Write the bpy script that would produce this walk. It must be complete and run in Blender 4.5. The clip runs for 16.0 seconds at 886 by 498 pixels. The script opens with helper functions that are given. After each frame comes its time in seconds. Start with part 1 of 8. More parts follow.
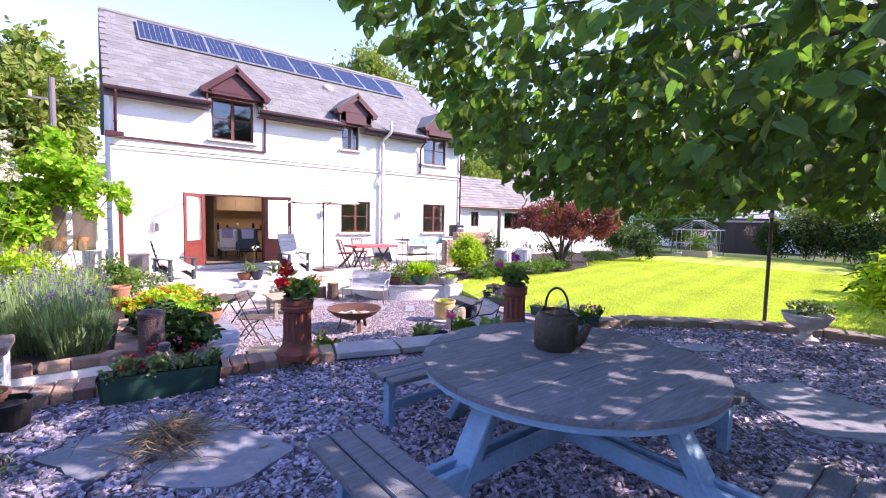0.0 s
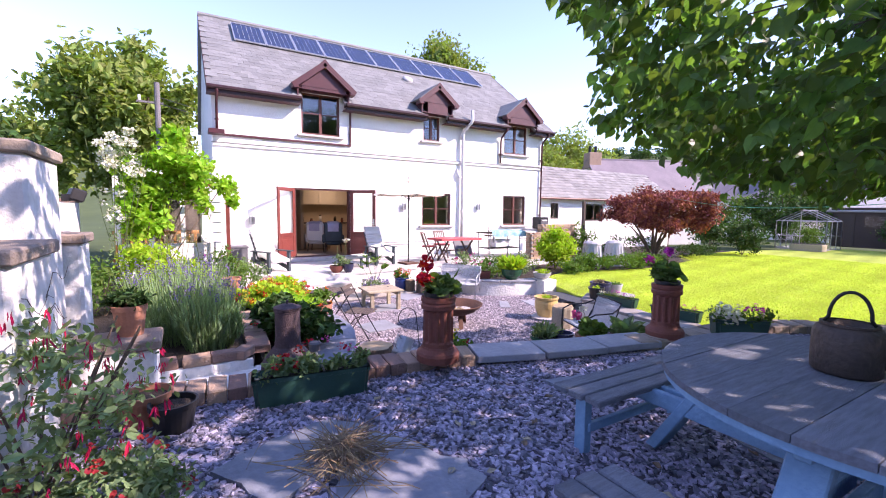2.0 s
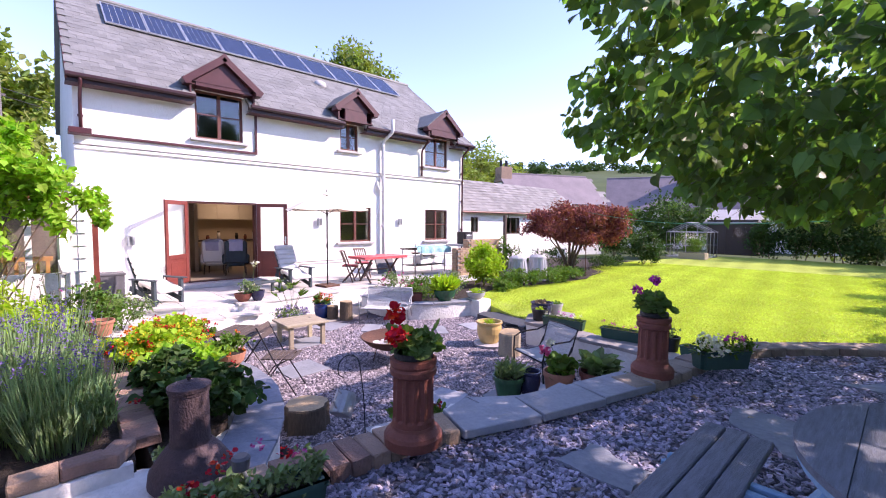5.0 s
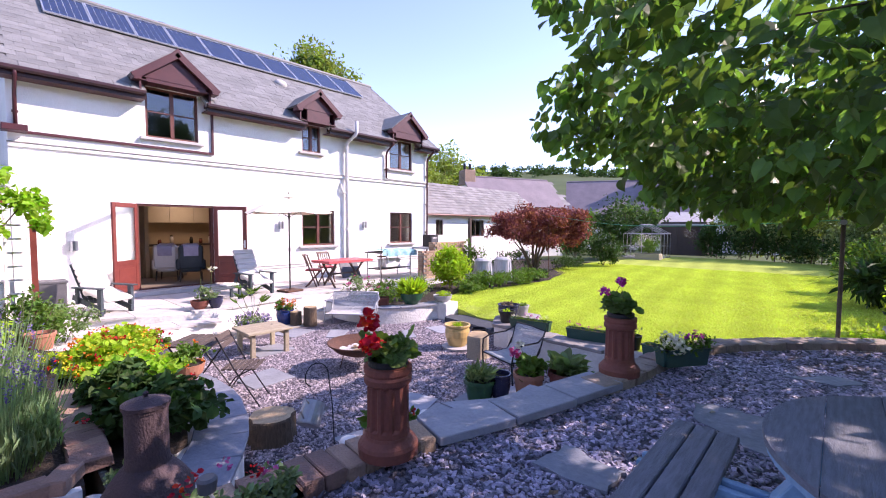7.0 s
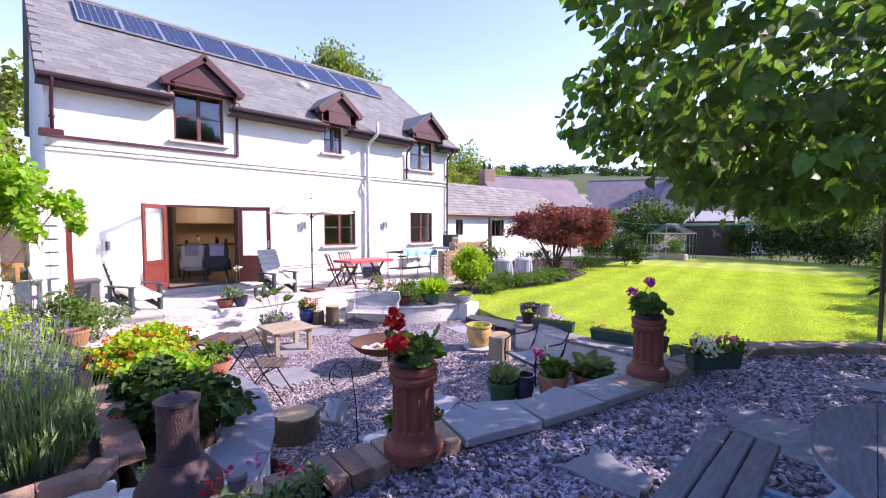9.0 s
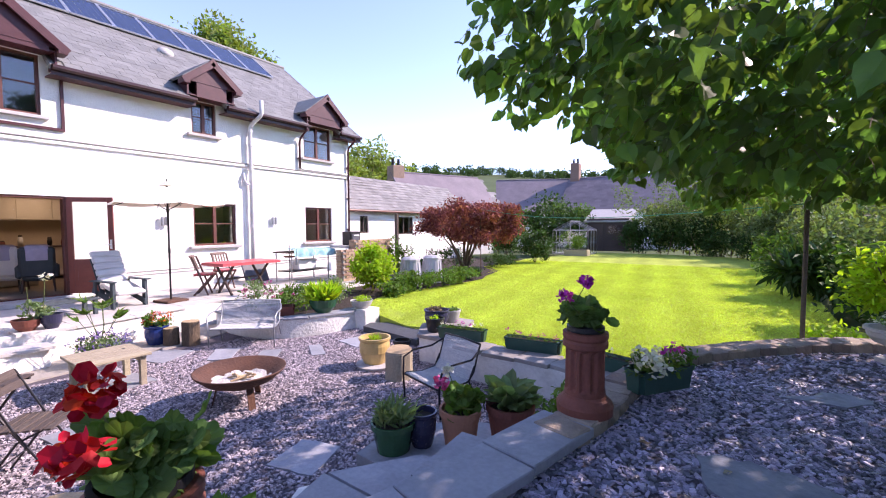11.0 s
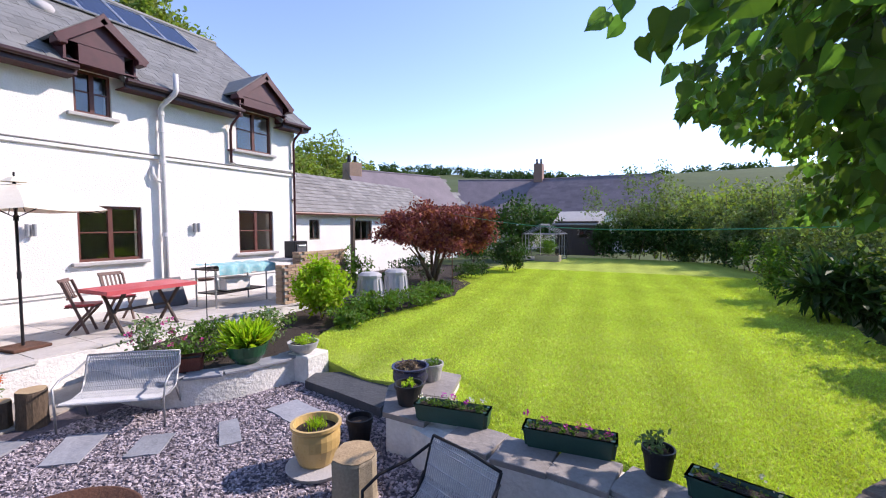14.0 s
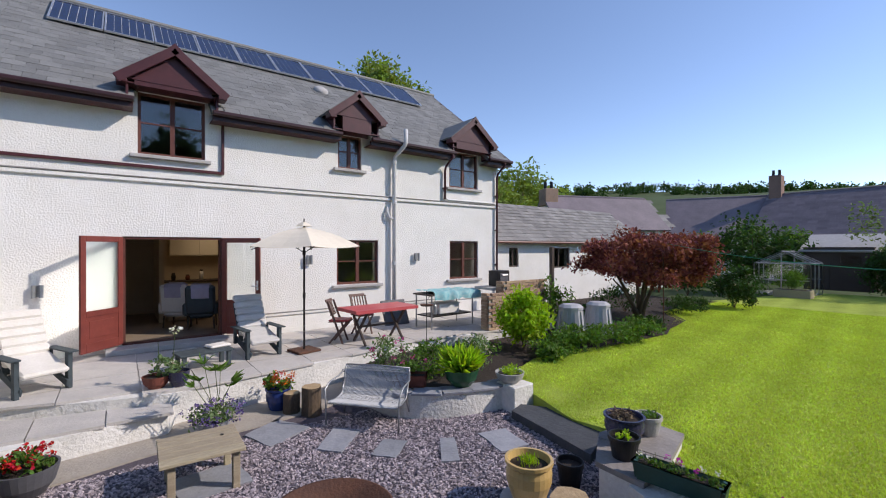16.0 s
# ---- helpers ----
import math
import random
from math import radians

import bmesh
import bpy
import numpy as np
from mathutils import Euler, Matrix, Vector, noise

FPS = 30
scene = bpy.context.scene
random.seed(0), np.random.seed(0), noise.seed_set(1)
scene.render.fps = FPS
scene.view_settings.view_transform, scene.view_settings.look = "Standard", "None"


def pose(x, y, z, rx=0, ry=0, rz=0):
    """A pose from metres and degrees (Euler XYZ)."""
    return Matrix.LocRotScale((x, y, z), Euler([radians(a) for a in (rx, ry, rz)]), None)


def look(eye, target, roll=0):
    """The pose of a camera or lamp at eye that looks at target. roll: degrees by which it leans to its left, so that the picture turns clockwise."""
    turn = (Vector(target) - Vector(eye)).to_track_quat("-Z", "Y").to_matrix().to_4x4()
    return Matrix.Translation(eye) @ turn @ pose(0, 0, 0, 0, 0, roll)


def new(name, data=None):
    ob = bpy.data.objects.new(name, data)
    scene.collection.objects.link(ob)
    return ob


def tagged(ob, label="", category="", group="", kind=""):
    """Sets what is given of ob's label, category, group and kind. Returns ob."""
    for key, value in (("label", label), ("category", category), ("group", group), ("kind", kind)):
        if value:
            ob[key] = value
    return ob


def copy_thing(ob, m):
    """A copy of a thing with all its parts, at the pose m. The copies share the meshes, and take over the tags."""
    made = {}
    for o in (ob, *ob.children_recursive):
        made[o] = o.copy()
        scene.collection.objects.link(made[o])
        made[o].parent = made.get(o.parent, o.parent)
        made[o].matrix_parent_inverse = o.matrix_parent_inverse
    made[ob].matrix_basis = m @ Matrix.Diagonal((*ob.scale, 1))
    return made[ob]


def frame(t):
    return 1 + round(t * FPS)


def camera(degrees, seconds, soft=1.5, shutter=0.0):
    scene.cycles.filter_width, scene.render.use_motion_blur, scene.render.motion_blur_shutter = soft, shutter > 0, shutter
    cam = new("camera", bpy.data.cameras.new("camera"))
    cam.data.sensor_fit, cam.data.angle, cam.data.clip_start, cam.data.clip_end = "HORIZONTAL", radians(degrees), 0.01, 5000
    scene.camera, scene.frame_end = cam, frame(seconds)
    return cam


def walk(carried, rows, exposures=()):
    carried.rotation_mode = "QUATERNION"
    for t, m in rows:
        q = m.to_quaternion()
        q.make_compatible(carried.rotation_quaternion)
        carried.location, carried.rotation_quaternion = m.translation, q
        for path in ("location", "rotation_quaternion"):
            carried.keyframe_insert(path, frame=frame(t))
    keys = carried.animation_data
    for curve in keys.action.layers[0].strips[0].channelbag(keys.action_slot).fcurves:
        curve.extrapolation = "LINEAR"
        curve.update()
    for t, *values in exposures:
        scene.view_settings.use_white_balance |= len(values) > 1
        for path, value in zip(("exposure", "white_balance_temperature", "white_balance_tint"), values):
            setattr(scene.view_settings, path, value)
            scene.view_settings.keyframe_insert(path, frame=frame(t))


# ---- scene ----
cam = camera(91.4, 16.0, soft=1.1)
PATH = [
    (0, (-2.415, -14.129, 1.493), (-1.168, -12.571, 1.353), 1.2),
    (0.5, (-2.594, -14.011, 1.485), (-1.45, -12.378, 1.325), 1.0),
    (1, (-2.604, -13.799, 1.465), (-1.527, -12.123, 1.294), 0.9),
    (1.5, (-2.657, -13.589, 1.447), (-1.619, -11.889, 1.272), 0.8),
    (2, (-2.781, -13.327, 1.437), (-1.763, -11.615, 1.262), 0.7),
    (2.5, (-2.755, -13.075, 1.456), (-1.726, -11.368, 1.282), 0.6),
    (3, (-2.655, -12.822, 1.494), (-1.588, -11.139, 1.324), 0.6),
    (3.5, (-2.64, -12.698, 1.5), (-1.511, -11.054, 1.344), 0.5),
    (4, (-2.692, -12.489, 1.517), (-1.483, -10.902, 1.378), 0.5),
    (4.5, (-2.662, -12.372, 1.547), (-1.376, -10.846, 1.42), 0.4),
    (5, (-2.652, -12.332, 1.555), (-1.297, -10.866, 1.436), 0.4),
    (7.5, (-2.685, -12.253, 1.569), (-1.208, -10.909, 1.463), 0.2),
    (8, (-2.703, -12.253, 1.586), (-1.271, -10.86, 1.482), 0.2),
    (8.2, (-2.707, -12.256, 1.597), (-1.299, -10.84, 1.491), 0.1),
    (10.3, (-2.194, -11.859, 1.463), (-0.701, -10.532, 1.358), -0.2),
    (10.5, (-1.984, -11.77, 1.459), (-0.439, -10.505, 1.348), -0.2),
    (11, (-1.509, -11.579, 1.425), (0.156, -10.476, 1.319), -0.2),
    (11.5, (-1.102, -11.319, 1.446), (0.649, -10.359, 1.331), 0.0),
    (12, (-0.664, -11.039, 1.444), (1.125, -10.154, 1.327), -0.1),
    (12.5, (-0.294, -10.539, 1.475), (1.508, -9.68, 1.36), -0.0),
    (13, (-0.039, -10.293, 1.593), (1.763, -9.434, 1.48), -0.1),
    (13.5, (0.164, -10.254, 1.619), (1.96, -9.381, 1.508), -0.1),
    (14, (0.181, -10.224, 1.645), (1.944, -9.287, 1.536), -0.1),
    (14.5, (0.121, -10.182, 1.694), (1.806, -9.111, 1.59), -0.0),
    (15, (0.043, -10.157, 1.758), (1.598, -8.903, 1.666), 0.0),
    (15.5, (-0.017, -10.168, 1.809), (1.374, -8.733, 1.75), -0.0),
    (16, (-0.066, -10.164, 1.846), (1.136, -8.566, 1.842), -0.0),
]
EXPOSURES = [(0.0, 1.56, 6950, 39), (3.0, 1.3, 6900, 39), (8.0, 1.2, 6900, 38), (11.0, 1.2, 6950, 36), (12.5, 1.08, 6900, 32), (14.0, 0.7, 6850, 24), (15.0, 0.24, 6850, 21), (16.0, 0.04, 6900, 17)]
walk(cam, [(t, look(e, a, r)) for t, e, a, r in PATH], EXPOSURES)

# ---------------------------------------------------------------- light
world = bpy.data.worlds.new("sky_world")
scene.world = world
world.use_nodes = True
wn = world.node_tree
sky = wn.nodes.new("ShaderNodeTexSky")
sky.sky_type = "NISHITA"
sky.sun_disc = False
SUN_EL = radians(36)
SUN_DIR = Vector((0.76, -0.65, math.tan(SUN_EL))).normalized()
sky.sun_elevation = SUN_EL
sky.sun_rotation = math.atan2(SUN_DIR.x, SUN_DIR.y)
sky.air_density, sky.dust_density, sky.ozone_density = 0.74, 0.0, 2.5
wn.links.new(sky.outputs[0], wn.nodes["Background"].inputs[0])
wn.nodes["Background"].inputs[1].default_value = 0.22
sun = new("sun", bpy.data.lights.new("sun", "SUN"))
sun.data.energy, sun.data.angle, sun.data.color = 3.8, radians(0.55), (1.0, 0.95, 0.87)
sun.matrix_world = look(SUN_DIR * 60, (0, 0, 0))

# ---------------------------------------------------------------- materials
def mat(name, c1, c2=None, rough=0.75, scale=6.0, bump=0.0, bscale=40.0, metal=0.0, spec=0.4, fine=0.35,
        per=0.0, island=False, trans=0.0, stretch=None, sss=0.0, coords="Object"):
    """Two-scale noise between two colours, with relief; per: brightness spread between objects or islands."""
    m = bpy.data.materials.new(name)
    m.use_nodes = True
    nt = m.node_tree
    b = nt.nodes["Principled BSDF"]
    N, L = nt.nodes.new, nt.links.new
    c2 = c2 or tuple(0.7 * v for v in c1)
    tc = N("ShaderNodeTexCoord")
    src = N("ShaderNodeNewGeometry").outputs["Position"] if coords == "World" else tc.outputs[coords]
    if stretch:
        mp = N("ShaderNodeMapping")
        mp.inputs["Scale"].default_value = stretch
        L(src, mp.inputs[0])
        src = mp.outputs[0]
    n1, n2 = N("ShaderNodeTexNoise"), N("ShaderNodeTexNoise")
    n1.inputs["Scale"].default_value, n1.inputs["Detail"].default_value = scale, 6
    n2.inputs["Scale"].default_value, n2.inputs["Detail"].default_value = scale * 9, 4
    L(src, n1.inputs["Vector"]), L(src, n2.inputs["Vector"])
    mixf = N("ShaderNodeMix")
    mixf.inputs[0].default_value = fine
    L(n1.outputs[0], mixf.inputs[2]), L(n2.outputs[0], mixf.inputs[3])
    ramp = N("ShaderNodeMapRange")
    ramp.inputs[1].default_value, ramp.inputs[2].default_value = 0.32, 0.68
    L(mixf.outputs[0], ramp.inputs[0])
    col = N("ShaderNodeMix")
    col.data_type = "RGBA"
    col.inputs[6].default_value, col.inputs[7].default_value = (*c1, 1), (*c2, 1)
    L(ramp.outputs[0], col.inputs[0])
    out = col.outputs[2]
    if per:
        rnd = N("ShaderNodeNewGeometry").outputs["Random Per Island"] if island else N("ShaderNodeObjectInfo").outputs["Random"]
        mr = N("ShaderNodeMapRange")
        mr.inputs[3].default_value, mr.inputs[4].default_value = 1 - per, 1 + per
        L(rnd, mr.inputs[0])
        hsv = N("ShaderNodeHueSaturation")
        L(mr.outputs[0], hsv.inputs["Value"]), L(out, hsv.inputs["Color"])
        mh = N("ShaderNodeMapRange")
        mh.inputs[3].default_value, mh.inputs[4].default_value = 0.5 - per * 0.06, 0.5 + per * 0.06
        L(rnd, mh.inputs[0]), L(mh.outputs[0], hsv.inputs["Hue"])
        out = hsv.outputs[0]
    L(out, b.inputs["Base Color"])
    rr = N("ShaderNodeMapRange")
    rr.inputs[3].default_value, rr.inputs[4].default_value = max(0.02, rough - 0.1), min(1, rough + 0.1)
    L(n2.outputs[0], rr.inputs[0]), L(rr.outputs[0], b.inputs["Roughness"])
    b.inputs["Metallic"].default_value = metal
    b.inputs["Specular IOR Level"].default_value = spec
    if bump:
        nb = N("ShaderNodeTexNoise")
        nb.inputs["Scale"].default_value, nb.inputs["Detail"].default_value = bscale, 5
        L(src, nb.inputs["Vector"])
        bp = N("ShaderNodeBump")
        bp.inputs["Strength"].default_value, bp.inputs["Distance"].default_value = min(1, bump), 0.02
        L(nb.outputs[0], bp.inputs["Height"]), L(bp.outputs[0], b.inputs["Normal"])
    if trans:
        tr = N("ShaderNodeBsdfTranslucent")
        tl = N("ShaderNodeMix")
        tl.data_type, tl.blend_type = "RGBA", "MULTIPLY"
        tl.inputs[0].default_value = 1
        tl.inputs[7].default_value = (1.5, 1.7, 0.5, 1)
        L(out, tl.inputs[6]), L(tl.outputs[2], tr.inputs[0])
        mx = N("ShaderNodeMixShader")
        mx.inputs[0].default_value = trans
        L(b.outputs[0], mx.inputs[1]), L(tr.outputs[0], mx.inputs[2])
        L(mx.outputs[0], nt.nodes["Material Output"].inputs[0])
    return m

def glass_mat(name, tint=(0.9, 0.95, 0.95), rough=0.0, ior=1.45):
    m = bpy.data.materials.new(name)
    m.use_nodes = True
    b = m.node_tree.nodes["Principled BSDF"]
    b.inputs["Base Color"].default_value = (*tint, 1)
    b.inputs["Roughness"].default_value, b.inputs["IOR"].default_value = rough, ior
    b.inputs["Transmission Weight"].default_value = 1
    return m

def glow_mat(name, colour, strength):
    m = bpy.data.materials.new(name)
    m.use_nodes = True
    b = m.node_tree.nodes["Principled BSDF"]
    b.inputs["Emission Color"].default_value, b.inputs["Emission Strength"].default_value = (*colour, 1), strength
    return m

M_RENDER = mat("white_render", (0.83, 0.82, 0.79), (0.74, 0.73, 0.69), 0.85, 1.3, 0.7, 33, coords="World", spec=0.2)
M_GWALL = mat("white_garden_wall", (0.80, 0.79, 0.76), (0.56, 0.55, 0.52), 0.9, 2.6, 0.8, 22, coords="World", spec=0.2)
M_MAROON = mat("maroon_paint", (0.085, 0.022, 0.026), (0.055, 0.014, 0.018), 0.45, 5, 0.12, 60)
M_RED = mat("red_brown_paint", (0.215, 0.052, 0.038), (0.15, 0.034, 0.027), 0.4, 4, 0.15, 50)
M_GUTTER = mat("dark_gutter_paint", (0.045, 0.017, 0.019), (0.03, 0.011, 0.013), 0.4, 5, 0.1, 60)
M_TABLE = mat("table_plank", (0.21, 0.232, 0.275), (0.115, 0.125, 0.148), 0.8, 4, 0.6, 26, stretch=(2, 16, 16), per=0.16)
M_CHAIR = mat("brown_chair_wood", (0.17, 0.10, 0.08), (0.105, 0.065, 0.055), 0.6, 5, 0.2, 30, stretch=(2, 12, 12))
M_BROWN = mat("brown_stained_wood", (0.15, 0.052, 0.038), (0.10, 0.036, 0.028), 0.45, 5, 0.15, 60)
M_SLATE = mat("roof_slate", (0.209, 0.211, 0.201), (0.158, 0.160, 0.157), 0.62, 3, 0.35, 50, per=0.16, coords="World")
M_SLATEJ = mat("roof_slate_joined", (0.209, 0.211, 0.201), (0.158, 0.160, 0.157), 0.62, 3, 0.35, 50, per=0.16, island=True, coords="World")
M_OLDSLATE = mat("old_stone_slate", (0.265, 0.255, 0.245), (0.175, 0.17, 0.165), 0.8, 2, 0.4, 40, per=0.2, island=True, coords="World")
M_FARSLATE = mat("far_slate", (0.205, 0.17, 0.19), (0.135, 0.115, 0.13), 0.7, 1.2, 0.4, 10, per=0.15, island=True, coords="World")
M_SOLAR = mat("solar_cell", (0.012, 0.018, 0.05), (0.018, 0.028, 0.075), 0.12, 2, spec=0.6)
M_ALU = mat("aluminium", (0.75, 0.76, 0.78), (0.62, 0.63, 0.66), 0.35, 8, metal=0.8)
M_WEATHER = mat("weathered_render", (0.36, 0.35, 0.33), (0.17, 0.165, 0.155), 0.9, 5, 0.5, 30, coords="World")
M_GREYP = mat("grey_painted_pipe", (0.66, 0.66, 0.66), (0.55, 0.55, 0.56), 0.5, 4)
M_STONE = mat("sill_stone", (0.48, 0.46, 0.45), (0.38, 0.37, 0.36), 0.8, 6, 0.4, 40)
M_GLASS = glass_mat("window_glass", ior=1.6)
M_FROST = glass_mat("frosted_glass", (0.86, 0.95, 0.95), 0.35)
M_PAVE = mat("terrace_flag", (0.55, 0.52, 0.49), (0.43, 0.41, 0.39), 0.85, 3, 0.35, 45, per=0.1, coords="World")
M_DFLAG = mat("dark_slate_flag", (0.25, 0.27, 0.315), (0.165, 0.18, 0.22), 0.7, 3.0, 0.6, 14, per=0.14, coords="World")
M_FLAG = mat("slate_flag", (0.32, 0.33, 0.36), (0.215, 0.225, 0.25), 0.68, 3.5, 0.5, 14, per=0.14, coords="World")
M_DSLAB = mat("dark_slate_slab", (0.075, 0.08, 0.088), (0.045, 0.048, 0.055), 0.75, 4, 0.5, 16, coords="World")
M_WFLAG = mat("brown_grey_flag", (0.33, 0.305, 0.285), (0.22, 0.20, 0.19), 0.8, 3.5, 0.5, 16, per=0.16, coords="World")
M_SOIL = mat("dark_soil", (0.045, 0.032, 0.024), (0.025, 0.018, 0.014), 0.95, 12, 1.0, 60)
M_GRAVBED = mat("gravel_bed", (0.13, 0.11, 0.13), (0.075, 0.064, 0.08), 0.9, 22, 1.0, 70, coords="World")
M_CHIP = mat("slate_chip", (0.41, 0.355, 0.385), (0.27, 0.235, 0.26), 0.6, 9, 0.3, 80, per=0.6, island=True, coords="World")
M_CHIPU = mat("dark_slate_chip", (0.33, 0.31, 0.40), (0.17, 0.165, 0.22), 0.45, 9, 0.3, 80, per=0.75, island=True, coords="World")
M_CONC = mat("concrete_path", (0.40, 0.36, 0.31), (0.30, 0.27, 0.235), 0.9, 2.5, 0.5, 30, coords="World")
M_LAWN = mat("lawn_turf", (0.43, 0.515, 0.095), (0.29, 0.37, 0.06), 0.9, 0.9, 1.0, 90, coords="World", spec=0.1)
M_GRASS = mat("grass_blade", (0.61, 0.695, 0.125), (0.43, 0.52, 0.09), 0.75, 0.8, per=0.3, island=True, coords="World", trans=0.25, spec=0.15)
M_FIELD = mat("field", (0.095, 0.125, 0.05), (0.065, 0.09, 0.04), 0.95, 0.05, coords="World", spec=0.1)
M_BRICK = mat("coping_brick", (0.36, 0.22, 0.16), (0.25, 0.17, 0.13), 0.85, 9, 0.5, 60, per=0.3)
M_BUFF = mat("buff_brick", (0.47, 0.33, 0.22), (0.36, 0.24, 0.16), 0.85, 9, 0.5, 60, per=0.22)
M_MORTAR = mat("mortar", (0.42, 0.39, 0.35), (0.32, 0.30, 0.27), 0.95, 10, 0.6, 60)
M_KERB = mat("kerb_stone", (0.32, 0.25, 0.20), (0.20, 0.155, 0.125), 0.85, 8, 0.6, 40, per=0.22)
M_TERRA = mat("terracotta", (0.23, 0.068, 0.044), (0.155, 0.048, 0.034), 0.7, 5, 0.25, 40)
M_TERRA2 = mat("terracotta_pale", (0.46, 0.20, 0.12), (0.37, 0.16, 0.10), 0.8, 5, 0.3, 40)
M_GREENP = mat("green_plastic", (0.025, 0.085, 0.065), (0.018, 0.062, 0.048), 0.4, 5, 0.08, 50)
M_GREENG = mat("green_glaze", (0.03, 0.105, 0.05), (0.02, 0.075, 0.035), 0.18, 5)
M_BLUEG = mat("blue_glaze", (0.02, 0.045, 0.19), (0.014, 0.03, 0.11), 0.15, 5)
M_NAVY = mat("dark_blue_glaze", (0.04, 0.04, 0.085), (0.03, 0.03, 0.055), 0.25, 5)
M_YELLOWG = mat("ochre_glaze", (0.60, 0.42, 0.17), (0.50, 0.33, 0.12), 0.3, 4)
M_BLACKP = mat("black_plastic", (0.018, 0.018, 0.02), (0.012, 0.012, 0.014), 0.5, 5)
M_GREYPOT = mat("grey_pot", (0.11, 0.11, 0.12), (0.08, 0.08, 0.09), 0.6, 5)
M_BLUEPAINT = mat("worn_blue_paint", (0.20, 0.37, 0.52), (0.13, 0.27, 0.41), 0.6, 6, 0.3, 40)
M_GREYWOOD = mat("weathered_wood", (0.235, 0.225, 0.22), (0.145, 0.138, 0.14), 0.85, 4, 0.5, 30, stretch=(2, 14, 14), per=0.14)
M_DARKWOOD = mat("dark_weathered_wood", (0.115, 0.085, 0.07), (0.06, 0.045, 0.04), 0.85, 5, 0.4, 30, stretch=(2, 12, 12), per=0.14)
M_PALEWOOD = mat("pale_wood", (0.46, 0.39, 0.27), (0.31, 0.26, 0.18), 0.8, 4, 0.35, 30, stretch=(2, 12, 12), per=0.1)
M_ORANGEWOOD = mat("orange_wood", (0.45, 0.21, 0.075), (0.33, 0.14, 0.05), 0.55, 5, 0.2, 30, stretch=(2, 12, 12))
M_BARK = mat("bark", (0.19, 0.135, 0.09), (0.09, 0.065, 0.045), 0.95, 8, 1.0, 26, stretch=(8, 8, 2))
M_CUTWOOD = mat("cut_wood", (0.50, 0.37, 0.22), (0.33, 0.23, 0.13), 0.85, 9, 0.4, 40)
M_RUST = mat("rusty_steel", (0.15, 0.068, 0.042), (0.085, 0.045, 0.034), 0.72, 5, 0.4, 40, metal=0.35)
M_DARKMETAL = mat("dark_metal", (0.028, 0.026, 0.028), (0.018, 0.016, 0.018), 0.45, 6, metal=0.4)
M_CASTIRON = mat("cast_iron", (0.095, 0.062, 0.068), (0.06, 0.042, 0.046), 0.7, 7, 0.5, 60, metal=0.3)
M_KETTLE = mat("kettle_iron", (0.095, 0.066, 0.05), (0.05, 0.038, 0.034), 0.62, 6, 0.4, 40, metal=0.35)
M_GALV = mat("galvanised", (0.42, 0.43, 0.44), (0.31, 0.32, 0.335), 0.45, 6, metal=0.7)
M_ASH = mat("ash", (0.66, 0.63, 0.6), (0.36, 0.33, 0.30), 0.98, 14, 0.8, 50)
M_RATTAN = mat("grey_rattan", (0.46, 0.475, 0.49), (0.35, 0.36, 0.38), 0.6, 20, 0.3, 90)
M_CREAM = mat("cream_canvas", (0.80, 0.73, 0.60), (0.72, 0.65, 0.53), 0.85, 4, 0.1, 40)
M_CUSHION = mat("grey_stripe_cushion", (0.66, 0.65, 0.63), (0.47, 0.46, 0.45), 0.95, 3, 0.3, 60, stretch=(1, 24, 1))
M_CUSHW = mat("cream_cushion", (0.76, 0.73, 0.68), (0.63, 0.60, 0.55), 0.95, 3, 0.3, 60)
M_TEALWOOD = mat("dark_teal_wood", (0.055, 0.075, 0.085), (0.038, 0.052, 0.06), 0.7, 6, 0.3, 40)
M_REDCLOTH = mat("red_cloth", (0.60, 0.11, 0.12), (0.50, 0.08, 0.09), 0.4, 4, 0.1, 40)
M_BLUECLOTH = mat("turquoise_cloth", (0.06, 0.36, 0.42), (0.42, 0.55, 0.53), 0.8, 14, fine=0.5)
M_URN = mat("urn_stone", (0.50, 0.48, 0.44), (0.36, 0.345, 0.31), 0.9, 7, 0.5, 40)
M_COMPOST = mat("compost_bin_grey", (0.50, 0.50, 0.52), (0.40, 0.40, 0.42), 0.55, 4)
M_STRAW = mat("straw", (0.28, 0.20, 0.12), (0.15, 0.105, 0.065), 0.9, 9, per=0.35, island=True)
M_CABLE = mat("green_line", (0.03, 0.30, 0.19), (0.02, 0.24, 0.15), 0.5, 5)
M_INT = mat("kitchen_wall", (0.62, 0.52, 0.38), (0.56, 0.46, 0.33), 0.85, 2)
M_TILE = mat("kitchen_tile", (0.30, 0.23, 0.17), (0.22, 0.17, 0.125), 0.5, 3)
M_UNIT = mat("cream_unit", (0.66, 0.60, 0.48), (0.60, 0.54, 0.43), 0.5, 3)
M_LILAC = mat("lilac_throw", (0.46, 0.43, 0.55), (0.36, 0.34, 0.44), 0.95, 8, 0.3, 60)
M_WHITEP = mat("white_paint", (0.78, 0.77, 0.74), (0.68, 0.67, 0.64), 0.5, 4)
M_LAMP = glow_mat("lamp_bulb", (1.0, 0.72, 0.38), 12)
def leafmat(name, c1, c2, per=0.35, trans=0.3, rough=0.65):
    return mat(name, c1, c2, rough, 2.5, per=per, island=True, trans=trans, coords="World", spec=0.18)
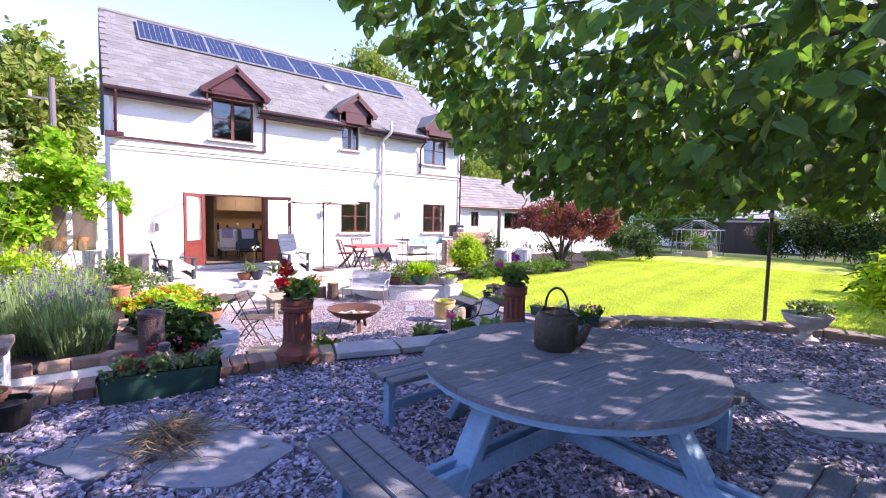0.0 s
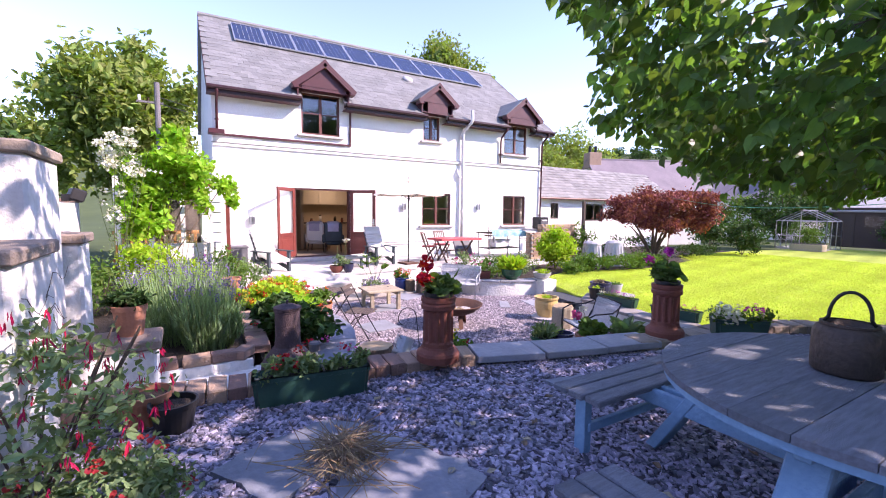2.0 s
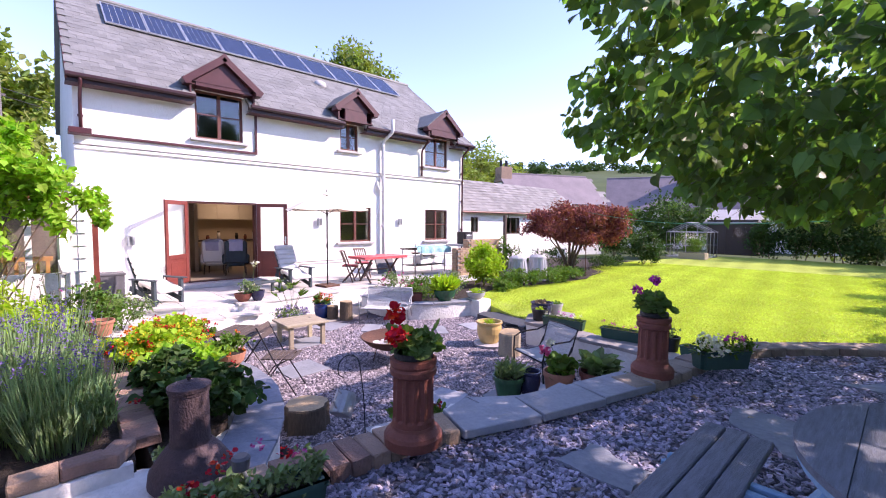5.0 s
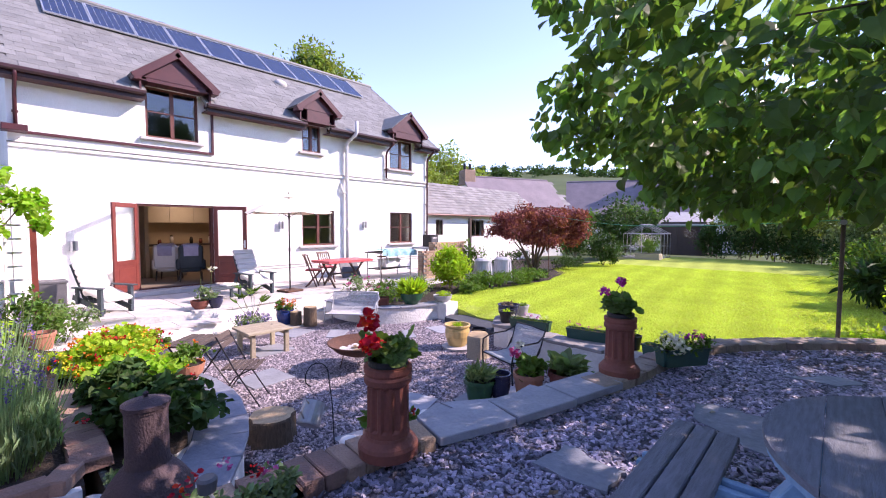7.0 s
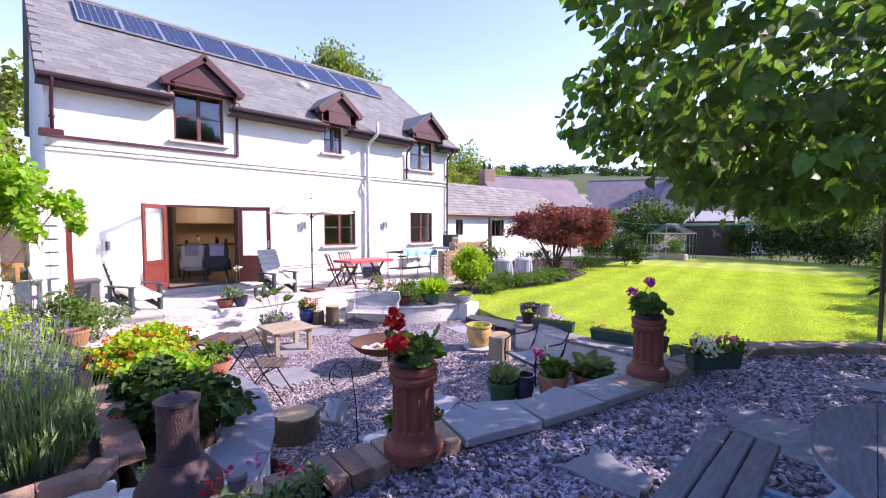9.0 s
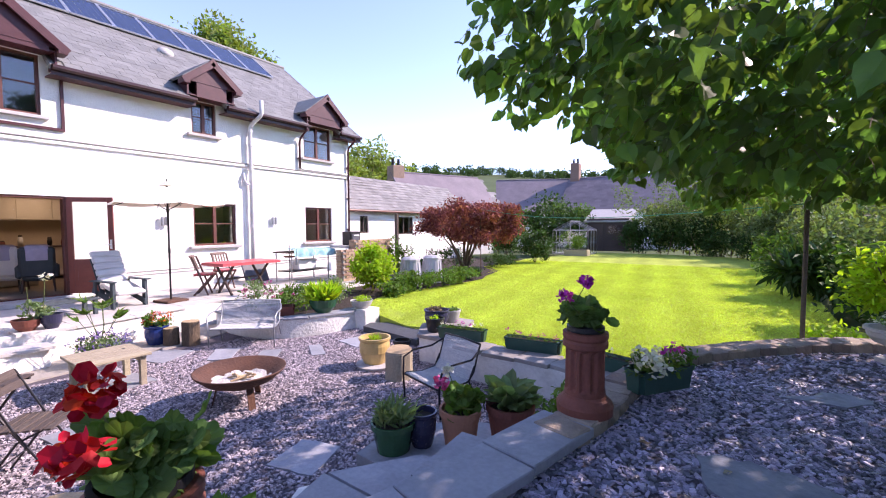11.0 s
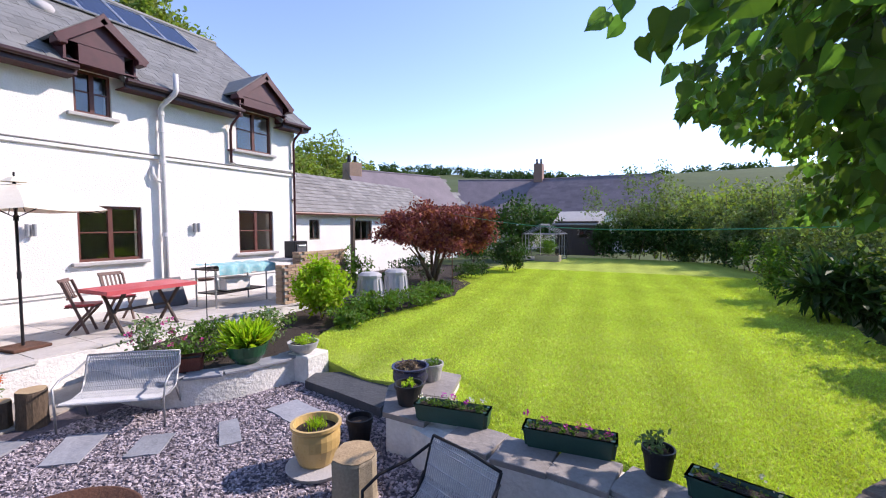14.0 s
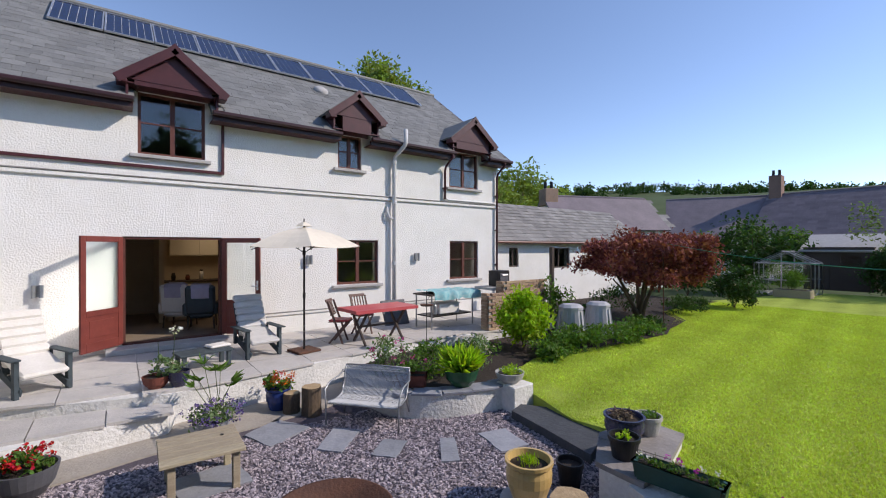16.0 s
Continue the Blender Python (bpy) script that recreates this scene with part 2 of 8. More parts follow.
M_LIME = leafmat("lime_leaf", (0.12, 0.205, 0.066), (0.075, 0.14, 0.048), 0.45, 0.5, 0.36)
M_LEAF = leafmat("garden_leaf", (0.123, 0.217, 0.041), (0.072, 0.145, 0.029))
M_GERAN = leafmat("geranium_leaf", (0.115, 0.2, 0.052), (0.07, 0.135, 0.036), 0.3, 0.25)
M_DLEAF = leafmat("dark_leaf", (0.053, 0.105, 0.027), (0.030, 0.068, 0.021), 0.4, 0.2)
M_YLEAF = leafmat("yellow_green_leaf", (0.362, 0.493, 0.036), (0.232, 0.362, 0.029), 0.3, 0.4)
M_VLEAF = leafmat("vine_leaf", (0.304, 0.493, 0.051), (0.189, 0.348, 0.036), 0.3, 0.45)
M_BLEAF = leafmat("grey_green_leaf", (0.189, 0.268, 0.123), (0.123, 0.189, 0.087), 0.3, 0.25)
M_ACER = leafmat("acer_leaf", (0.33, 0.085, 0.085), (0.17, 0.055, 0.06), 0.45, 0.18)
M_TREE = leafmat("far_tree_leaf", (0.265, 0.33, 0.09), (0.16, 0.21, 0.06), 0.35, 0.35)
M_HEDGE = leafmat("hedge_leaf", (0.20, 0.26, 0.115), (0.10, 0.135, 0.06), 0.45, 0.3)
M_LAVG = leafmat("lavender_leaf", (0.25, 0.36, 0.18), (0.16, 0.25, 0.12), 0.3, 0.25)
M_STALK = mat("plant_stalk", (0.10, 0.14, 0.04), (0.07, 0.09, 0.03), 0.8, 8)
def petal(name, c):
    return mat(name, c, tuple(0.7 * v for v in c), 0.6, 8, per=0.25, island=True, trans=0.2, coords="World", spec=0.2)
M_PRED, M_PPINK, M_PPURP = petal("red_petal", (0.55, 0.012, 0.018)), petal("pink_petal", (0.62, 0.10, 0.33)), petal("purple_petal", (0.58, 0.05, 0.48))
M_PWHITE, M_PORANGE, M_PLAV = petal("white_petal", (0.8, 0.78, 0.74)), petal("orange_petal", (0.75, 0.17, 0.01)), petal("lavender_petal", (0.19, 0.14, 0.36))
M_PYELL, M_PROSE = petal("yellow_petal", (0.75, 0.55, 0.03)), petal("blush_petal", (0.72, 0.62, 0.6))

def stripes(m, angle, width, depth):
    """Mowing stripes: alternate bands of lighter and darker turf in the world's plan."""
    nt = m.node_tree
    N, L = nt.nodes.new, nt.links.new
    b = nt.nodes["Principled BSDF"]
    old = b.inputs["Base Color"].links[0].from_socket
    mp = N("ShaderNodeMapping")
    mp.vector_type = "TEXTURE"
    mp.inputs["Rotation"].default_value = (0, 0, radians(angle))
    L(N("ShaderNodeNewGeometry").outputs["Position"], mp.inputs[0])
    wv = N("ShaderNodeTexWave")
    wv.bands_direction = "Y"
    wv.inputs["Scale"].default_value, wv.inputs["Distortion"].default_value = 0.314 / width, 1.2
    L(mp.outputs[0], wv.inputs["Vector"])
    mr = N("ShaderNodeMapRange")
    mr.inputs[3].default_value, mr.inputs[4].default_value = 1 - depth, 1 + depth
    hs = N("ShaderNodeHueSaturation")
    L(wv.outputs["Fac"], mr.inputs[0]), L(mr.outputs[0], hs.inputs["Value"]), L(old, hs.inputs["Color"]), L(hs.outputs[0], b.inputs["Base Color"])
stripes(M_LAWN, 8, 1.0, 0.1), stripes(M_GRASS, 8, 1.0, 0.1)

# ---------------------------------------------------------------- mesh helpers
def link(name, bm, material, parent=None, label="", smooth=False):
    me = bpy.data.meshes.new(name)
    bm.normal_update()
    bm.to_mesh(me)
    bm.free()
    me.materials.append(material)
    if smooth:
        me.shade_smooth()
    ob = new(name, me)
    ob.parent = parent
    if label:
        ob["label"] = label
    return ob

def part(name, bm, material, parent, label="", smooth=False):
    return link(name, bm, material, parent, label, smooth)

def thing(name, label, category, m=None, group="", kind=""):
    ob = new(name)
    ob.empty_display_size = 0.1
    if m is not None:
        ob.matrix_basis = m
    return tagged(ob, label, category, group, kind)

def at(x, y, z, rz=0, s=1.0):
    return pose(x, y, z, 0, 0, rz) @ Matrix.Scale(s, 4)

def box(bm, c, s, r=(0, 0, 0), bevel=0.0):
    m = pose(*c, *r) @ Matrix.Diagonal((*s, 1))
    vs = bmesh.ops.create_cube(bm, size=1, matrix=m)["verts"]
    if bevel:
        es = {e for v in vs for e in v.link_edges}
        bmesh.ops.bevel(bm, geom=list(es), offset=bevel, segments=1, affect="EDGES")
    return bm

def bx(c, s, r=(0, 0, 0), bevel=0.0):
    return box(bmesh.new(), c, s, r, bevel)

def span(bm, x0, x1, y0, y1, z0, z1, bevel=0.0):
    return box(bm, ((x0 + x1) / 2, (y0 + y1) / 2, (z0 + z1) / 2), (x1 - x0, y1 - y0, z1 - z0), (0, 0, 0), bevel)

def sp(*a, bevel=0.0):
    return span(bmesh.new(), *a, bevel=bevel)

def rod(bm, a, b, r0, r1=None, n=8):
    a, b = Vector(a), Vector(b)
    d = b - a
    q = d.to_track_quat("Z", "Y").to_matrix().to_4x4()
    bmesh.ops.create_cone(bm, cap_ends=True, segments=n, radius1=r0, radius2=r0 if r1 is None else r1, depth=d.length,
                          matrix=Matrix.Translation((a + b) / 2) @ q)
    return bm

def pipe(bm, pts, r, n=7, taper=1.0):
    """A tube through points; taper: end radius over start radius."""
    pts = [Vector(p) for p in pts]
    rings = []
    for i, p in enumerate(pts):
        d = (pts[min(i + 1, len(pts) - 1)] - pts[max(i - 1, 0)]).normalized()
        u = d.orthogonal().normalized() if i == 0 else (u - d * u.dot(d)).normalized()
        v = d.cross(u)
        k = r * (1 + (taper - 1) * i / max(1, len(pts) - 1))
        rings.append([bm.verts.new(p + k * (math.cos(2 * math.pi * j / n) * u + math.sin(2 * math.pi * j / n) * v)) for j in range(n)])
    for a, b in zip(rings, rings[1:]):
        for j in range(n):
            bm.faces.new((a[j], a[(j + 1) % n], b[(j + 1) % n], b[j]))
    bm.faces.new(rings[0][::-1]), bm.faces.new(rings[-1])
    return bm

def lathe(bm, prof, n=24, flute=0, depth=0.0, c=(0, 0, 0)):
    """Turned shape from (radius, height) rows; open profiles close on the axis where the radius is zero."""
    rings = []
    for r, z in prof:
        if r < 1e-5:
            rings.append([bm.verts.new((c[0], c[1], c[2] + z))])
        else:
            rings.append([bm.verts.new((c[0] + r * math.cos(2 * math.pi * j / n), c[1] + r * math.sin(2 * math.pi * j / n), c[2] + z)) for j in range(n)])
    for a, b in zip(rings, rings[1:]):
        for j in range(n):
            k = (j + 1) % n
            if len(a) == 1 and len(b) > 1:
                bm.faces.new((a[0], b[k], b[j]))
            elif len(b) == 1 and len(a) > 1:
                bm.faces.new((a[j], a[k], b[0]))
            elif len(a) > 1:
                bm.faces.new((a[j], a[k], b[k], b[j]))
    bmesh.ops.recalc_face_normals(bm, faces=bm.faces)
    return bm

def lt(prof, n=24, c=(0, 0, 0)):
    return lathe(bmesh.new(), prof, n, c=c)

def prism(bm, poly, z0, z1):
    a = [bm.verts.new((x, y, z0)) for x, y in poly]
    b = [bm.verts.new((x, y, z1)) for x, y in poly]
    n = len(poly)
    bm.faces.new(b), bm.faces.new(a[::-1])
    for i in range(n):
        bm.faces.new((a[i], a[(i + 1) % n], b[(i + 1) % n], b[i]))
    bmesh.ops.recalc_face_normals(bm, faces=bm.faces)
    return bm

def pr(poly, z0, z1):
    return prism(bmesh.new(), poly, z0, z1)

def ribbon(pts, width, z0, z1, bm=None):
    """A wall of even width along a plan line; pts run along its middle."""
    bm = bm or bmesh.new()
    pts = [Vector(p) for p in pts]
    L_, R_ = [], []
    for i, p in enumerate(pts):
        d = (pts[min(i + 1, len(pts) - 1)] - pts[max(i - 1, 0)]).normalized()
        nrm = Vector((-d.y, d.x)) * width / 2
        L_.append(tuple(p + nrm)), R_.append(tuple(p - nrm))
    return prism(bm, L_ + R_[::-1], z0, z1)

def smooth_line(pts, n=6):
    """Catmull-Rom through plan points."""
    P = [Vector(pts[0])] + [Vector(p) for p in pts] + [Vector(pts[-1])]
    out = []
    for i in range(1, len(P) - 2):
        for k in range(n):
            t = k / n
            out.append(tuple(0.5 * (2 * P[i] + (P[i + 1] - P[i - 1]) * t + (2 * P[i - 1] - 5 * P[i] + 4 * P[i + 1] - P[i + 2]) * t * t
                                    + (3 * P[i] - P[i - 1] - 3 * P[i + 1] + P[i + 2]) * t ** 3)))
    return out + [tuple(pts[-1])]

def raw(name, verts, faces, material, parent=None, smooth=False):
    me = bpy.data.meshes.new(name)
    me.from_pydata([tuple(v) for v in verts] if not isinstance(verts, np.ndarray) else verts.tolist(), [], faces if isinstance(faces, list) else faces.tolist())
    me.materials.append(material)
    if smooth:
        me.shade_smooth()
    ob = new(name, me)
    ob.parent = parent
    return ob

RNG = np.random.default_rng(7)
LEAFSHAPE = {
    "oval": np.array([(0, 0, 0), (0.26, 0.35, 0.06), (0.2, 0.75, 0.02), (0, 1, -0.1), (-0.2, 0.75, 0.02), (-0.26, 0.35, 0.06), (0, 0.5, -0.03)]),
    "heart": np.array([(0, 0.07, 0), (0.2, -0.03, 0.05), (0.42, 0.1, 0.09), (0.47, 0.36, 0.08), (0.36, 0.66, 0.04), (0.13, 0.9, -0.08), (0, 1.1, -0.2), (-0.13, 0.9, -0.08), (-0.36, 0.66, 0.04), (-0.47, 0.36, 0.08), (-0.42, 0.1, 0.09), (-0.2, -0.03, 0.05), (0, 0.45, -0.04)]),
    "long": np.array([(0, 0, 0), (0.09, 0.3, 0.03), (0.07, 0.7, 0.0), (0, 1, -0.14), (-0.07, 0.7, 0.0), (-0.09, 0.3, 0.03), (0, 0.5, 0.0)]),
    "round": np.array([(0, 0, 0), (0.5, 0.2, 0.08), (0.48, 0.7, 0.1), (0, 0.95, 0.02), (-0.48, 0.7, 0.1), (-0.5, 0.2, 0.08), (0, 0.4, -0.06)]),
    "scallop": np.array([(0.52 * math.sin(a) * (1 + 0.07 * math.cos(9 * a)), 0.45 - 0.5 * math.cos(a) * (1 + 0.07 * math.cos(9 * a)) * (0.72 if abs(a) < 0.2 else 1), 0.09 + 0.035 * math.cos(9 * a)) for a in np.linspace(0, 2 * math.pi, 27)[:-1]] + [(0, 0.4, -0.05)]),
}
def leaves(name, P, size, material, parent=None, shape="oval", up=0.4, D=None, spread=1.0, vary=0.4):
    """One mesh of many leaves at the points P; D: the way each points (else outward at random)."""
    P = np.asarray(P, float)
    n = len(P)
    y = RNG.normal(size=(n, 3)) * spread if D is None else np.asarray(D, float) + RNG.normal(size=(n, 3)) * 0.35 * spread
    y /= np.linalg.norm(y, axis=1, keepdims=True) + 1e-9
    z = RNG.normal(size=(n, 3)) * (1 - up) + np.array([0, 0, 1.0]) * up * 2
    x = np.cross(y, z)
    x /= np.linalg.norm(x, axis=1, keepdims=True) + 1e-9
    z = np.cross(x, y)
    s = (size * (1 + vary * RNG.uniform(-1, 1, n)))[:, None, None]
    S = LEAFSHAPE[shape]
    V = P[:, None, :] + s * (S[None, :, 0:1] * x[:, None] + S[None, :, 1:2] * y[:, None] + S[None, :, 2:3] * z[:, None])
    k = len(S)
    base = (np.arange(n) * k)[:, None]
    tri = [(k - 1, j, (j + 1) % (k - 1)) for j in range(k - 1)]
    F = np.concatenate([base + np.array(t) for t in tri])
    return raw(name, V.reshape(-1, 3), F, material, parent, smooth=False)

def blob(n, c, r, shell=0.55):
    """Points in a rough ellipsoid, thicker toward its skin."""
    d = RNG.normal(size=(n, 3))
    d /= np.linalg.norm(d, axis=1, keepdims=True)
    k = (shell + (1 - shell) * RNG.random(n)) if shell else RNG.random(n) ** (1 / 3)
    lump = 1 + 0.18 * np.sin(3.1 * d[:, 0] * 2 + c[0]) * np.cos(2.7 * d[:, 1] * 2 + c[1]) + 0.12 * np.sin(7 * d[:, 2] + c[0] * 3)
    return np.array(c) + d * np.array(r) * (k * lump)[:, None]

def clumps(n, k, c, r, cr, shell=0.6):
    """Points gathered in k clumps spread over an ellipsoid: an uneven outline with gaps."""
    C = blob(k, c, r, shell)
    m = max(1, n // k)
    return np.concatenate([blob(m, p, np.array(cr) * RNG.uniform(0.6, 1.25), 0.3) for p in C])

# ================================================================ setting
T, P, U, L0 = -0.10, -0.58, 0.13, -0.30     # terrace, patio, upper gravel, lawn

# ground sheet to the horizon, a little under everything else, with soft hills behind
def ground_sheet():
    xs = np.concatenate([np.linspace(-900, -60, 16), np.linspace(-50, 80, 40), np.linspace(95, 1400, 44)])
    ys = np.concatenate([np.linspace(-900, -60, 16), np.linspace(-50, 60, 34), np.linspace(75, 1400, 44)])
    V, F = [], []
    for yv in ys:
        for xv in xs:
            d = math.hypot(xv - 10, yv - 5)
            z = -0.72 + max(0, min(d, 520) - 90) * 0.19 * (0.8 + 0.25 * math.sin(xv * 0.006 + 1) * math.cos(yv * 0.007)) - 0.02 * max(0, d - 520)
            if d < 90:
                z = -0.72
            V.append((xv, yv, z))
    w = len(xs)
    for j in range(len(ys) - 1):
        for i in range(w - 1):
            F.append((j * w + i, j * w + i + 1, (j + 1) * w + i + 1, (j + 1) * w + i))
    return tagged(raw("ground", V, F, M_FIELD, smooth=True), "green fields rising to low hills in the distance", "ground", kind="structure")
ground_sheet()

# plan lines
WALL_IN = smooth_line([(-3.9, -9.85), (-3.05, -9.98), (-2.4, -10.05), (-1.7, -10.12), (-0.9, -10.22), (-0.1, -10.48), (0.7, -10.68), (1.3, -10.84),
                       (2.0, -10.92), (2.75, -11.08), (3.3, -11.38), (3.9, -11.9), (4.4, -12.5), (4.65, -13.2), (4.75, -14.0), (4.7, -15.4)], 6)
LAWN_EDGE = [(4.95, -15.4), (5.0, -14), (4.9, -13.1), (4.55, -12.3), (4.05, -11.75), (3.4, -11.2), (3.42, -10.6), (3.58, -9.9), (3.62, -9.1), (3.74, -8.4), (4.7, -7.98),
             (4.78, -7.4), (4.78, -6.6), (5.0, -5.6), (5.5, -4.9), (6.4, -4.55), (7.5, -4.6), (9.3, -4.9), (10.9, -4.75), (11.6, -4.4), (13.2, -4.1), (14.5, -3.0), (16.5, -2.3),
             (19, -2.6), (23, -3.4), (26.5, -4.0), (27.0, -8.0), (26.0, -12.5), (22.5, -13.1), (15, -13.4), (10.7, -13.3), (8.2, -13.2), (7.0, -14.0), (6.6, -15.4)]
def lawn_z(x, y):
    k = max(0.0, 1 - math.hypot((x - 4.6) / 1.4, (y + 6.6) / 1.6))
    return L0 - 0.16 * k + 0.015 * math.sin(x * 0.7) * math.cos(y * 0.6)

def inside(poly, X, Y):
    r = np.zeros(len(X), bool)
    n = len(poly)
    for i in range(n):
        (x0, y0), (x1, y1) = poly[i], poly[(i + 1) % n]
        c = ((y0 > Y) != (y1 > Y)) & (X < (x1 - x0) * (Y - y0) / (y1 - y0 + 1e-12) + x0)
        r ^= c
    return r

def sheet(name, poly, zf, material, step, label, cat, thick=0.35):
    """A slab with its plan outline; cut into a grid so that it may roll."""
    bm = bmesh.new()
    prism(bm, poly, -thick, 0)
    xs, ys = [p[0] for p in poly], [p[1] for p in poly]
    for ax, lo, hi in ((0, min(xs), max(xs)), (1, min(ys), max(ys))):
        v = lo + step
        while v < hi:
            co, no = [0, 0, 0], [0, 0, 0]
            co[ax], no[ax] = v, 1
            bmesh.ops.bisect_plane(bm, geom=bm.verts[:] + bm.edges[:] + bm.faces[:], plane_co=co, plane_no=no)
            v += step
    for v in bm.verts:
        v.co.z = zf(v.co.x, v.co.y) + v.co.z
    return tagged(link(name, bm, material), label, cat, kind="structure")

lawn = sheet("lawn", LAWN_EDGE, lawn_z, M_LAWN, 1.0, "bright green mown lawn with faint stripes and hedge shadows", "lawn")
UP_POLY = [p for p in WALL_IN if p[0] > -3.9] + [(4.7, -19.5), (-8.5, -19.5), (-8.5, -10.0), (-3.9, -9.9)]
upper = tagged(link("upper_gravel", pr(UP_POLY, -0.62, U), M_GRAVBED), "raised bed of purple slate chippings under a tree", "gravel", kind="structure")
PATIO_POLY = [(-1.5, -9.9), (0.6, -10.4), (1.4, -10.7), (3.0, -10.9), (3.3, -10.3), (3.4, -9.1), (3.6, -8.1), (4.2, -7.5), (4.9, -6), (4.6, -5.2), (3.2, -4.5), (3.0, -2.5), (-2.4, -2.2), (-2.4, -6.5), (-1.2, -7.4), (-1.0, -8.6)]
patio = tagged(link("patio_gravel", pr(PATIO_POLY, P - 0.12, P), M_GRAVBED), "sunken patio of purple slate chippings", "gravel", kind="structure")
path = tagged(link("concrete_path", pr([(-2.3, -4.6), (-0.9, -4.35), (0.2, -4.1), (1.4, -4.0), (2.4, -3.9), (3.2, -3.6), (3.2, -2.2), (-2.3, -2.2)], P - 0.1, P + 0.022), M_CONC), "bare sandy concrete strip below the terrace edge", "path", kind="structure")

def chips(name, poly, z, dens, lo, hi, label, holes=(), mm=None, k_=1.0):
    xs, ys = np.array([p[0] for p in poly]), np.array([p[1] for p in poly])
    x0, x1, y0, y1 = max(xs.min(), lo[0]), min(xs.max(), hi[0]), max(ys.min(), lo[1]), min(ys.max(), hi[1])
    n = int((x1 - x0) * (y1 - y0) * dens)
    X, Y = RNG.uniform(x0, x1, n), RNG.uniform(y0, y1, n)
    keep = inside(poly, X, Y)
    for h in holes:
        keep &= ~inside(h, X, Y)
    X, Y = X[keep], Y[keep]
    n = len(X)
    a = RNG.uniform(0, 6.283, n)
    l, w, h = k_ * RNG.uniform(0.008, 0.027, n), k_ * RNG.uniform(0.006, 0.015, n), RNG.uniform(0.0025, 0.006, n)
    tilt = RNG.normal(0, 0.28, (n, 2))
    ca, sa = np.cos(a), np.sin(a)
    V = np.zeros((n, 8, 3))
    zc = z + RNG.uniform(0.0, 0.012, n)
    for k, (ux, uy, uz) in enumerate([(-1, -.7, 0), (.8, -1, 0), (1, .6, 0), (-.5, 1, 0), (-.8, -.6, 1), (.65, -.8, 1), (.85, .5, 1), (-.45, .8, 1)]):
        lx, ly = ux * l, uy * w
        V[:, k, 0] = X + lx * ca - ly * sa
        V[:, k, 1] = Y + lx * sa + ly * ca
        V[:, k, 2] = zc + uz * h * 2 - h + lx * tilt[:, 0] + ly * tilt[:, 1]
    base = (np.arange(n) * 8)[:, None]
    F = np.concatenate([base + np.array(q) for q in [(4, 5, 6, 7), (0, 1, 5, 4), (1, 2, 6, 5), (2, 3, 7, 6), (3, 0, 4, 7)]])
    return tagged(raw(name, V.reshape(-1, 3), F, mm or M_CHIP), label, "gravel", kind="stuff")

# retaining wall and coping
seg_brick = [p for p in WALL_IN if p[0] <= -0.62]
seg_flag = [p for p in WALL_IN if -0.75 <= p[0] <= 1.15]
seg_kerb = [p for p in WALL_IN if p[0] >= 1.0]
wall_core = tagged(link("retaining_wall", ribbon(WALL_IN, 0.27, -0.72, 0.135), M_GWALL), "low white-rendered retaining wall under the coping", "wall", kind="structure")
def along(pts, step):
    """Even steps along a plan line: place and heading."""
    out, carry = [], 0.0
    for a, b in zip(pts, pts[1:]):
        a, b = Vector(a), Vector(b)
        d = (b - a).length
        s = carry
        while s < d:
            p = a.lerp(b, s / d)
            out.append((p.x, p.y, math.degrees(math.atan2(b.y - a.y, b.x - a.x))))
            s += step
        carry = s - d
    return out
def shared(name, me, m, parent):
    ob = new(name, me)
    ob.parent = parent
    ob.matrix_basis = m
    return ob
def piece_mesh(name, s, material, bevel=0.006):
    bm = bx((0, 0, 0), s, (0, 0, 0), bevel)
    for v in bm.verts:
        v.co += Vector((RNG.uniform(-1, 1), RNG.uniform(-1, 1), RNG.uniform(-1, 1))) * bevel * 0.5
    me = bpy.data.meshes.new(name)
    bm.to_mesh(me), bm.free()
    me.materials.append(material)
    return me
ME_COPE = [piece_mesh("brick", (0.118, 0.29, 0.10), M_BRICK, 0.008) for i in range(3)]
ME_KERB = [piece_mesh("kerb_block", (0.20, 0.27, 0.10), M_KERB, 0.012) for i in range(3)]
for i, (x, y, a) in enumerate(along(seg_brick, 0.128)):
    shared("brick", ME_COPE[i % 3], pose(x, y, 0.175 + RNG.uniform(-.006, .006), 0, RNG.uniform(-1, 1), a + RNG.uniform(-2, 2)), wall_core)
for i, (x, y, a) in enumerate(along(seg_kerb, 0.208)):
    shared("kerb_block", ME_KERB[i % 3], pose(x, y, 0.178 + RNG.uniform(-.008, .008), 0, RNG.uniform(-1.5, 1.5), a + RNG.uniform(-2, 2)), wall_core)
for i, (x, y, a) in enumerate(along(seg_flag, 0.62)[:3]):
    part("coping_flag", bx((x + 0.29 * math.cos(radians(a)), y + 0.29 * math.sin(radians(a)) + 0.02, 0.19), (0.605, 0.36, 0.06), (0, 0, a), 0.006), M_FLAG, wall_core)
# inner steps of slate flags below the coping
steps = thing("slate_step", "broad slate-flag step between coping and sunken patio", "step", kind="structure")
part("step_block", pr([(-0.75, -10.15), (-0.05, -10.32), (0.75, -10.55), (0.78, -9.92), (0.12, -9.45), (-0.5, -9.75)], P, -0.15), M_GWALL, steps)
for poly in ([(-0.72, -10.1), (-0.28, -10.25), (-0.12, -9.62), (-0.47, -9.74)], [(-0.26, -10.25), (0.2, -10.36), (0.25, -9.52), (-0.10, -9.6)], [(0.22, -10.36), (0.74, -10.5), (0.76, -9.9), (0.27, -9.54)]):
    part("step_flag", pr(poly, -0.15, -0.1), M_FLAG, steps)
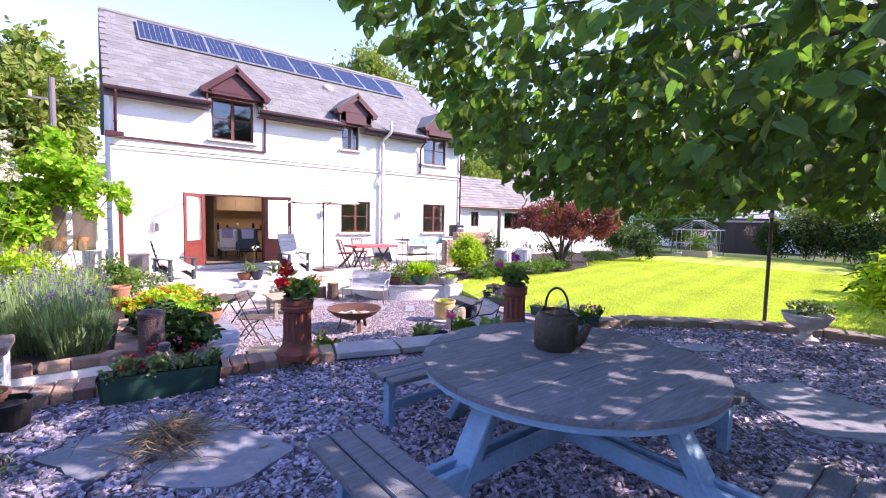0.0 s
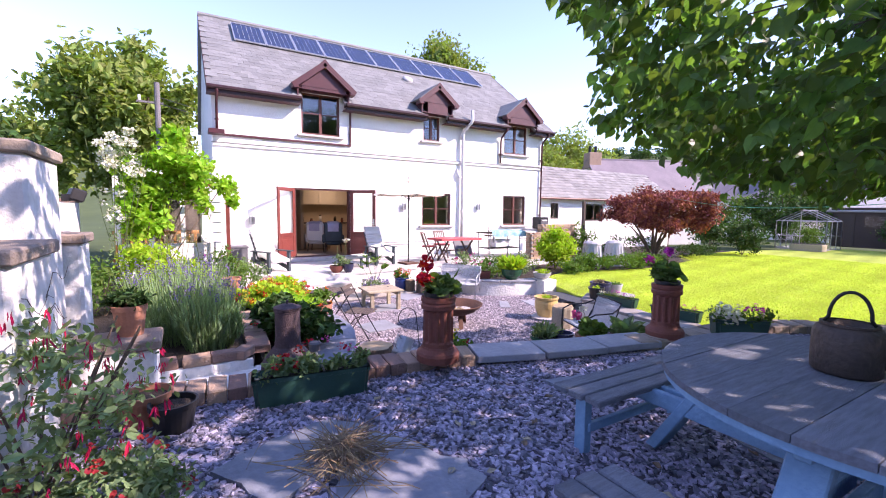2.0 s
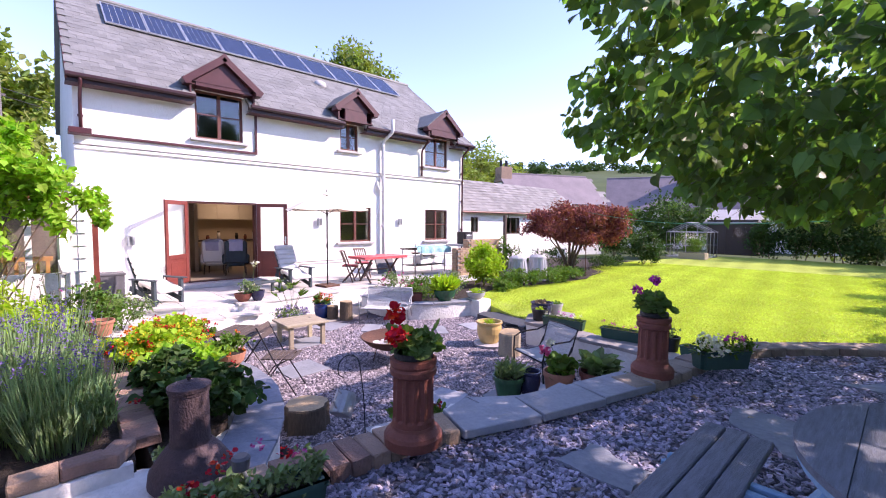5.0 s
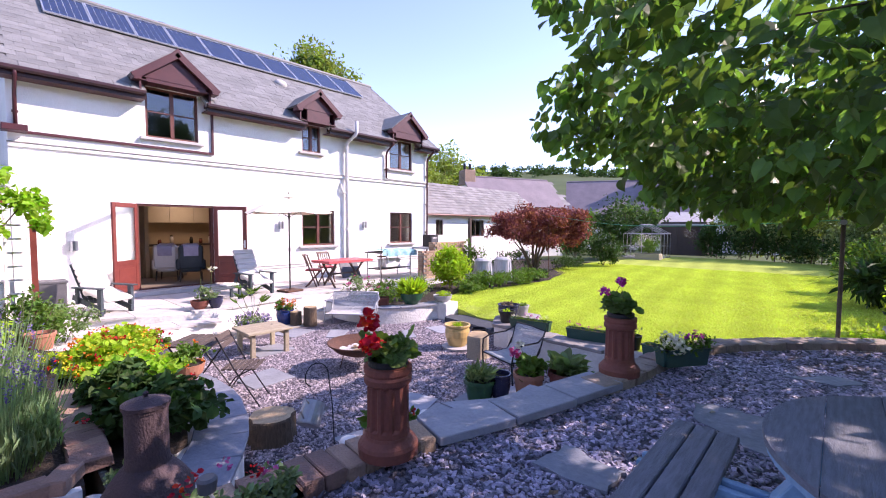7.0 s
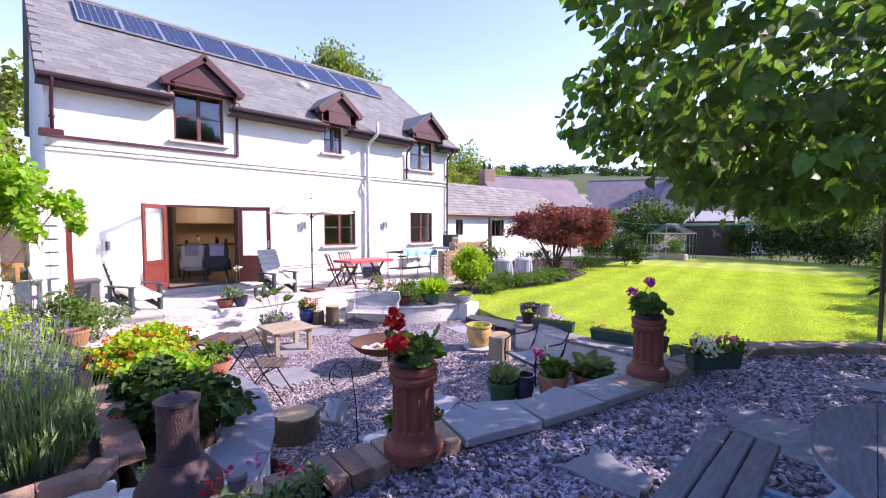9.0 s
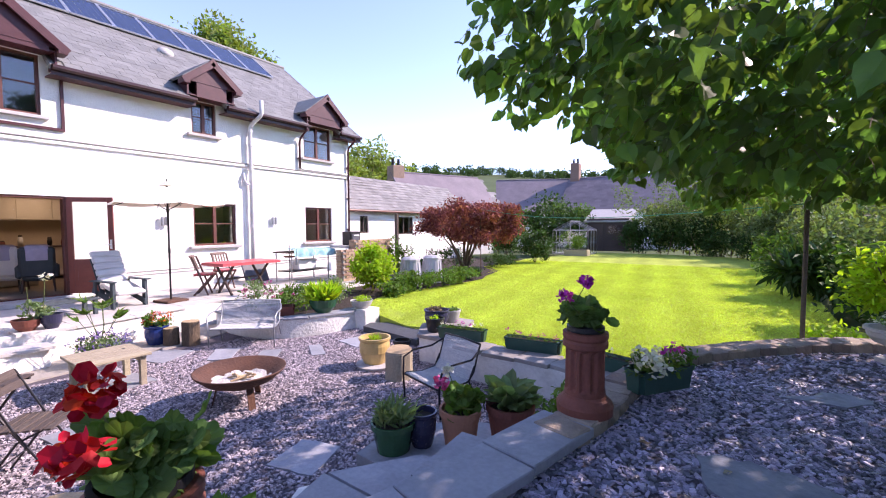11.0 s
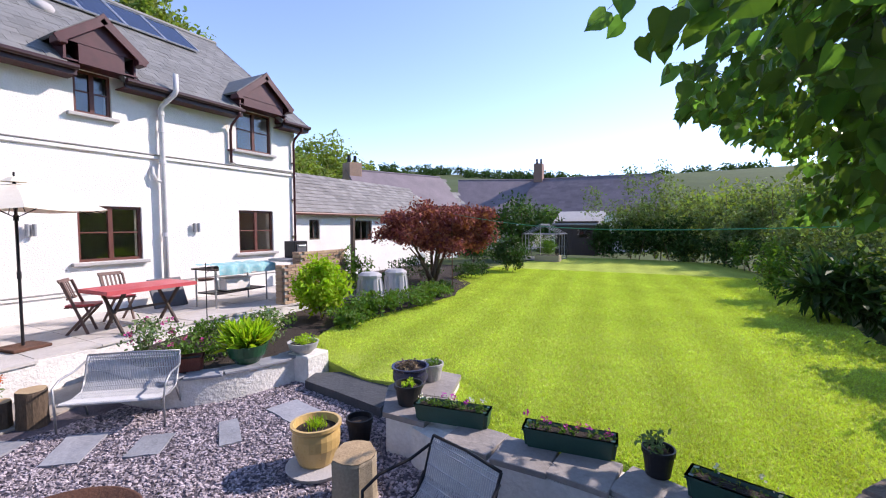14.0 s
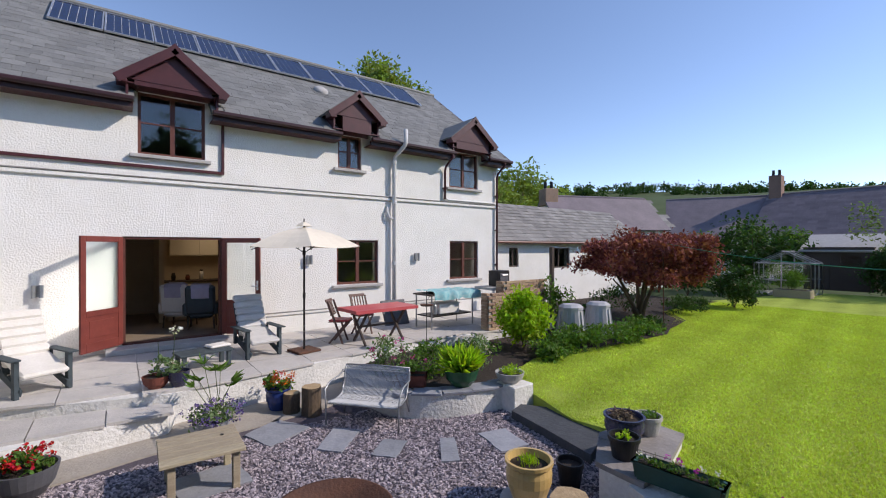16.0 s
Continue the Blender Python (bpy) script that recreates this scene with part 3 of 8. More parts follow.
part("low_slab", pr([(0.76, -9.95), (0.85, -9.2), (1.4, -9.15), (1.85, -9.75), (2.0, -10.5), (1.3, -10.75), (0.8, -10.55)], P, -0.34), M_FLAG, steps)
part("step_flag", pr([(0.3, -10.42), (0.95, -10.6), (0.95, -10.1), (0.36, -10.12)], -0.1, 0.03), M_FLAG, steps)

# white wall between patio and lawn, with its paving-slab top
WALL_E = smooth_line([(2.75, -11.0), (3.12, -10.75), (3.34, -10.3), (3.44, -9.8), (3.46, -9.2), (3.52, -8.65), (3.68, -8.2)], 5)
east_wall = tagged(link("east_wall", ribbon(WALL_E, 0.40, -0.72, -0.22), M_GWALL), "low white-rendered wall between patio and lawn", "wall", kind="structure")
for i, (x, y, a) in enumerate(along(WALL_E, 0.46)[:-1]):
    part("wall_flag", bx((x + 0.2 * math.cos(radians(a)), y + 0.2 * math.sin(radians(a)), -0.195 + RNG.uniform(-0.004, 0.004)), (0.45, 0.43 + RNG.uniform(-0.03, 0.03), 0.05), (0, 0, a), 0.006), M_WFLAG, east_wall)
RETURN = [(3.58, -7.78), (4.15, -7.44), (4.84, -7.52), (4.82, -7.98), (3.95, -8.22), (3.56, -8.22)]
part("wall_return", pr(RETURN, -0.72, -0.222), M_GWALL, east_wall)
part("wall_flag", pr([(3.55, -7.76), (4.02, -7.48), (4.14, -8.18), (3.96, -8.25), (3.53, -8.24)], -0.222, -0.172), M_WFLAG, east_wall)
part("wall_flag", pr([(4.035, -7.47), (4.15, -7.41), (4.87, -7.49), (4.85, -7.99), (4.155, -8.175)], -0.222, -0.172), M_WFLAG, east_wall)
# flat slate step from patio to lawn
part_step = tagged(link("lawn_step", pr([(4.15, -7.3), (4.75, -7.1), (5.0, -6.2), (4.7, -5.75), (4.4, -5.85), (4.3, -6.5)], P - 0.1, -0.46), M_DSLAB), "dark slate slab step up to the lawn", "step", kind="structure")

# curved planter wall beside the terrace
PLANT_LINE = smooth_line([(3.12, -3.3), (3.1, -4.2), (3.22, -4.75), (3.6, -5.1), (4.1, -5.3), (4.6, -5.38)], 5)
planter_wall = tagged(link("planter_wall", ribbon(PLANT_LINE, 0.24, -0.75, -0.24), M_GWALL), "curved white-rendered planter wall below the terrace", "wall", kind="structure")
for i, (x, y, a) in enumerate(along(PLANT_LINE, 0.42)):
    part("cap_flag", bx((x + 0.2 * math.cos(radians(a)), y + 0.2 * math.sin(radians(a)), -0.222), (0.43, 0.30, 0.035), (0, 0, a), 0.005), M_FLAG, planter_wall)
part("end_pier", sp(4.55, 4.98, -5.75, -5.35, -0.75, -0.2, bevel=0.015), M_GWALL, planter_wall)
tagged(link("planter_soil", pr([(3.15, -3.1), (3.15, -4.2), (3.3, -4.7), (3.7, -5.0), (4.6, -5.3), (6.0, -4.6), (6.6, -3.3), (5.2, -2.5)], -0.7, -0.27), M_SOIL), "dark soil in the planter bed", "soil", kind="structure")

# terrace: slab with white riser, paving flags as pieces, a lower step at the left end
TERR = [(-2.3, -2.45), (-1.25, -2.65), (-0.2, -3.05), (0.5, -3.25), (2.6, -2.95), (5.15, -2.45), (6.8, -2.75), (9.75, -2.75), (9.75, 0.0), (-2.3, 0.0)]
terrace = tagged(link("terrace", pr(TERR, -0.72, T - 0.035), M_GWALL), "raised terrace with a white painted riser", "terrace", kind="structure")
low_step = tagged(link("terrace_step", pr([(-2.3, -3.55), (-1.1, -3.75), (0.45, -3.55), (0.55, -3.25), (-0.2, -3.05), (-1.25, -2.65), (-2.3, -2.45)], -0.72, -0.29), M_GWALL), "lower terrace step with white edge", "step", kind="structure")
for k in range(4):
    x0 = -2.28 + k * 0.7
    part("step_flag", pr([(x0, -3.5 - 0.06 * min(k, 2)), (x0 + 0.685, -3.56 - 0.05 * min(k, 2)), (x0 + 0.685, -2.6 - 0.22 * min(k, 2.2)), (x0, -2.47 - 0.22 * min(k, 2.2))], -0.29, -0.252), M_PAVE, low_step)
def clip_flag(x0, x1, y0, y1):
    pts = [Vector((x0, y0)), Vector((x1, y0)), Vector((x1, y1)), Vector((x0, y1))]
    edge = TERR[:8]
    def front(x):
        for (ax, ay), (bx_, by) in zip(edge, edge[1:]):
            if ax <= x <= bx_:
                return ay + (by - ay) * (x - ax) / (bx_ - ax) - 0.03
        return -2.75
    out = [(p.x, max(p.y, front(p.x))) for p in pts]
    return out if out[3][1] - out[0][1] > 0.08 and out[2][1] - out[1][1] > 0.08 else None
xx = -2.3
while xx < 9.7:
    yy = -0.02
    wd = 0.6 + 0.3 * RNG.random()
    while yy > -3.3:
        dp = 0.45 + 0.25 * RNG.random()
        q = clip_flag(xx + 0.006, min(9.74, xx + wd) - 0.006, yy - dp + 0.006, yy - 0.006)
        if q:
            part("flagstone", pr(q, T - 0.035, T + RNG.uniform(-0.004, 0.004)), M_PAVE, terrace)
        yy -= dp
    xx += wd

# ---------------------------------------------------------------- house
HX0, HX1, RY, RZ, EZ, EY = -2.1, 9.8, 3.9, 7.9, 4.62, -0.42
WINS = {"g1": (4.28, 5.44, 0.93, 2.05), "g2": (7.83, 8.95, 0.92, 2.06), "w1": (0.24, 1.39, 3.66, 4.86), "w2": (4.31, 4.95, 3.84, 4.68), "w3": (7.81, 8.94, 3.66, 4.74)}
def holed(bm, x0, x1, z0, z1, y0, y1, holes):
    """One connected wall shell with rectangular openings."""
    xs = sorted({x0, x1, *[h[0] for h in holes], *[h[1] for h in holes]})
    zs = sorted({z0, z1, *[h[2] for h in holes], *[h[3] for h in holes]})
    xs, zs = [v for v in xs if x0 <= v <= x1], [v for v in zs if z0 <= v <= z1]
    vd = {}
    def vert(i, j, k):
        if (i, j, k) not in vd:
            vd[i, j, k] = bm.verts.new((xs[i], (y0, y1)[k], zs[j]))
        return vd[i, j, k]
    def solid(i, j):
        if not (0 <= i < len(xs) - 1 and 0 <= j < len(zs) - 1):
            return False
        mx, mz = (xs[i] + xs[i + 1]) / 2, (zs[j] + zs[j + 1]) / 2
        return not any(h[0] < mx < h[1] and h[2] < mz < h[3] for h in holes)
    for i in range(len(xs) - 1):
        for j in range(len(zs) - 1):
            if not solid(i, j):
                continue
            bm.faces.new([vert(i, j, 0), vert(i + 1, j, 0), vert(i + 1, j + 1, 0), vert(i, j + 1, 0)])
            bm.faces.new([vert(i, j + 1, 1), vert(i + 1, j + 1, 1), vert(i + 1, j, 1), vert(i, j, 1)])
            for di, dj, e in ((-1, 0, ((0, 0), (0, 1))), (1, 0, ((1, 1), (1, 0))), (0, -1, ((1, 0), (0, 0))), (0, 1, ((0, 1), (1, 1)))):
                if not solid(i + di, j + dj):
                    (a, b), (c, d) = e
                    bm.faces.new([vert(i + a, j + b, 0), vert(i + c, j + d, 0), vert(i + c, j + d, 1), vert(i + a, j + b, 1)])
    bmesh.ops.recalc_face_normals(bm, faces=bm.faces)
    return bm
house = thing("house", "two-storey white-rendered house with slate roof, maroon dormers and solar panels", "house")
DOOR = (0.0, 1.71, -0.72, 2.07)
holes = [WINS["g1"], WINS["g2"], DOOR, WINS["w1"], WINS["w2"], WINS["w3"]]
part("front_wall", holed(bmesh.new(), HX0, HX1, -0.72, 4.9, 0.0, 0.32, holes), M_RENDER, house)
bm = bmesh.new()
for x0, x1 in ((HX0, HX0 + 0.3), (HX1 - 0.3, HX1)):
    m = Matrix(((0, 0, 1, 0), (1, 0, 0, 0), (0, 1, 0, 0), (0, 0, 0, 1)))
    t_ = bmesh.new()
    prism(t_, [(0.32, -0.72), (8.1, -0.72), (8.1, 4.9), (RY, RZ - 0.12), (0.32, 5.05)], x0, x1)
    bmesh.ops.transform(t_, matrix=m, verts=t_.verts)
    me_ = bpy.data.meshes.new("t")
    t_.to_mesh(me_), t_.free()
    bm.from_mesh(me_)
    bpy.data.meshes.remove(me_)
span(bm, HX0 + 0.3, HX1 - 0.3, 7.8, 8.1, -0.72, 4.9)
part("side_wall", bm, M_RENDER, house)
part("upper_floor", sp(HX0 + 0.3, HX1 - 0.3, 0.32, 7.8, 2.55, 2.75), M_WHITEP, house)
# string course, maroon band and the drain pipes that follow it
part("string_course", sp(HX0 - 0.01, HX1 + 0.01, -0.05, -0.001, 3.12, 3.20, bevel=0.012), M_RENDER, house, "projecting render course")
bm = bmesh.new()
span(bm, HX0, 1.74, -0.055, -0.003, 3.40, 3.455), span(bm, 1.69, 1.74, -0.056, -0.003, 3.455, 4.55)
part("waste_pipe", bm, M_MAROON, house, "maroon overflow pipe boxed along the wall")
part("course_cap", sp(HX0 - 0.02, HX1 + 0.02, -0.066, -0.002, 3.203, 3.228, bevel=0.005), M_WEATHER, house, "weathered grey top of the course")
part("plinth_cap", sp(1.76, HX1 - 0.01, -0.045, -0.002, 0.362, 0.382, bevel=0.004), M_WEATHER, house, "weathered grey ledge")
part("plinth_band", sp(1.75, HX1, -0.035, 0.0, 0.30, 0.36, bevel=0.01), M_RENDER, house)
tn = (RZ - EZ) / (RY - EY)
sl = math.degrees(math.atan(tn))
def roof_pt(x, s, h=0.0):
    """A place on the front slope: s metres up it from the eaves, h above it."""
    c, n = math.cos(radians(sl)), math.sin(radians(sl))
    return Vector((x, EY + s * c - h * n, EZ + s * n + h * c))
SL = (RY - EY) / math.cos(radians(sl))
RX0, RX1 = HX0 - 0.12, HX1 + 0.2
q = pose(0, EY, EZ, sl)
bm = bmesh.new()
box(bm, ((RX0 + RX1) / 2, 2 * RY - EY - (RY - EY) / 2 - 0.05 * math.sin(radians(sl)), EZ + (RZ - EZ) / 2 - 0.05 * math.cos(radians(sl))), (RX1 - RX0, SL, 0.1), (-sl, 0, 0))
roof = part("roof", bm, M_SLATE, house, "purple-grey slate roof")
def slope_slab(xa, xb, s0):
    m_ = roof_pt((xa + xb) / 2, (s0 + SL) / 2, -0.05)
    part("roof_slab", bx(tuple(m_), (xb - xa, SL - s0, 0.1), (sl, 0, 0)), M_SLATE, roof)
xa_ = RX0
for k_ in ("w1", "w2", "w3"):
    slope_slab(xa_, WINS[k_][0] - 0.06, 0.0)
    slope_slab(WINS[k_][0] - 0.06, WINS[k_][1] + 0.06, 0.95)
    xa_ = WINS[k_][1] + 0.06
slope_slab(xa_, RX1, 0.0)
part("ridge_tile", rod(bmesh.new(), (RX0, RY, RZ + 0.01), (RX1, RY, RZ + 0.01), 0.09, n=8), M_SLATE, house)
DORM = {"w1": (0.81, 0.88, 5.66), "w2": (4.63, 0.72, 5.62), "w3": (8.38, 0.86, 5.66)}
# fascia, gutter, bargeboard of the left gable
def cuts(x0, x1):
    out, a = [], x0
    for k in ("w1", "w2", "w3"):
        out.append((a, WINS[k][0] - 0.08))
        a = WINS[k][1] + 0.08
    return out + [(a, x1)]
for a, b in cuts(RX0, RX1):
    part("fascia", sp(a, b, EY + 0.03, EY + 0.06, 4.44, 4.60), M_GUTTER, house)
    part("soffit_board", sp(a, b, EY + 0.06, -0.002, 4.44, 4.46), M_MAROON, house)
    g = bmesh.new()
    rod(g, (a, EY - 0.03, 4.575), (b, EY - 0.03, 4.575), 0.055, n=10)
    part("gutter", g, M_GUTTER, house)
for xv in (RX0, RX1 - 0.03):
    part("bargeboard", box(bmesh.new(), (xv + 0.015, EY + (RY - EY) / 2, EZ + (RZ - EZ) / 2 - 0.10), (0.03, SL, 0.17), (sl, 0, 0)), M_MAROON, house)
part("eave_box", sp(HX0 - 0.10, HX0 + 0.28, EY + 0.05, 0.0, 3.40, 3.52, bevel=0.01), M_MAROON, house)

# slates of the front slope
rows_, exp_ = int(SL / 0.24), 0.24
SV, SF = [], []
slate_me = bpy.data.meshes.new("slate")
def slate_geo():
    w, l, t = 0.292, 0.36, 0.012
    v = [(-w / 2, 0, 0), (w / 2, 0, 0), (w / 2, l, -0.006), (-w / 2, l, -0.006), (-w / 2, 0, t), (w / 2, 0, t), (w / 2, l, 0.0), (-w / 2, l, 0.0)]
    f = [(4, 5, 6, 7), (0, 1, 5, 4), (0, 4, 7, 3), (1, 2, 6, 5)]
    return v, f
sv, sf = slate_geo()
slate_me.from_pydata(sv, [], sf)
slate_me.materials.append(M_SLATE)
SLATE_LATER = []
def in_dormer(x, s):
    for c, hw, az in DORM.values():
        rise = (az - EZ) / math.sin(radians(sl))
        if abs(x - c) < hw * max(0, 1 - s / rise) - 0.05:
            return True
    return False
for r in range(rows_):
    s = r * exp_
    off = 0.15 if r % 2 else 0.0
    nx = int((RX1 - RX0) / 0.3)
    for i in range(nx + 1):
        x = RX0 + 0.15 + i * 0.3 + off - 0.0
        if x > RX1 - 0.1 or in_dormer(x, s + 0.1):
            continue
        p = roof_pt(x, s - 0.02, 0.008 + RNG.uniform(0, 0.004))
        m = Matrix.Translation(p) @ pose(0, 0, 0, sl + 1.2, 0, RNG.uniform(-0.5, 0.5))
        if r < 8 and x < 9.9 and len(SLATE_LATER) < 290:
            SLATE_LATER.append(m)
        else:
            b0 = len(SV)
            SV.extend([m @ Vector(v) for v in sv])
            SF.extend([tuple(b0 + k for k in f) for f in sf])
tagged(raw("slate_field", SV, SF, M_SLATEJ, roof), kind="stuff")

# dormers
def dormer(key):
    c, hw, az = DORM[key]
    foot = az - hw * 0.80
    ydep = EY + (az - EZ) / tn
    y0 = EY - 0.10
    body = bmesh.new()
    pitch = math.degrees(math.atan2(az - foot, hw))
    run = math.hypot(az - foot, hw)
    for sg in (-1, 1):
        # roof wing runs back until it dies into the main slope
        a = [Vector((c, y0, az)), Vector((c + sg * hw, y0, foot)), Vector((c + sg * hw, EY + (foot - EZ) / tn + 0.05, foot)), Vector((c, ydep + 0.05, az))]
        up = Vector((sg * math.sin(radians(pitch)), 0, math.cos(radians(pitch)))) * 0.05
        v0 = [body.verts.new(p) for p in a]
        v1 = [body.verts.new(p + up) for p in a]
        for f in ((0, 1, 2, 3), (4, 7, 6, 5), (0, 4, 5, 1), (1, 5, 6, 2), (2, 6, 7, 3), (3, 7, 4, 0)):
            vv = v0 + v1
            body.faces.new([vv[k] for k in f])
    bmesh.ops.recalc_face_normals(body, faces=body.faces)
    dr = part("dormer", body, M_SLATE, house, "small gabled dormer roof of slate")
    for sg in (-1, 1):
        part("bargeboard", box(bmesh.new(), (c + sg * hw / 2, y0 - 0.015, (az + foot) / 2 - 0.06), (run + 0.06, 0.035, 0.16), (0, sg * pitch, 0), 0.006), M_MAROON, dr)
        part("kneeler", bx((c + sg * (hw - 0.06), y0 + 0.12, foot - 0.06), (0.16, 0.30, 0.13), (0, 0, 0), 0.01), M_MAROON, dr)
        part("cheek", pr([(c + sg * (hw - 0.16), EY + 0.02), (c + sg * (hw - 0.12), EY + 0.02), (c + sg * (hw - 0.12), 0.25), (c + sg * (hw - 0.16), 0.25)], EZ - 0.05, foot), M_MAROON, dr)
    x0, x1, z0, z1 = WINS[key]
    poly = [(c - hw + 0.12, foot - 0.02), (c + hw - 0.12, foot - 0.02), (c, az - 0.06)]
    t_ = prism(bmesh.new(), poly, 0, 0.04)
    bmesh.ops.transform(t_, matrix=Matrix.Translation((0, y0 + 0.12, 0)) @ pose(0, 0, 0, 90), verts=t_.verts)
    part("gable_board", t_, M_MAROON, dr)
    part("apex_block", bx((c, y0 - 0.012, az - 0.045), (0.17, 0.04, 0.17), (0, 45, 0), 0.006), M_MAROON, dr)
    part("head_board", sp(x0 - 0.06, x1 + 0.06, y0 + 0.09, y0 + 0.13, z1 - 0.01, foot + 0.05), M_MAROON, dr)
    part("cheek_wall", sp(x0 - 0.02, x0 + 0.01, -0.3, 0.0, z1 - 0.02, foot), M_MAROON, dr)
    part("dormer_soffit", sp(c - hw + 0.1, c + hw - 0.1, y0 + 0.1, 0.30, z1 + 0.005, z1 + 0.03), M_MAROON, dr)
for k in DORM:
    dormer(k)

def window(key, n, cols, label, glaz=(1,)):
    x0, x1, z0, z1 = WINS[key]
    w = thing("window_" + str(n), label, "window", kind="structure")
    f = bmesh.new()
    t = 0.055
    for a in ((x0, x0 + t, z0, z1), (x1 - t, x1, z0, z1), (x0 + t, x1 - t, z0, z0 + t), (x0 + t, x1 - t, z1 - t, z1)):
        span(f, a[0], a[1], 0.05, 0.12, a[2], a[3])
    part("window_frame", f, M_BROWN, w, "brown stained timber frame")
    for i in range(1, cols):
        xv = x0 + (x1 - x0) * i / cols
        part("mullion", sp(xv - 0.04, xv + 0.04, 0.045, 0.115, z0 + t, z1 - t), M_BROWN, w)
    zm = z0 + (z1 - z0) * 0.52
    for i in range(cols):
        a, b = x0 + t + (x1 - x0 - 2 * t) * i / cols, x0 + t + (x1 - x0 - 2 * t) * (i + 1) / cols
        part("glazing_bar", sp(a + 0.04 * (i > 0), b - 0.04 * (i < cols - 1), 0.06, 0.10, zm - 0.014, zm + 0.014), M_BROWN, w)
        for za, zb in ((z0 + t, zm - 0.014), (zm + 0.014, z1 - t)):
            pn = part("pane", sp(a, b, 0.078, 0.084, za, zb), M_GLASS, w)
            pn.visible_shadow = False
    part("window_sill", sp(x0 - 0.13, x1 + 0.1, -0.10, 0.05, z0 - 0.075, z0 - 0.004, bevel=0.01), M_STONE, w)
    return w
window("g1", 1, 2, "brown timber casement window with stone sill, ground floor")
window("g2", 2, 2, "brown timber casement window near the house corner")
window("w1", 3, 2, "large brown casement window under a maroon dormer")
window("w2", 4, 2, "small brown window under a maroon dormer")
window("w3", 5, 2, "brown casement window with blue sky reflected, under a dormer")

# solar panels
def solar():
    first = None
    x0, n, wd, s0, ln = -1.28, 10, 0.965, 3.42, 1.58
    for i in range(n):
        m = Matrix.Translation(roof_pt(x0 + wd * (i + 0.5), s0, 0.09)) @ pose(0, 0, 0, sl)
        if first is None:
            p = new("solar_panel")
            p.parent = house
            p.matrix_basis = m
            tagged(p, "dark blue solar panel in aluminium frame")
            f = bmesh.new()
            w, t = wd - 0.02, 0.028
            for a in ((-w / 2, -w / 2 + t, 0, ln), (w / 2 - t, w / 2, 0, ln), (-w / 2 + t, w / 2 - t, 0, t), (-w / 2 + t, w / 2 - t, ln - t, ln)):
                span(f, *a, -0.02, 0.022)
            part("frame", f, M_ALU, p, "aluminium frame")
            part("backing", sp(-w / 2 + t, w / 2 - t, t, ln - t, -0.015, 0.0), M_WHITEP, p)
            cw = (w - 2 * t) / 6
            for a in range(6):
                part("cell_column", sp(-w / 2 + t + a * cw + 0.004, -w / 2 + t + (a + 1) * cw - 0.004, t + 0.003, ln - t - 0.003, 0.001, 0.004), M_SOLAR, p)
            part("rail", sp(-w / 2, w / 2, 0.3, 0.34, -0.085, -0.02), M_ALU, p)
            first = p
        else:
            copy_thing(first, m)
solar()
ch = thing("chimney_flue", "small dark flue pot on the ridge", "flue", at(1.75, 4.25, 7.55))
part("flue", lt([(0.0, 0), (0.13, 0), (0.13, 0.45), (0.1, 0.48), (0, 0.48)], 12), M_STONE, ch)
part("cowl", lt([(0.0, 0.60), (0.17, 0.54), (0.17, 0.5), (0, 0.5)], 12), M_DARKMETAL, ch)
vt = thing("roof_vent", "rounded grey roof vent among the slates", "vent", Matrix.Translation(roof_pt(4.55, 2.75, 0.0)) @ pose(0, 0, 0, sl))
part("cap", lt([(0.2, 0.02), (0.2, 0.07), (0.15, 0.12), (0.08, 0.145), (0, 0.15)], 18), M_STONE, vt, smooth=True)
part("flange", sp(-0.25, 0.25, -0.26, 0.26, 0.01, 0.03), M_SLATE, vt)

# pipes on the wall
sp1 = thing("soil_pipe", "grey painted soil pipe up the white wall", "pipe")
part("main_pipe", pipe(bmesh.new(), [(5.86, -0.11, -0.1), (5.86, -0.11, 4.15), (5.86, -0.15, 4.3), (5.93, -0.52, 4.52), (5.95, -0.55, 4.6), (5.95, -0.55, 4.95)], 0.055, 10), M_GREYP, sp1, smooth=True)
for zv in (3.02, 3.72, 4.1, 1.4):
    part("collar", rod(bmesh.new(), (5.86, -0.11, zv), (5.86, -0.11, zv + 0.09), 0.07, n=12), M_GREYP, sp1)
part("branch", pipe(bmesh.new(), [(5.86, -0.11, 2.62), (5.72, -0.1, 2.66), (5.66, -0.08, 2.8), (5.7, -0.02, 2.95)], 0.035, 8), M_GREYP, sp1, smooth=True)
def downpipe(x, z0, z1, label, back=0.02, lead=True):
    d = thing("downpipe", label, "downpipe")
    pts = [(x, -0.07, z0), (x, -0.07, z1 - 0.45)] + ([(x, -0.12, z1 - 0.32), (x, EY - 0.0, z1 - 0.1), (x, EY - 0.03, z1)] if lead else [(x, -0.07, z1)])
    part("pipe", pipe(bmesh.new(), pts, 0.034, 8), M_MAROON, d, smooth=True)
    for zv in np.arange(z0 + 0.3, z1 - 0.5, 1.1):
        part("bracket", sp(x - 0.05, x + 0.05, -0.075, -0.0, zv, zv + 0.04), M_MAROON, d)
downpipe(9.70, -0.1, 4.55, "maroon downpipe on the house corner")
downpipe(-1.98, 3.5, 4.55, "short maroon downpipe at the gable end")
downpipe(7.60, 3.28, 4.55, "short downpipe beside the end dormer")
wp = thing("lower_pipe_run", "thin grey pipe run under the end window", "pipe")
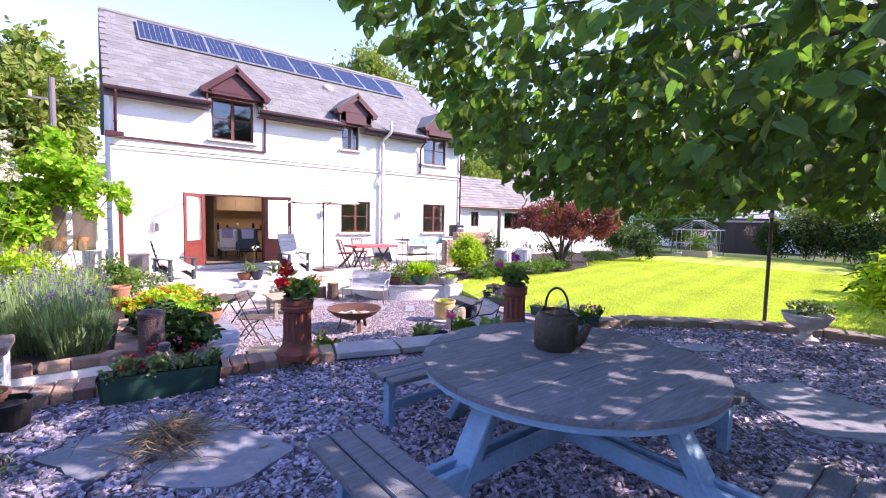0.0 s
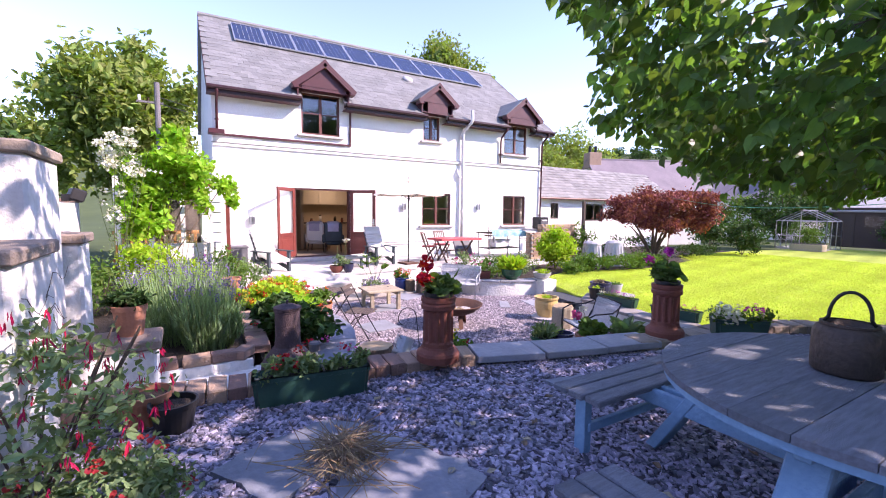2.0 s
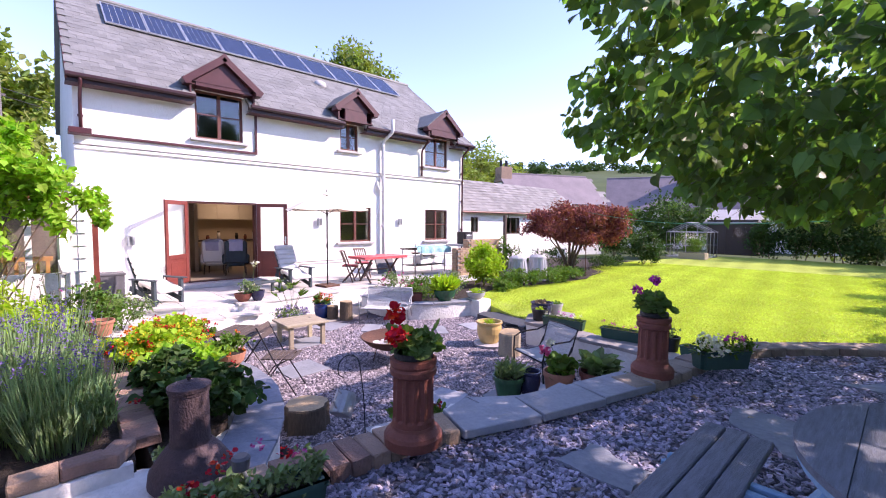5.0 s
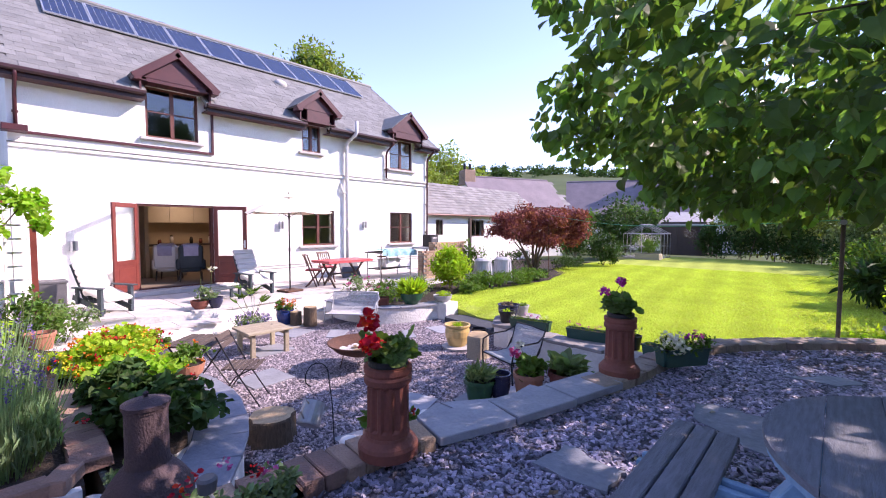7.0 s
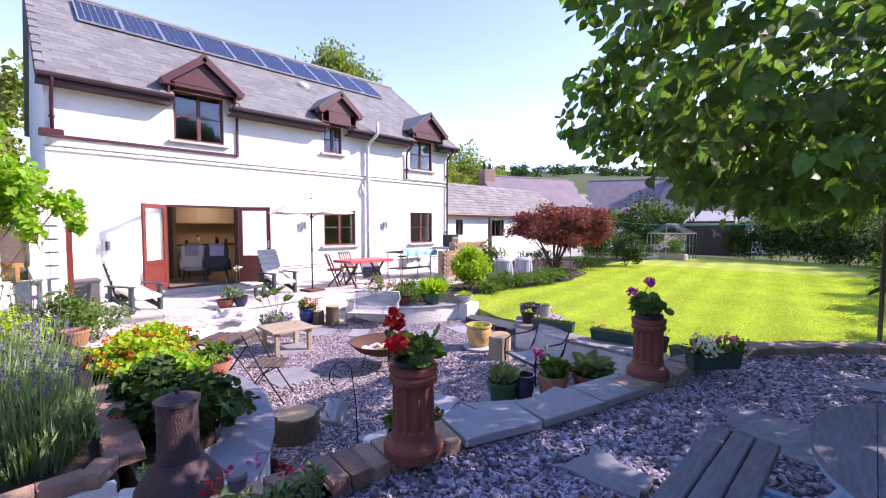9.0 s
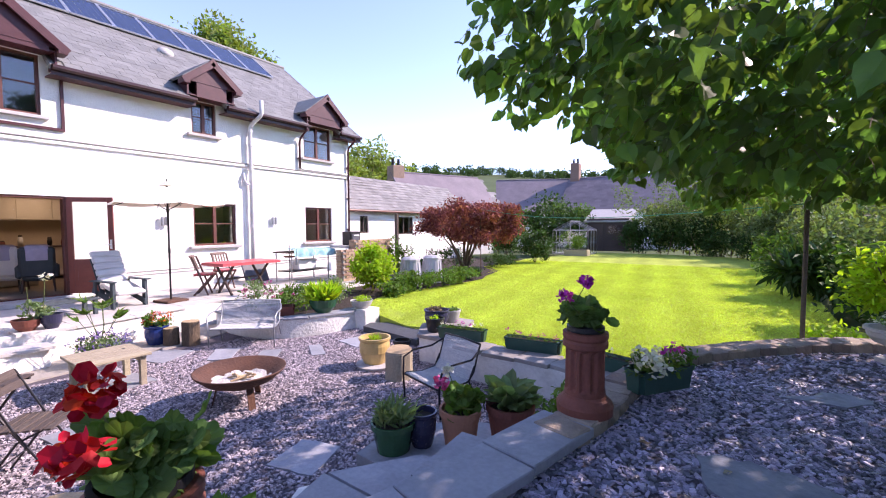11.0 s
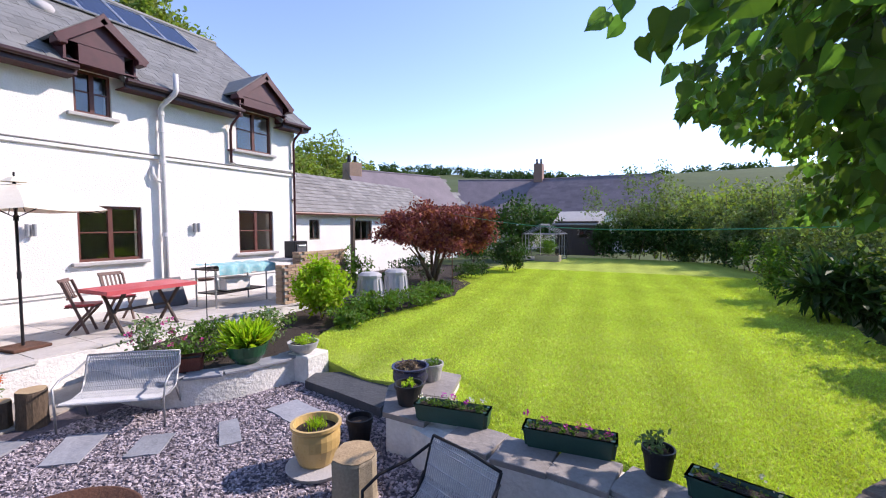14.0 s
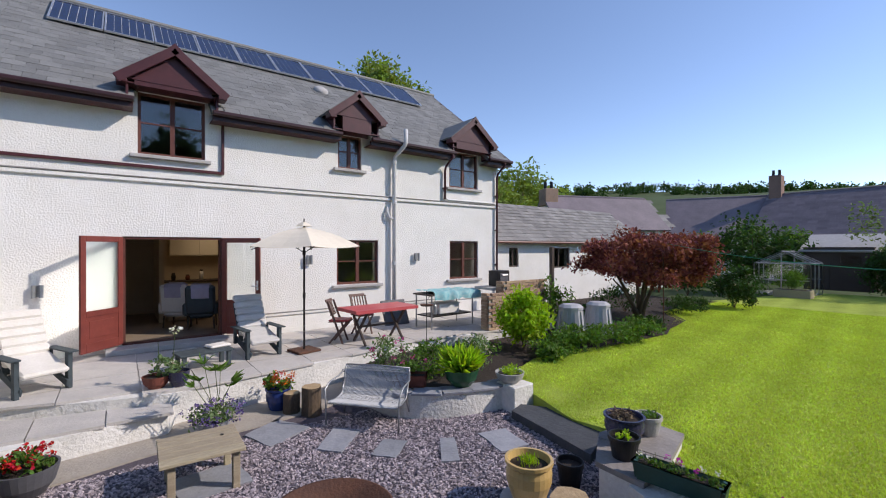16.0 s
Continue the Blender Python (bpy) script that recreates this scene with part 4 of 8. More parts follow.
part("run", pipe(bmesh.new(), [(7.6, -0.05, 3.6), (7.62, -0.05, 3.32), (7.75, -0.05, 3.27), (9.68, -0.05, 3.28)], 0.028, 8), M_GREYP, wp, smooth=True)

# French doors, left leaf folded back against the view, right leaf flat to the wall
def leaf(n, hinge, ang, label):
    d = thing("door_" + str(n), label, "door", pose(*hinge, 0, 0, ang), kind="structure")
    w, h = 0.84, 2.03
    f = bmesh.new()
    for a in ((0, 0.10, 0, h), (w - 0.10, w, 0, h), (0.10, w - 0.10, h - 0.10, h), (0.10, w - 0.10, 0.62, 0.72), (0.10, w - 0.10, 0, 0.16)):
        span(f, a[0], a[1], -0.022, 0.022, a[2], a[3], bevel=0.004)
    part("door_frame", f, M_RED, d, "red-brown painted timber frame")
    part("lower_panel", sp(0.10, w - 0.10, -0.012, 0.012, 0.16, 0.62), M_RED, d)
    part("panel_bead", sp(0.16, w - 0.16, -0.018, 0.018, 0.24, 0.54, bevel=0.005), M_RED, d)
    part("glass_pane", sp(0.10, w - 0.10, -0.005, 0.005, 0.72, h - 0.10), M_FROST if n == 1 else M_GLASS, d).visible_shadow = False
    hd = part("door_handle", pipe(bmesh.new(), [(w - 0.05, -0.03, 1.02), (w - 0.05, -0.07, 1.02), (w - 0.16, -0.075, 1.02)], 0.011, 7), M_ALU, d, "metal lever handle")
    part("door_plate", sp(w - 0.07, w - 0.03, -0.028, -0.022, 0.93, 1.13), M_ALU, d)
leaf(1, (0.0, 0.0, 0.03), 226, "open red-brown half-glazed French door with frosted pane")
leaf(2, (1.71, 0.0, 0.03), -42, "open French door leaf folded out beside the wall")
fr = thing("door_lining", "red-brown timber door lining and threshold", "door frame", kind="structure")
part("lining", holed(bmesh.new(), -0.001, 1.711, -0.09, 2.071, 0.03, 0.2, [(0.05, 1.66, 0.02, 2.02)]), M_BROWN, fr)
part("threshold_step", sp(-0.25, 1.95, -0.42, 0.03, -0.1, 0.0, bevel=0.01), M_STONE, fr, "pale stone threshold step")

# kitchen behind the doors
tagged(link("kitchen_floor", sp(HX0 + 0.3, HX1 - 0.3, 0.32, 7.8, -0.1, 0.0), M_TILE), "brown tiled kitchen floor", "floor", kind="structure")
tagged(link("kitchen_partition", sp(3.6, 3.72, 0.32, 7.8, 0.0, 2.55), M_INT), "cream kitchen side wall", "wall", kind="structure")
tagged(link("kitchen_back_wall", sp(-1.8, 3.6, 4.6, 4.72, 0.0, 2.55), M_INT), "cream kitchen back wall", "wall", kind="structure")
tagged(link("dark_passage_wall", sp(0.75, 0.85, 2.6, 4.6, 0.0, 2.55), M_INT), "wall end beside a dark passage", "wall", kind="structure")
def unit(x0, x1, y0, y1, z0, z1, label, nd):
    u = thing("cabinet", label, "cabinet", group="kitchen units")
    part("body", sp(x0, x1, y0 + 0.02, y1, z0, z1), M_UNIT, u)
    for i in range(nd):
        a, b = x0 + (x1 - x0) * i / nd, x0 + (x1 - x0) * (i + 1) / nd
        dd = part("cabinet_door", sp(a + 0.006, b - 0.006, y0, y0 + 0.018, z0 + 0.02, z1 - 0.02, bevel=0.004), M_UNIT, u)
        part("knob", rod(bmesh.new(), (b - 0.05, y0 - 0.02, (z0 + z1) / 2), (b - 0.05, y0, (z0 + z1) / 2), 0.012), M_ALU, dd)
unit(0.95, 3.5, 3.98, 4.58, 0.1, 0.88, "cream base units along the kitchen wall", 4)
unit(1.1, 3.3, 4.22, 4.58, 1.62, 2.2, "cream wall cupboards over the worktop", 3)
tagged(link("worktop", sp(0.93, 3.52, 3.95, 4.59, 0.88, 0.92, bevel=0.006), M_DARKWOOD), "dark wooden worktop on cream units", "worktop")
unit(0.95, 1.85, 2.7, 3.3, 0.0, 0.88, "cream island unit end", 2)
for i, (xv, hh) in enumerate(((1.2, 0.22), (1.55, 0.16), (1.9, 0.3), (2.5, 0.24), (2.8, 0.18), (3.1, 0.3))):
    j = thing("jar", "dark jar standing on the worktop", "jar", at(xv, 4.3, 0.92), "worktop jars")
    part("body", lt([(0, 0), (0.05, 0), (0.06, hh * 0.5), (0.045, hh * 0.85), (0, hh * 0.85)], 10), (M_DARKMETAL, M_TERRA, M_WHITEP)[i % 3], j, smooth=True)
    part("lid", lt([(0.048, hh * 0.85), (0.04, hh), (0, hh)], 10), M_DARKWOOD, j)
for i, xv in enumerate((1.45, 2.1, 2.75)):
    s_ = thing("downlight", "small lit downlight under the kitchen ceiling", "lamp", at(xv, 3.6, 2.50), "kitchen downlights")
    part("ring", lt([(0.05, 0.0), (0.06, 0.0), (0.06, 0.045), (0.05, 0.045)], 12), M_ALU, s_)
    part("bulb", lt([(0, 0.005), (0.045, 0.01), (0.045, 0.03), (0, 0.03)], 12), M_LAMP, s_)
lamp = new("kitchen_lamp", bpy.data.lights.new("kitchen_lamp", "AREA"))
lamp.data.energy, lamp.data.size, lamp.data.color = 5, 0.6, (1.0, 0.8, 0.55)
lamp.matrix_world = look((2.1, 3.4, 2.45), (2.1, 3.4, 0))
def armchair(x, y, rz, mm, label):
    a = thing("armchair", label, "armchair", at(x, y, 0, rz), "kitchen armchairs")
    part("seat", bx((0, 0, 0.36), (0.5, 0.55, 0.2), (0, 0, 0), 0.05), mm, a)
    part("backrest", bx((0, 0.3, 0.68), (0.6, 0.14, 0.66), (-8, 0, 0), 0.05), mm, a)
    for sx in (-1, 1):
        part("arm", bx((sx * 0.3, 0.02, 0.47), (0.12, 0.58, 0.28), (0, 0, 0), 0.04), mm, a)
        for sy in (-1, 1):
            part("leg", rod(bmesh.new(), (sx * 0.27, sy * 0.24, 0), (sx * 0.25, sy * 0.22, 0.28), 0.015, 0.022), M_DARKWOOD, a)
    part("throw", bx((0, 0.24, 0.86), (0.46, 0.32, 0.36), (-8, 0, 0), 0.06), M_LILAC, a, "draped throw")
armchair(1.12, 1.75, 150, M_WHITEP, "pale armchair with a lilac throw in the kitchen")
armchair(1.5, 1.2, 165, M_TEALWOOD, "dark green armchair with a draped throw")

# wall lanterns
def lantern(x, z):
    l = thing("wall_light", "small galvanised up-and-down wall light on white render", "wall light", at(x, 0, z), "wall lights")
    part("backplate", sp(-0.05, 0.05, -0.015, 0.0, -0.1, 0.1), M_GALV, l)
    for sx in (-0.05, 0.05):
        part("tube", rod(bmesh.new(), (sx, -0.075, -0.11), (sx, -0.075, 0.11), 0.032, n=12), M_GALV, l)
lantern(3.56, 1.57), lantern(6.62, 1.6), lantern(-1.17, 1.1)

# annex, running on behind the corner of the house
AX1 = 20.3
annex = thing("annex", "low white outbuilding with a stone-slate roof", "outbuilding")
part("wall", holed(bmesh.new(), HX1, AX1, -0.72, 2.1, 1.0, 1.3, [(11.35, 11.85, 1.15, 1.85), (13.6, 14.9, 1.05, 1.85)]), M_RENDER, annex)
part("end_wall", sp(AX1 - 0.3, AX1, 1.3, 5.0, -0.72, 2.1), M_RENDER, annex)
for sg in (1, -1):
    ys, ye = (0.78, 3.0) if sg > 0 else (3.0, 5.2)
    am = math.degrees(math.atan2(1.6, 2.2))
    part("roof", bx(((HX1 + AX1) / 2 + 0.1, 1.89 + (0 if sg > 0 else 2.22), 2.88), (AX1 - HX1 + 0.4, 2.74, 0.09), (sg * am, 0, 0)), M_OLDSLATE, annex, "old stone slates")
part("gutter", rod(bmesh.new(), (HX1, 0.7, 2.06), (AX1 + 0.1, 0.7, 2.06), 0.05), M_BROWN, annex)
part("fascia", sp(HX1, AX1 + 0.1, 0.76, 0.79, 2.02, 2.14), M_BROWN, annex)
for wx in ((11.35, 11.85, 1.15, 1.85), (13.6, 14.9, 1.05, 1.85)):
    part("window", holed(bmesh.new(), wx[0], wx[1], wx[2], wx[3], 1.05, 1.12, [(wx[0] + 0.05, (wx[0] + wx[1]) / 2 - 0.02, wx[2] + 0.05, wx[3] - 0.05), ((wx[0] + wx[1]) / 2 + 0.02, wx[1] - 0.05, wx[2] + 0.05, wx[3] - 0.05)]), M_DARKWOOD, annex)
    part("pane", sp(wx[0] + 0.04, wx[1] - 0.04, 1.10, 1.106, wx[2] + 0.04, wx[3] - 0.04), M_GLASS, annex)
part("room_back", sp(HX1, AX1 - 0.3, 2.4, 2.5, -0.72, 2.1), M_TILE, annex)
OSV, OSF = [], []
am = math.degrees(math.atan2(1.6, 2.2))
for r in range(11):
    xv = HX1 - 0.02
    while xv < AX1 + 0.2:
        w = 0.2 + 0.2 * RNG.random()
        s = r * 0.245
        ca, sa = math.cos(radians(am)), math.sin(radians(am))
        c0 = Vector((xv, 0.74 + s * ca - 0.05 * sa, 2.06 + s * sa + 0.05 * ca))
        b0 = len(OSV)
        for (dx, ds, dh) in ((0, 0, 0.03), (w - 0.015, 0, 0.03), (w - 0.015, 0.3, 0.012), (0, 0.3, 0.012), (0, 0, 0), (w - 0.015, 0, 0)):
            j = RNG.uniform(-0.008, 0.008)
            OSV.append(c0 + Vector((dx, ds * ca - (dh + j) * sa, ds * sa + (dh + j) * ca)))
        OSF += [(b0, b0 + 1, b0 + 2, b0 + 3), (b0 + 4, b0 + 5, b0 + 1, b0)]
        xv += w
tagged(raw("stone_slate_field", OSV, OSF, M_OLDSLATE, annex), kind="stuff")

# ================================================================ things: upper gravel
def picnic_table():
    c = (-0.52, -12.8)
    t = thing("picnic_table", "round weathered grey picnic table on worn blue frame with four benches", "picnic table", at(c[0], c[1], U, 0))
    R, z = 0.74, 0.63
    n, w = 8, 2 * 0.74 / 8
    for i in range(n):
        y0, y1 = -R + i * w + 0.0016, -R + (i + 1) * w - 0.0016
        pts = []
        for k in range(9):
            yy = y0 + (y1 - y0) * k / 8
            pts.append((math.sqrt(max(0.0, R * R - yy * yy)), yy))
        poly = pts + [(-x, y) for x, y in pts[::-1]]
        p = part("plank", pr(poly, z, z + 0.028 + RNG.uniform(-0.002, 0.002)), M_TABLE, t, "weathered grey plank")
    part("rim", lt([(R - 0.05, z - 0.03), (R - 0.01, z - 0.03), (R - 0.01, z), (R - 0.05, z)], 48), M_BLUEPAINT, t, "blue painted rim batten")
    for k in range(4):
        a = 90 * k
        ca, sa = math.cos(radians(a)), math.sin(radians(a))
        for off in (-0.04, 0.04):
            part("beam", bx((0.62 * ca - off * sa, 0.62 * sa + off * ca, 0.29), (1.18, 0.035, 0.085), (0, 0, a), 0.004), M_BLUEPAINT, t)
        mid = 0.69
        part("leg", bx((mid * ca, mid * sa, 0.31), (0.055, 0.125, 0.73), (0, -31, a), 0.006), M_BLUEPAINT, t)
        part("top_bearer", bx((0.32 * ca, 0.32 * sa, 0.585), (0.64, 0.05, 0.085), (0, 0, a), 0.004), M_BLUEPAINT, t)
        b = part("bench_rail", bx((1.0 * ca, 1.0 * sa, 0.15), (0.03, 0.86, 0.05), (0, 0, a), 0.004), M_BLUEPAINT, t)
        for j in range(3):
            rr = 0.925 + j * 0.105
            part("bench_slat", bx((rr * ca, rr * sa, 0.335), (0.096, 1.02 - 0.03 * (j == 0), 0.034), (0, 0, a), 0.006), M_TABLE, t, "weathered grey bench slat")
        for sg in (-1, 1):
            part("bench_post", bx((1.03 * ca - sg * 0.43 * sa, 1.03 * sa + sg * 0.43 * ca, 0.158), (0.07, 0.055, 0.318), (0, 0, a), 0.004), M_BLUEPAINT, t)
picnic_table()

def kettle():
    k = thing("kettle", "old rusty iron kettle with a hoop handle on the table", "kettle", at(-0.44, -12.68, U + 0.66, -75))
    part("body", lt([(0, 0.002), (0.11, 0.002), (0.117, 0.012), (0.119, 0.10), (0.116, 0.165), (0.104, 0.19), (0.085, 0.197), (0.085, 0.204), (0.078, 0.204), (0.078, 0.13), (0, 0.12)], 28), M_KETTLE, k, smooth=True)
    part("spout", pipe(bmesh.new(), [(0.11, 0, 0.05), (0.145, 0, 0.085), (0.165, 0, 0.13), (0.178, 0, 0.155)], 0.034, 10, 0.62), M_KETTLE, k, smooth=True)
    h = [(0.0 + 0.066 * math.cos(a), 0.0, 0.225 + 0.11 * math.sin(a)) for a in np.linspace(0, math.pi, 14)]
    part("handle", pipe(bmesh.new(), [(0.088, 0, 0.19)] + h + [(-0.088, 0, 0.19)], 0.007, 8), M_DARKMETAL, k, "dark iron hoop handle", True)
    part("rim_ring", lt([(0.083, 0.197), (0.096, 0.199), (0.096, 0.208), (0.083, 0.208)], 24), M_KETTLE, k)
kettle()

# loose slate flags lying in the chippings
def jagged(poly, amp=0.035):
    out = []
    for a, b in zip(poly, poly[1:] + poly[:1]):
        out += [(a[0] + (b[0] - a[0]) * k / 4 + (RNG.uniform(-amp, amp) if k else 0), a[1] + (b[1] - a[1]) * k / 4 + (RNG.uniform(-amp, amp) if k else 0)) for k in range(4)]
    return out
def ground_flag(poly, z, label="flat slate flag lying in the chippings"):
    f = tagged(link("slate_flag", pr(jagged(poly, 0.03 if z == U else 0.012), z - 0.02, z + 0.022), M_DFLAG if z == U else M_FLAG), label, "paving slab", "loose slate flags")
    return poly
FLAGS_U = [[(-2.72, -11.02), (-2.4, -10.84), (-2.06, -10.78), (-1.9, -11.0), (-2.2, -11.3), (-2.5, -11.42)],
           [(-2.15, -11.28), (-1.88, -11.05), (-1.56, -11.55), (-1.6, -11.75), (-1.95, -11.88), (-2.3, -11.6)],
           [(1.72, -12.9), (2.28, -13.2), (2.1, -13.75), (1.4, -13.85), (1.2, -13.5)],
           [(-0.45, -10.95), (-0.12, -11.0), (-0.16, -11.42), (-0.43, -11.4)],
           [(1.22, -11.45), (1.3, -11.7), (1.2, -12.0), (0.96, -12.18), (0.63, -12.14), (0.62, -11.96), (0.82, -11.64), (0.95, -11.5)],
           [(2.5, -11.93), (2.82, -12.32), (2.76, -12.48), (2.5, -12.3)], [(-0.1, -12.1), (0.15, -12.15), (0.1, -12.45), (-0.15, -12.4)]]
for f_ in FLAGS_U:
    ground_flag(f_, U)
FLAGS_P = [[(1.23, -4.19), (1.72, -3.9), (2.0, -4.45), (1.41, -4.72)], [(1.84, -5.12), (2.24, -4.65), (2.5, -4.94), (2.04, -5.37)], [(2.29, -5.63), (2.62, -5.36), (2.82, -5.59), (2.47, -5.87)],
           [(3.19, -5.77), (3.35, -5.86), (3.03, -6.37), (2.85, -6.26)], [(3.67, -5.95), (4.07, -6.05), (3.96, -6.57), (3.56, -6.5)], [(-0.3, -6.2), (0.3, -6.1), (0.35, -6.7), (-0.25, -6.75)],
           [(-0.3, -8.6), (0.25, -8.75), (0.3, -9.25), (-0.35, -9.2)], [(0.35, -4.9), (1.0, -4.85), (1.05, -5.4), (0.4, -5.45)], [(0.6, -8.4), (1.05, -8.3), (1.15, -8.7), (0.7, -8.85)]]
for f_ in FLAGS_P:
    ground_flag(f_, P)
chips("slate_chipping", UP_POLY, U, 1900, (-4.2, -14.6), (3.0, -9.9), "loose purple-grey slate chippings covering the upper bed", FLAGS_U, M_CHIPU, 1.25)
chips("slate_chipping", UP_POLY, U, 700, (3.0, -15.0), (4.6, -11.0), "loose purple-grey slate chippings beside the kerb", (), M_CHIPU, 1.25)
chips("slate_chipping", PATIO_POLY, P, 1600, (-1.5, -10.9), (4.9, -4.3), "loose sunlit purple slate chippings of the patio", FLAGS_P)

def straw_heap(x, y, z):
    V, F = [], []
    for i in range(260):
        a, r = RNG.uniform(0, 6.283), abs(RNG.normal(0, 0.13))
        p = Vector((x + r * math.cos(a) * 1.2, y + r * math.sin(a), z + 0.02 + max(0, 0.11 - r * 0.4) * RNG.random()))
        d = Vector((RNG.normal(), RNG.normal(), RNG.normal() * 0.35)).normalized() * RNG.uniform(0.06, 0.24)
        s = d.orthogonal().normalized() * 0.0022
        bend = Vector((0, 0, RNG.uniform(0.0, 0.03)))
        b0 = len(V)
        V += [p - d - s, p - d + s, p + bend - s, p + bend + s, p + d - s, p + d + s]
        F += [(b0, b0 + 1, b0 + 3, b0 + 2), (b0 + 2, b0 + 3, b0 + 5, b0 + 4)]
    tagged(raw("straw_heap", V, F, M_STRAW), "heap of dry straw and dead stems on a slate flag", "dead stems", kind="stuff")
straw_heap(-2.12, -11.28, U + 0.025)
for i in range(26):
    x, y = RNG.uniform(-2.3, 1.5), RNG.uniform(-12.4, -10.6)
    fl = thing("fallen_leaf", "curled yellow fallen leaf on the chippings", "fallen leaf", at(x, y, U + 0.018, RNG.uniform(0, 360)), "fallen leaves")
    bm = bmesh.new()
    vs = [bm.verts.new(Vector(v) * 0.055) for v in ((0, -0.6, 0.1), (0.35, -0.1, 0.25), (0.2, 0.4, 0.1), (0, 0.7, 0.3), (-0.25, 0.3, 0.15), (-0.35, -0.15, 0.3), (0, 0, 0.02))]
    for k in range(6):
        bm.faces.new((vs[6], vs[k], vs[(k + 1) % 6]))
    part("blade", bm, M_PALEWOOD if i % 3 else M_STRAW, fl)

# ---------------------------------------------------------------- pots
def soil_disc(t, r, z):
    part("soil", lt([(0, z + 0.012), (r * 0.6, z + 0.008), (r, z), (r, z - 0.02), (0, z - 0.02)], 18), M_SOIL, t, "dark potting soil")
def pot(name, x, y, z, r, h, mm, label, cat="plant pot", shape="taper", group=""):
    t = thing(name, label, cat, at(x, y, z), group)
    if shape == "taper":
        pf = [(0, 0), (r * 0.72, 0), (r * 0.93, h * 0.82), (r, h * 0.83), (r, h), (r * 0.9, h), (r * 0.86, h * 0.8), (0, h * 0.8)]
    elif shape == "bowl":
        pf = [(0, 0), (r * 0.55, 0), (r * 0.6, 0.02), (r * 0.86, h * 0.4), (r * 0.97, h * 0.8), (r * 1.02, h), (r * 0.93, h), (r * 0.86, h * 0.82), (0, h * 0.82)]
    elif shape == "belly":
        pf = [(0, 0), (r * 0.66, 0), (r * 0.72, h * 0.06), (r * 0.93, h * 0.45), (r * 0.95, h * 0.7), (r * 0.9, h * 0.86), (r, h * 0.92), (r, h), (r * 0.88, h), (r * 0.82, h * 0.82), (0, h * 0.82)]
    part("body", lt(pf, 26), mm, t, smooth=False)
    soil_disc(t, r * 0.84, h * 0.82)
    return t
def chimney_pot(x, y, label):
    t = thing("chimney_pot", label, "chimney pot", at(x, y, 0.222), "terracotta chimney pots on the wall")
    bm = bmesh.new()
    n = 48
    prof = [(0.0, 0.0), (0.175, 0.0), (0.178, 0.055), (0.168, 0.075), (0.138, 0.105), (0.132, 0.12)]
    lathe(bm, prof + [(0.0, 0.12)], n)
    part("base", bm, M_TERRA, t, smooth=False)
    bm = bmesh.new()
    rings = []
    for r, zz, fl in ((0.130, 0.10, 0), (0.127, 0.15, 0), (0.124, 0.165, 1), (0.122, 0.40, 1), (0.122, 0.415, 0), (0.128, 0.43, 0)):
        rings.append([bm.verts.new(((r - (0.014 * fl if j % 4 in (1, 2) else 0)) * math.cos(2 * math.pi * j / n), (r - (0.014 * fl if j % 4 in (1, 2) else 0)) * math.sin(2 * math.pi * j / n), zz)) for j in range(n)])
    for a, b in zip(rings, rings[1:]):
        for j in range(n):
            bm.faces.new((a[j], a[(j + 1) % n], b[(j + 1) % n], b[j]))
    part("fluted_shaft", bm, M_TERRA, t, "fluted terracotta shaft")
    part("collar", lt([(0.125, 0.42), (0.140, 0.43), (0.142, 0.46), (0.134, 0.475), (0.142, 0.49), (0.142, 0.52), (0.128, 0.525), (0.112, 0.525), (0.112, 0.4)], n), M_TERRA, t)
    ip = part("inner_pot", lt([(0.08, 0.40), (0.11, 0.525), (0.118, 0.53), (0.118, 0.56), (0.102, 0.56), (0.095, 0.53), (0, 0.53)], 24), M_BLACKP, t, "black plastic inner pot")
    return t
CP1 = (-1.03, -10.32)
CP2 = (1.30, -10.82)
chimney_pot(*CP1, "fluted red terracotta chimney pot with red geranium, on the coping")
chimney_pot(*CP2, "fluted red terracotta chimney pot with magenta geranium, on the coping")

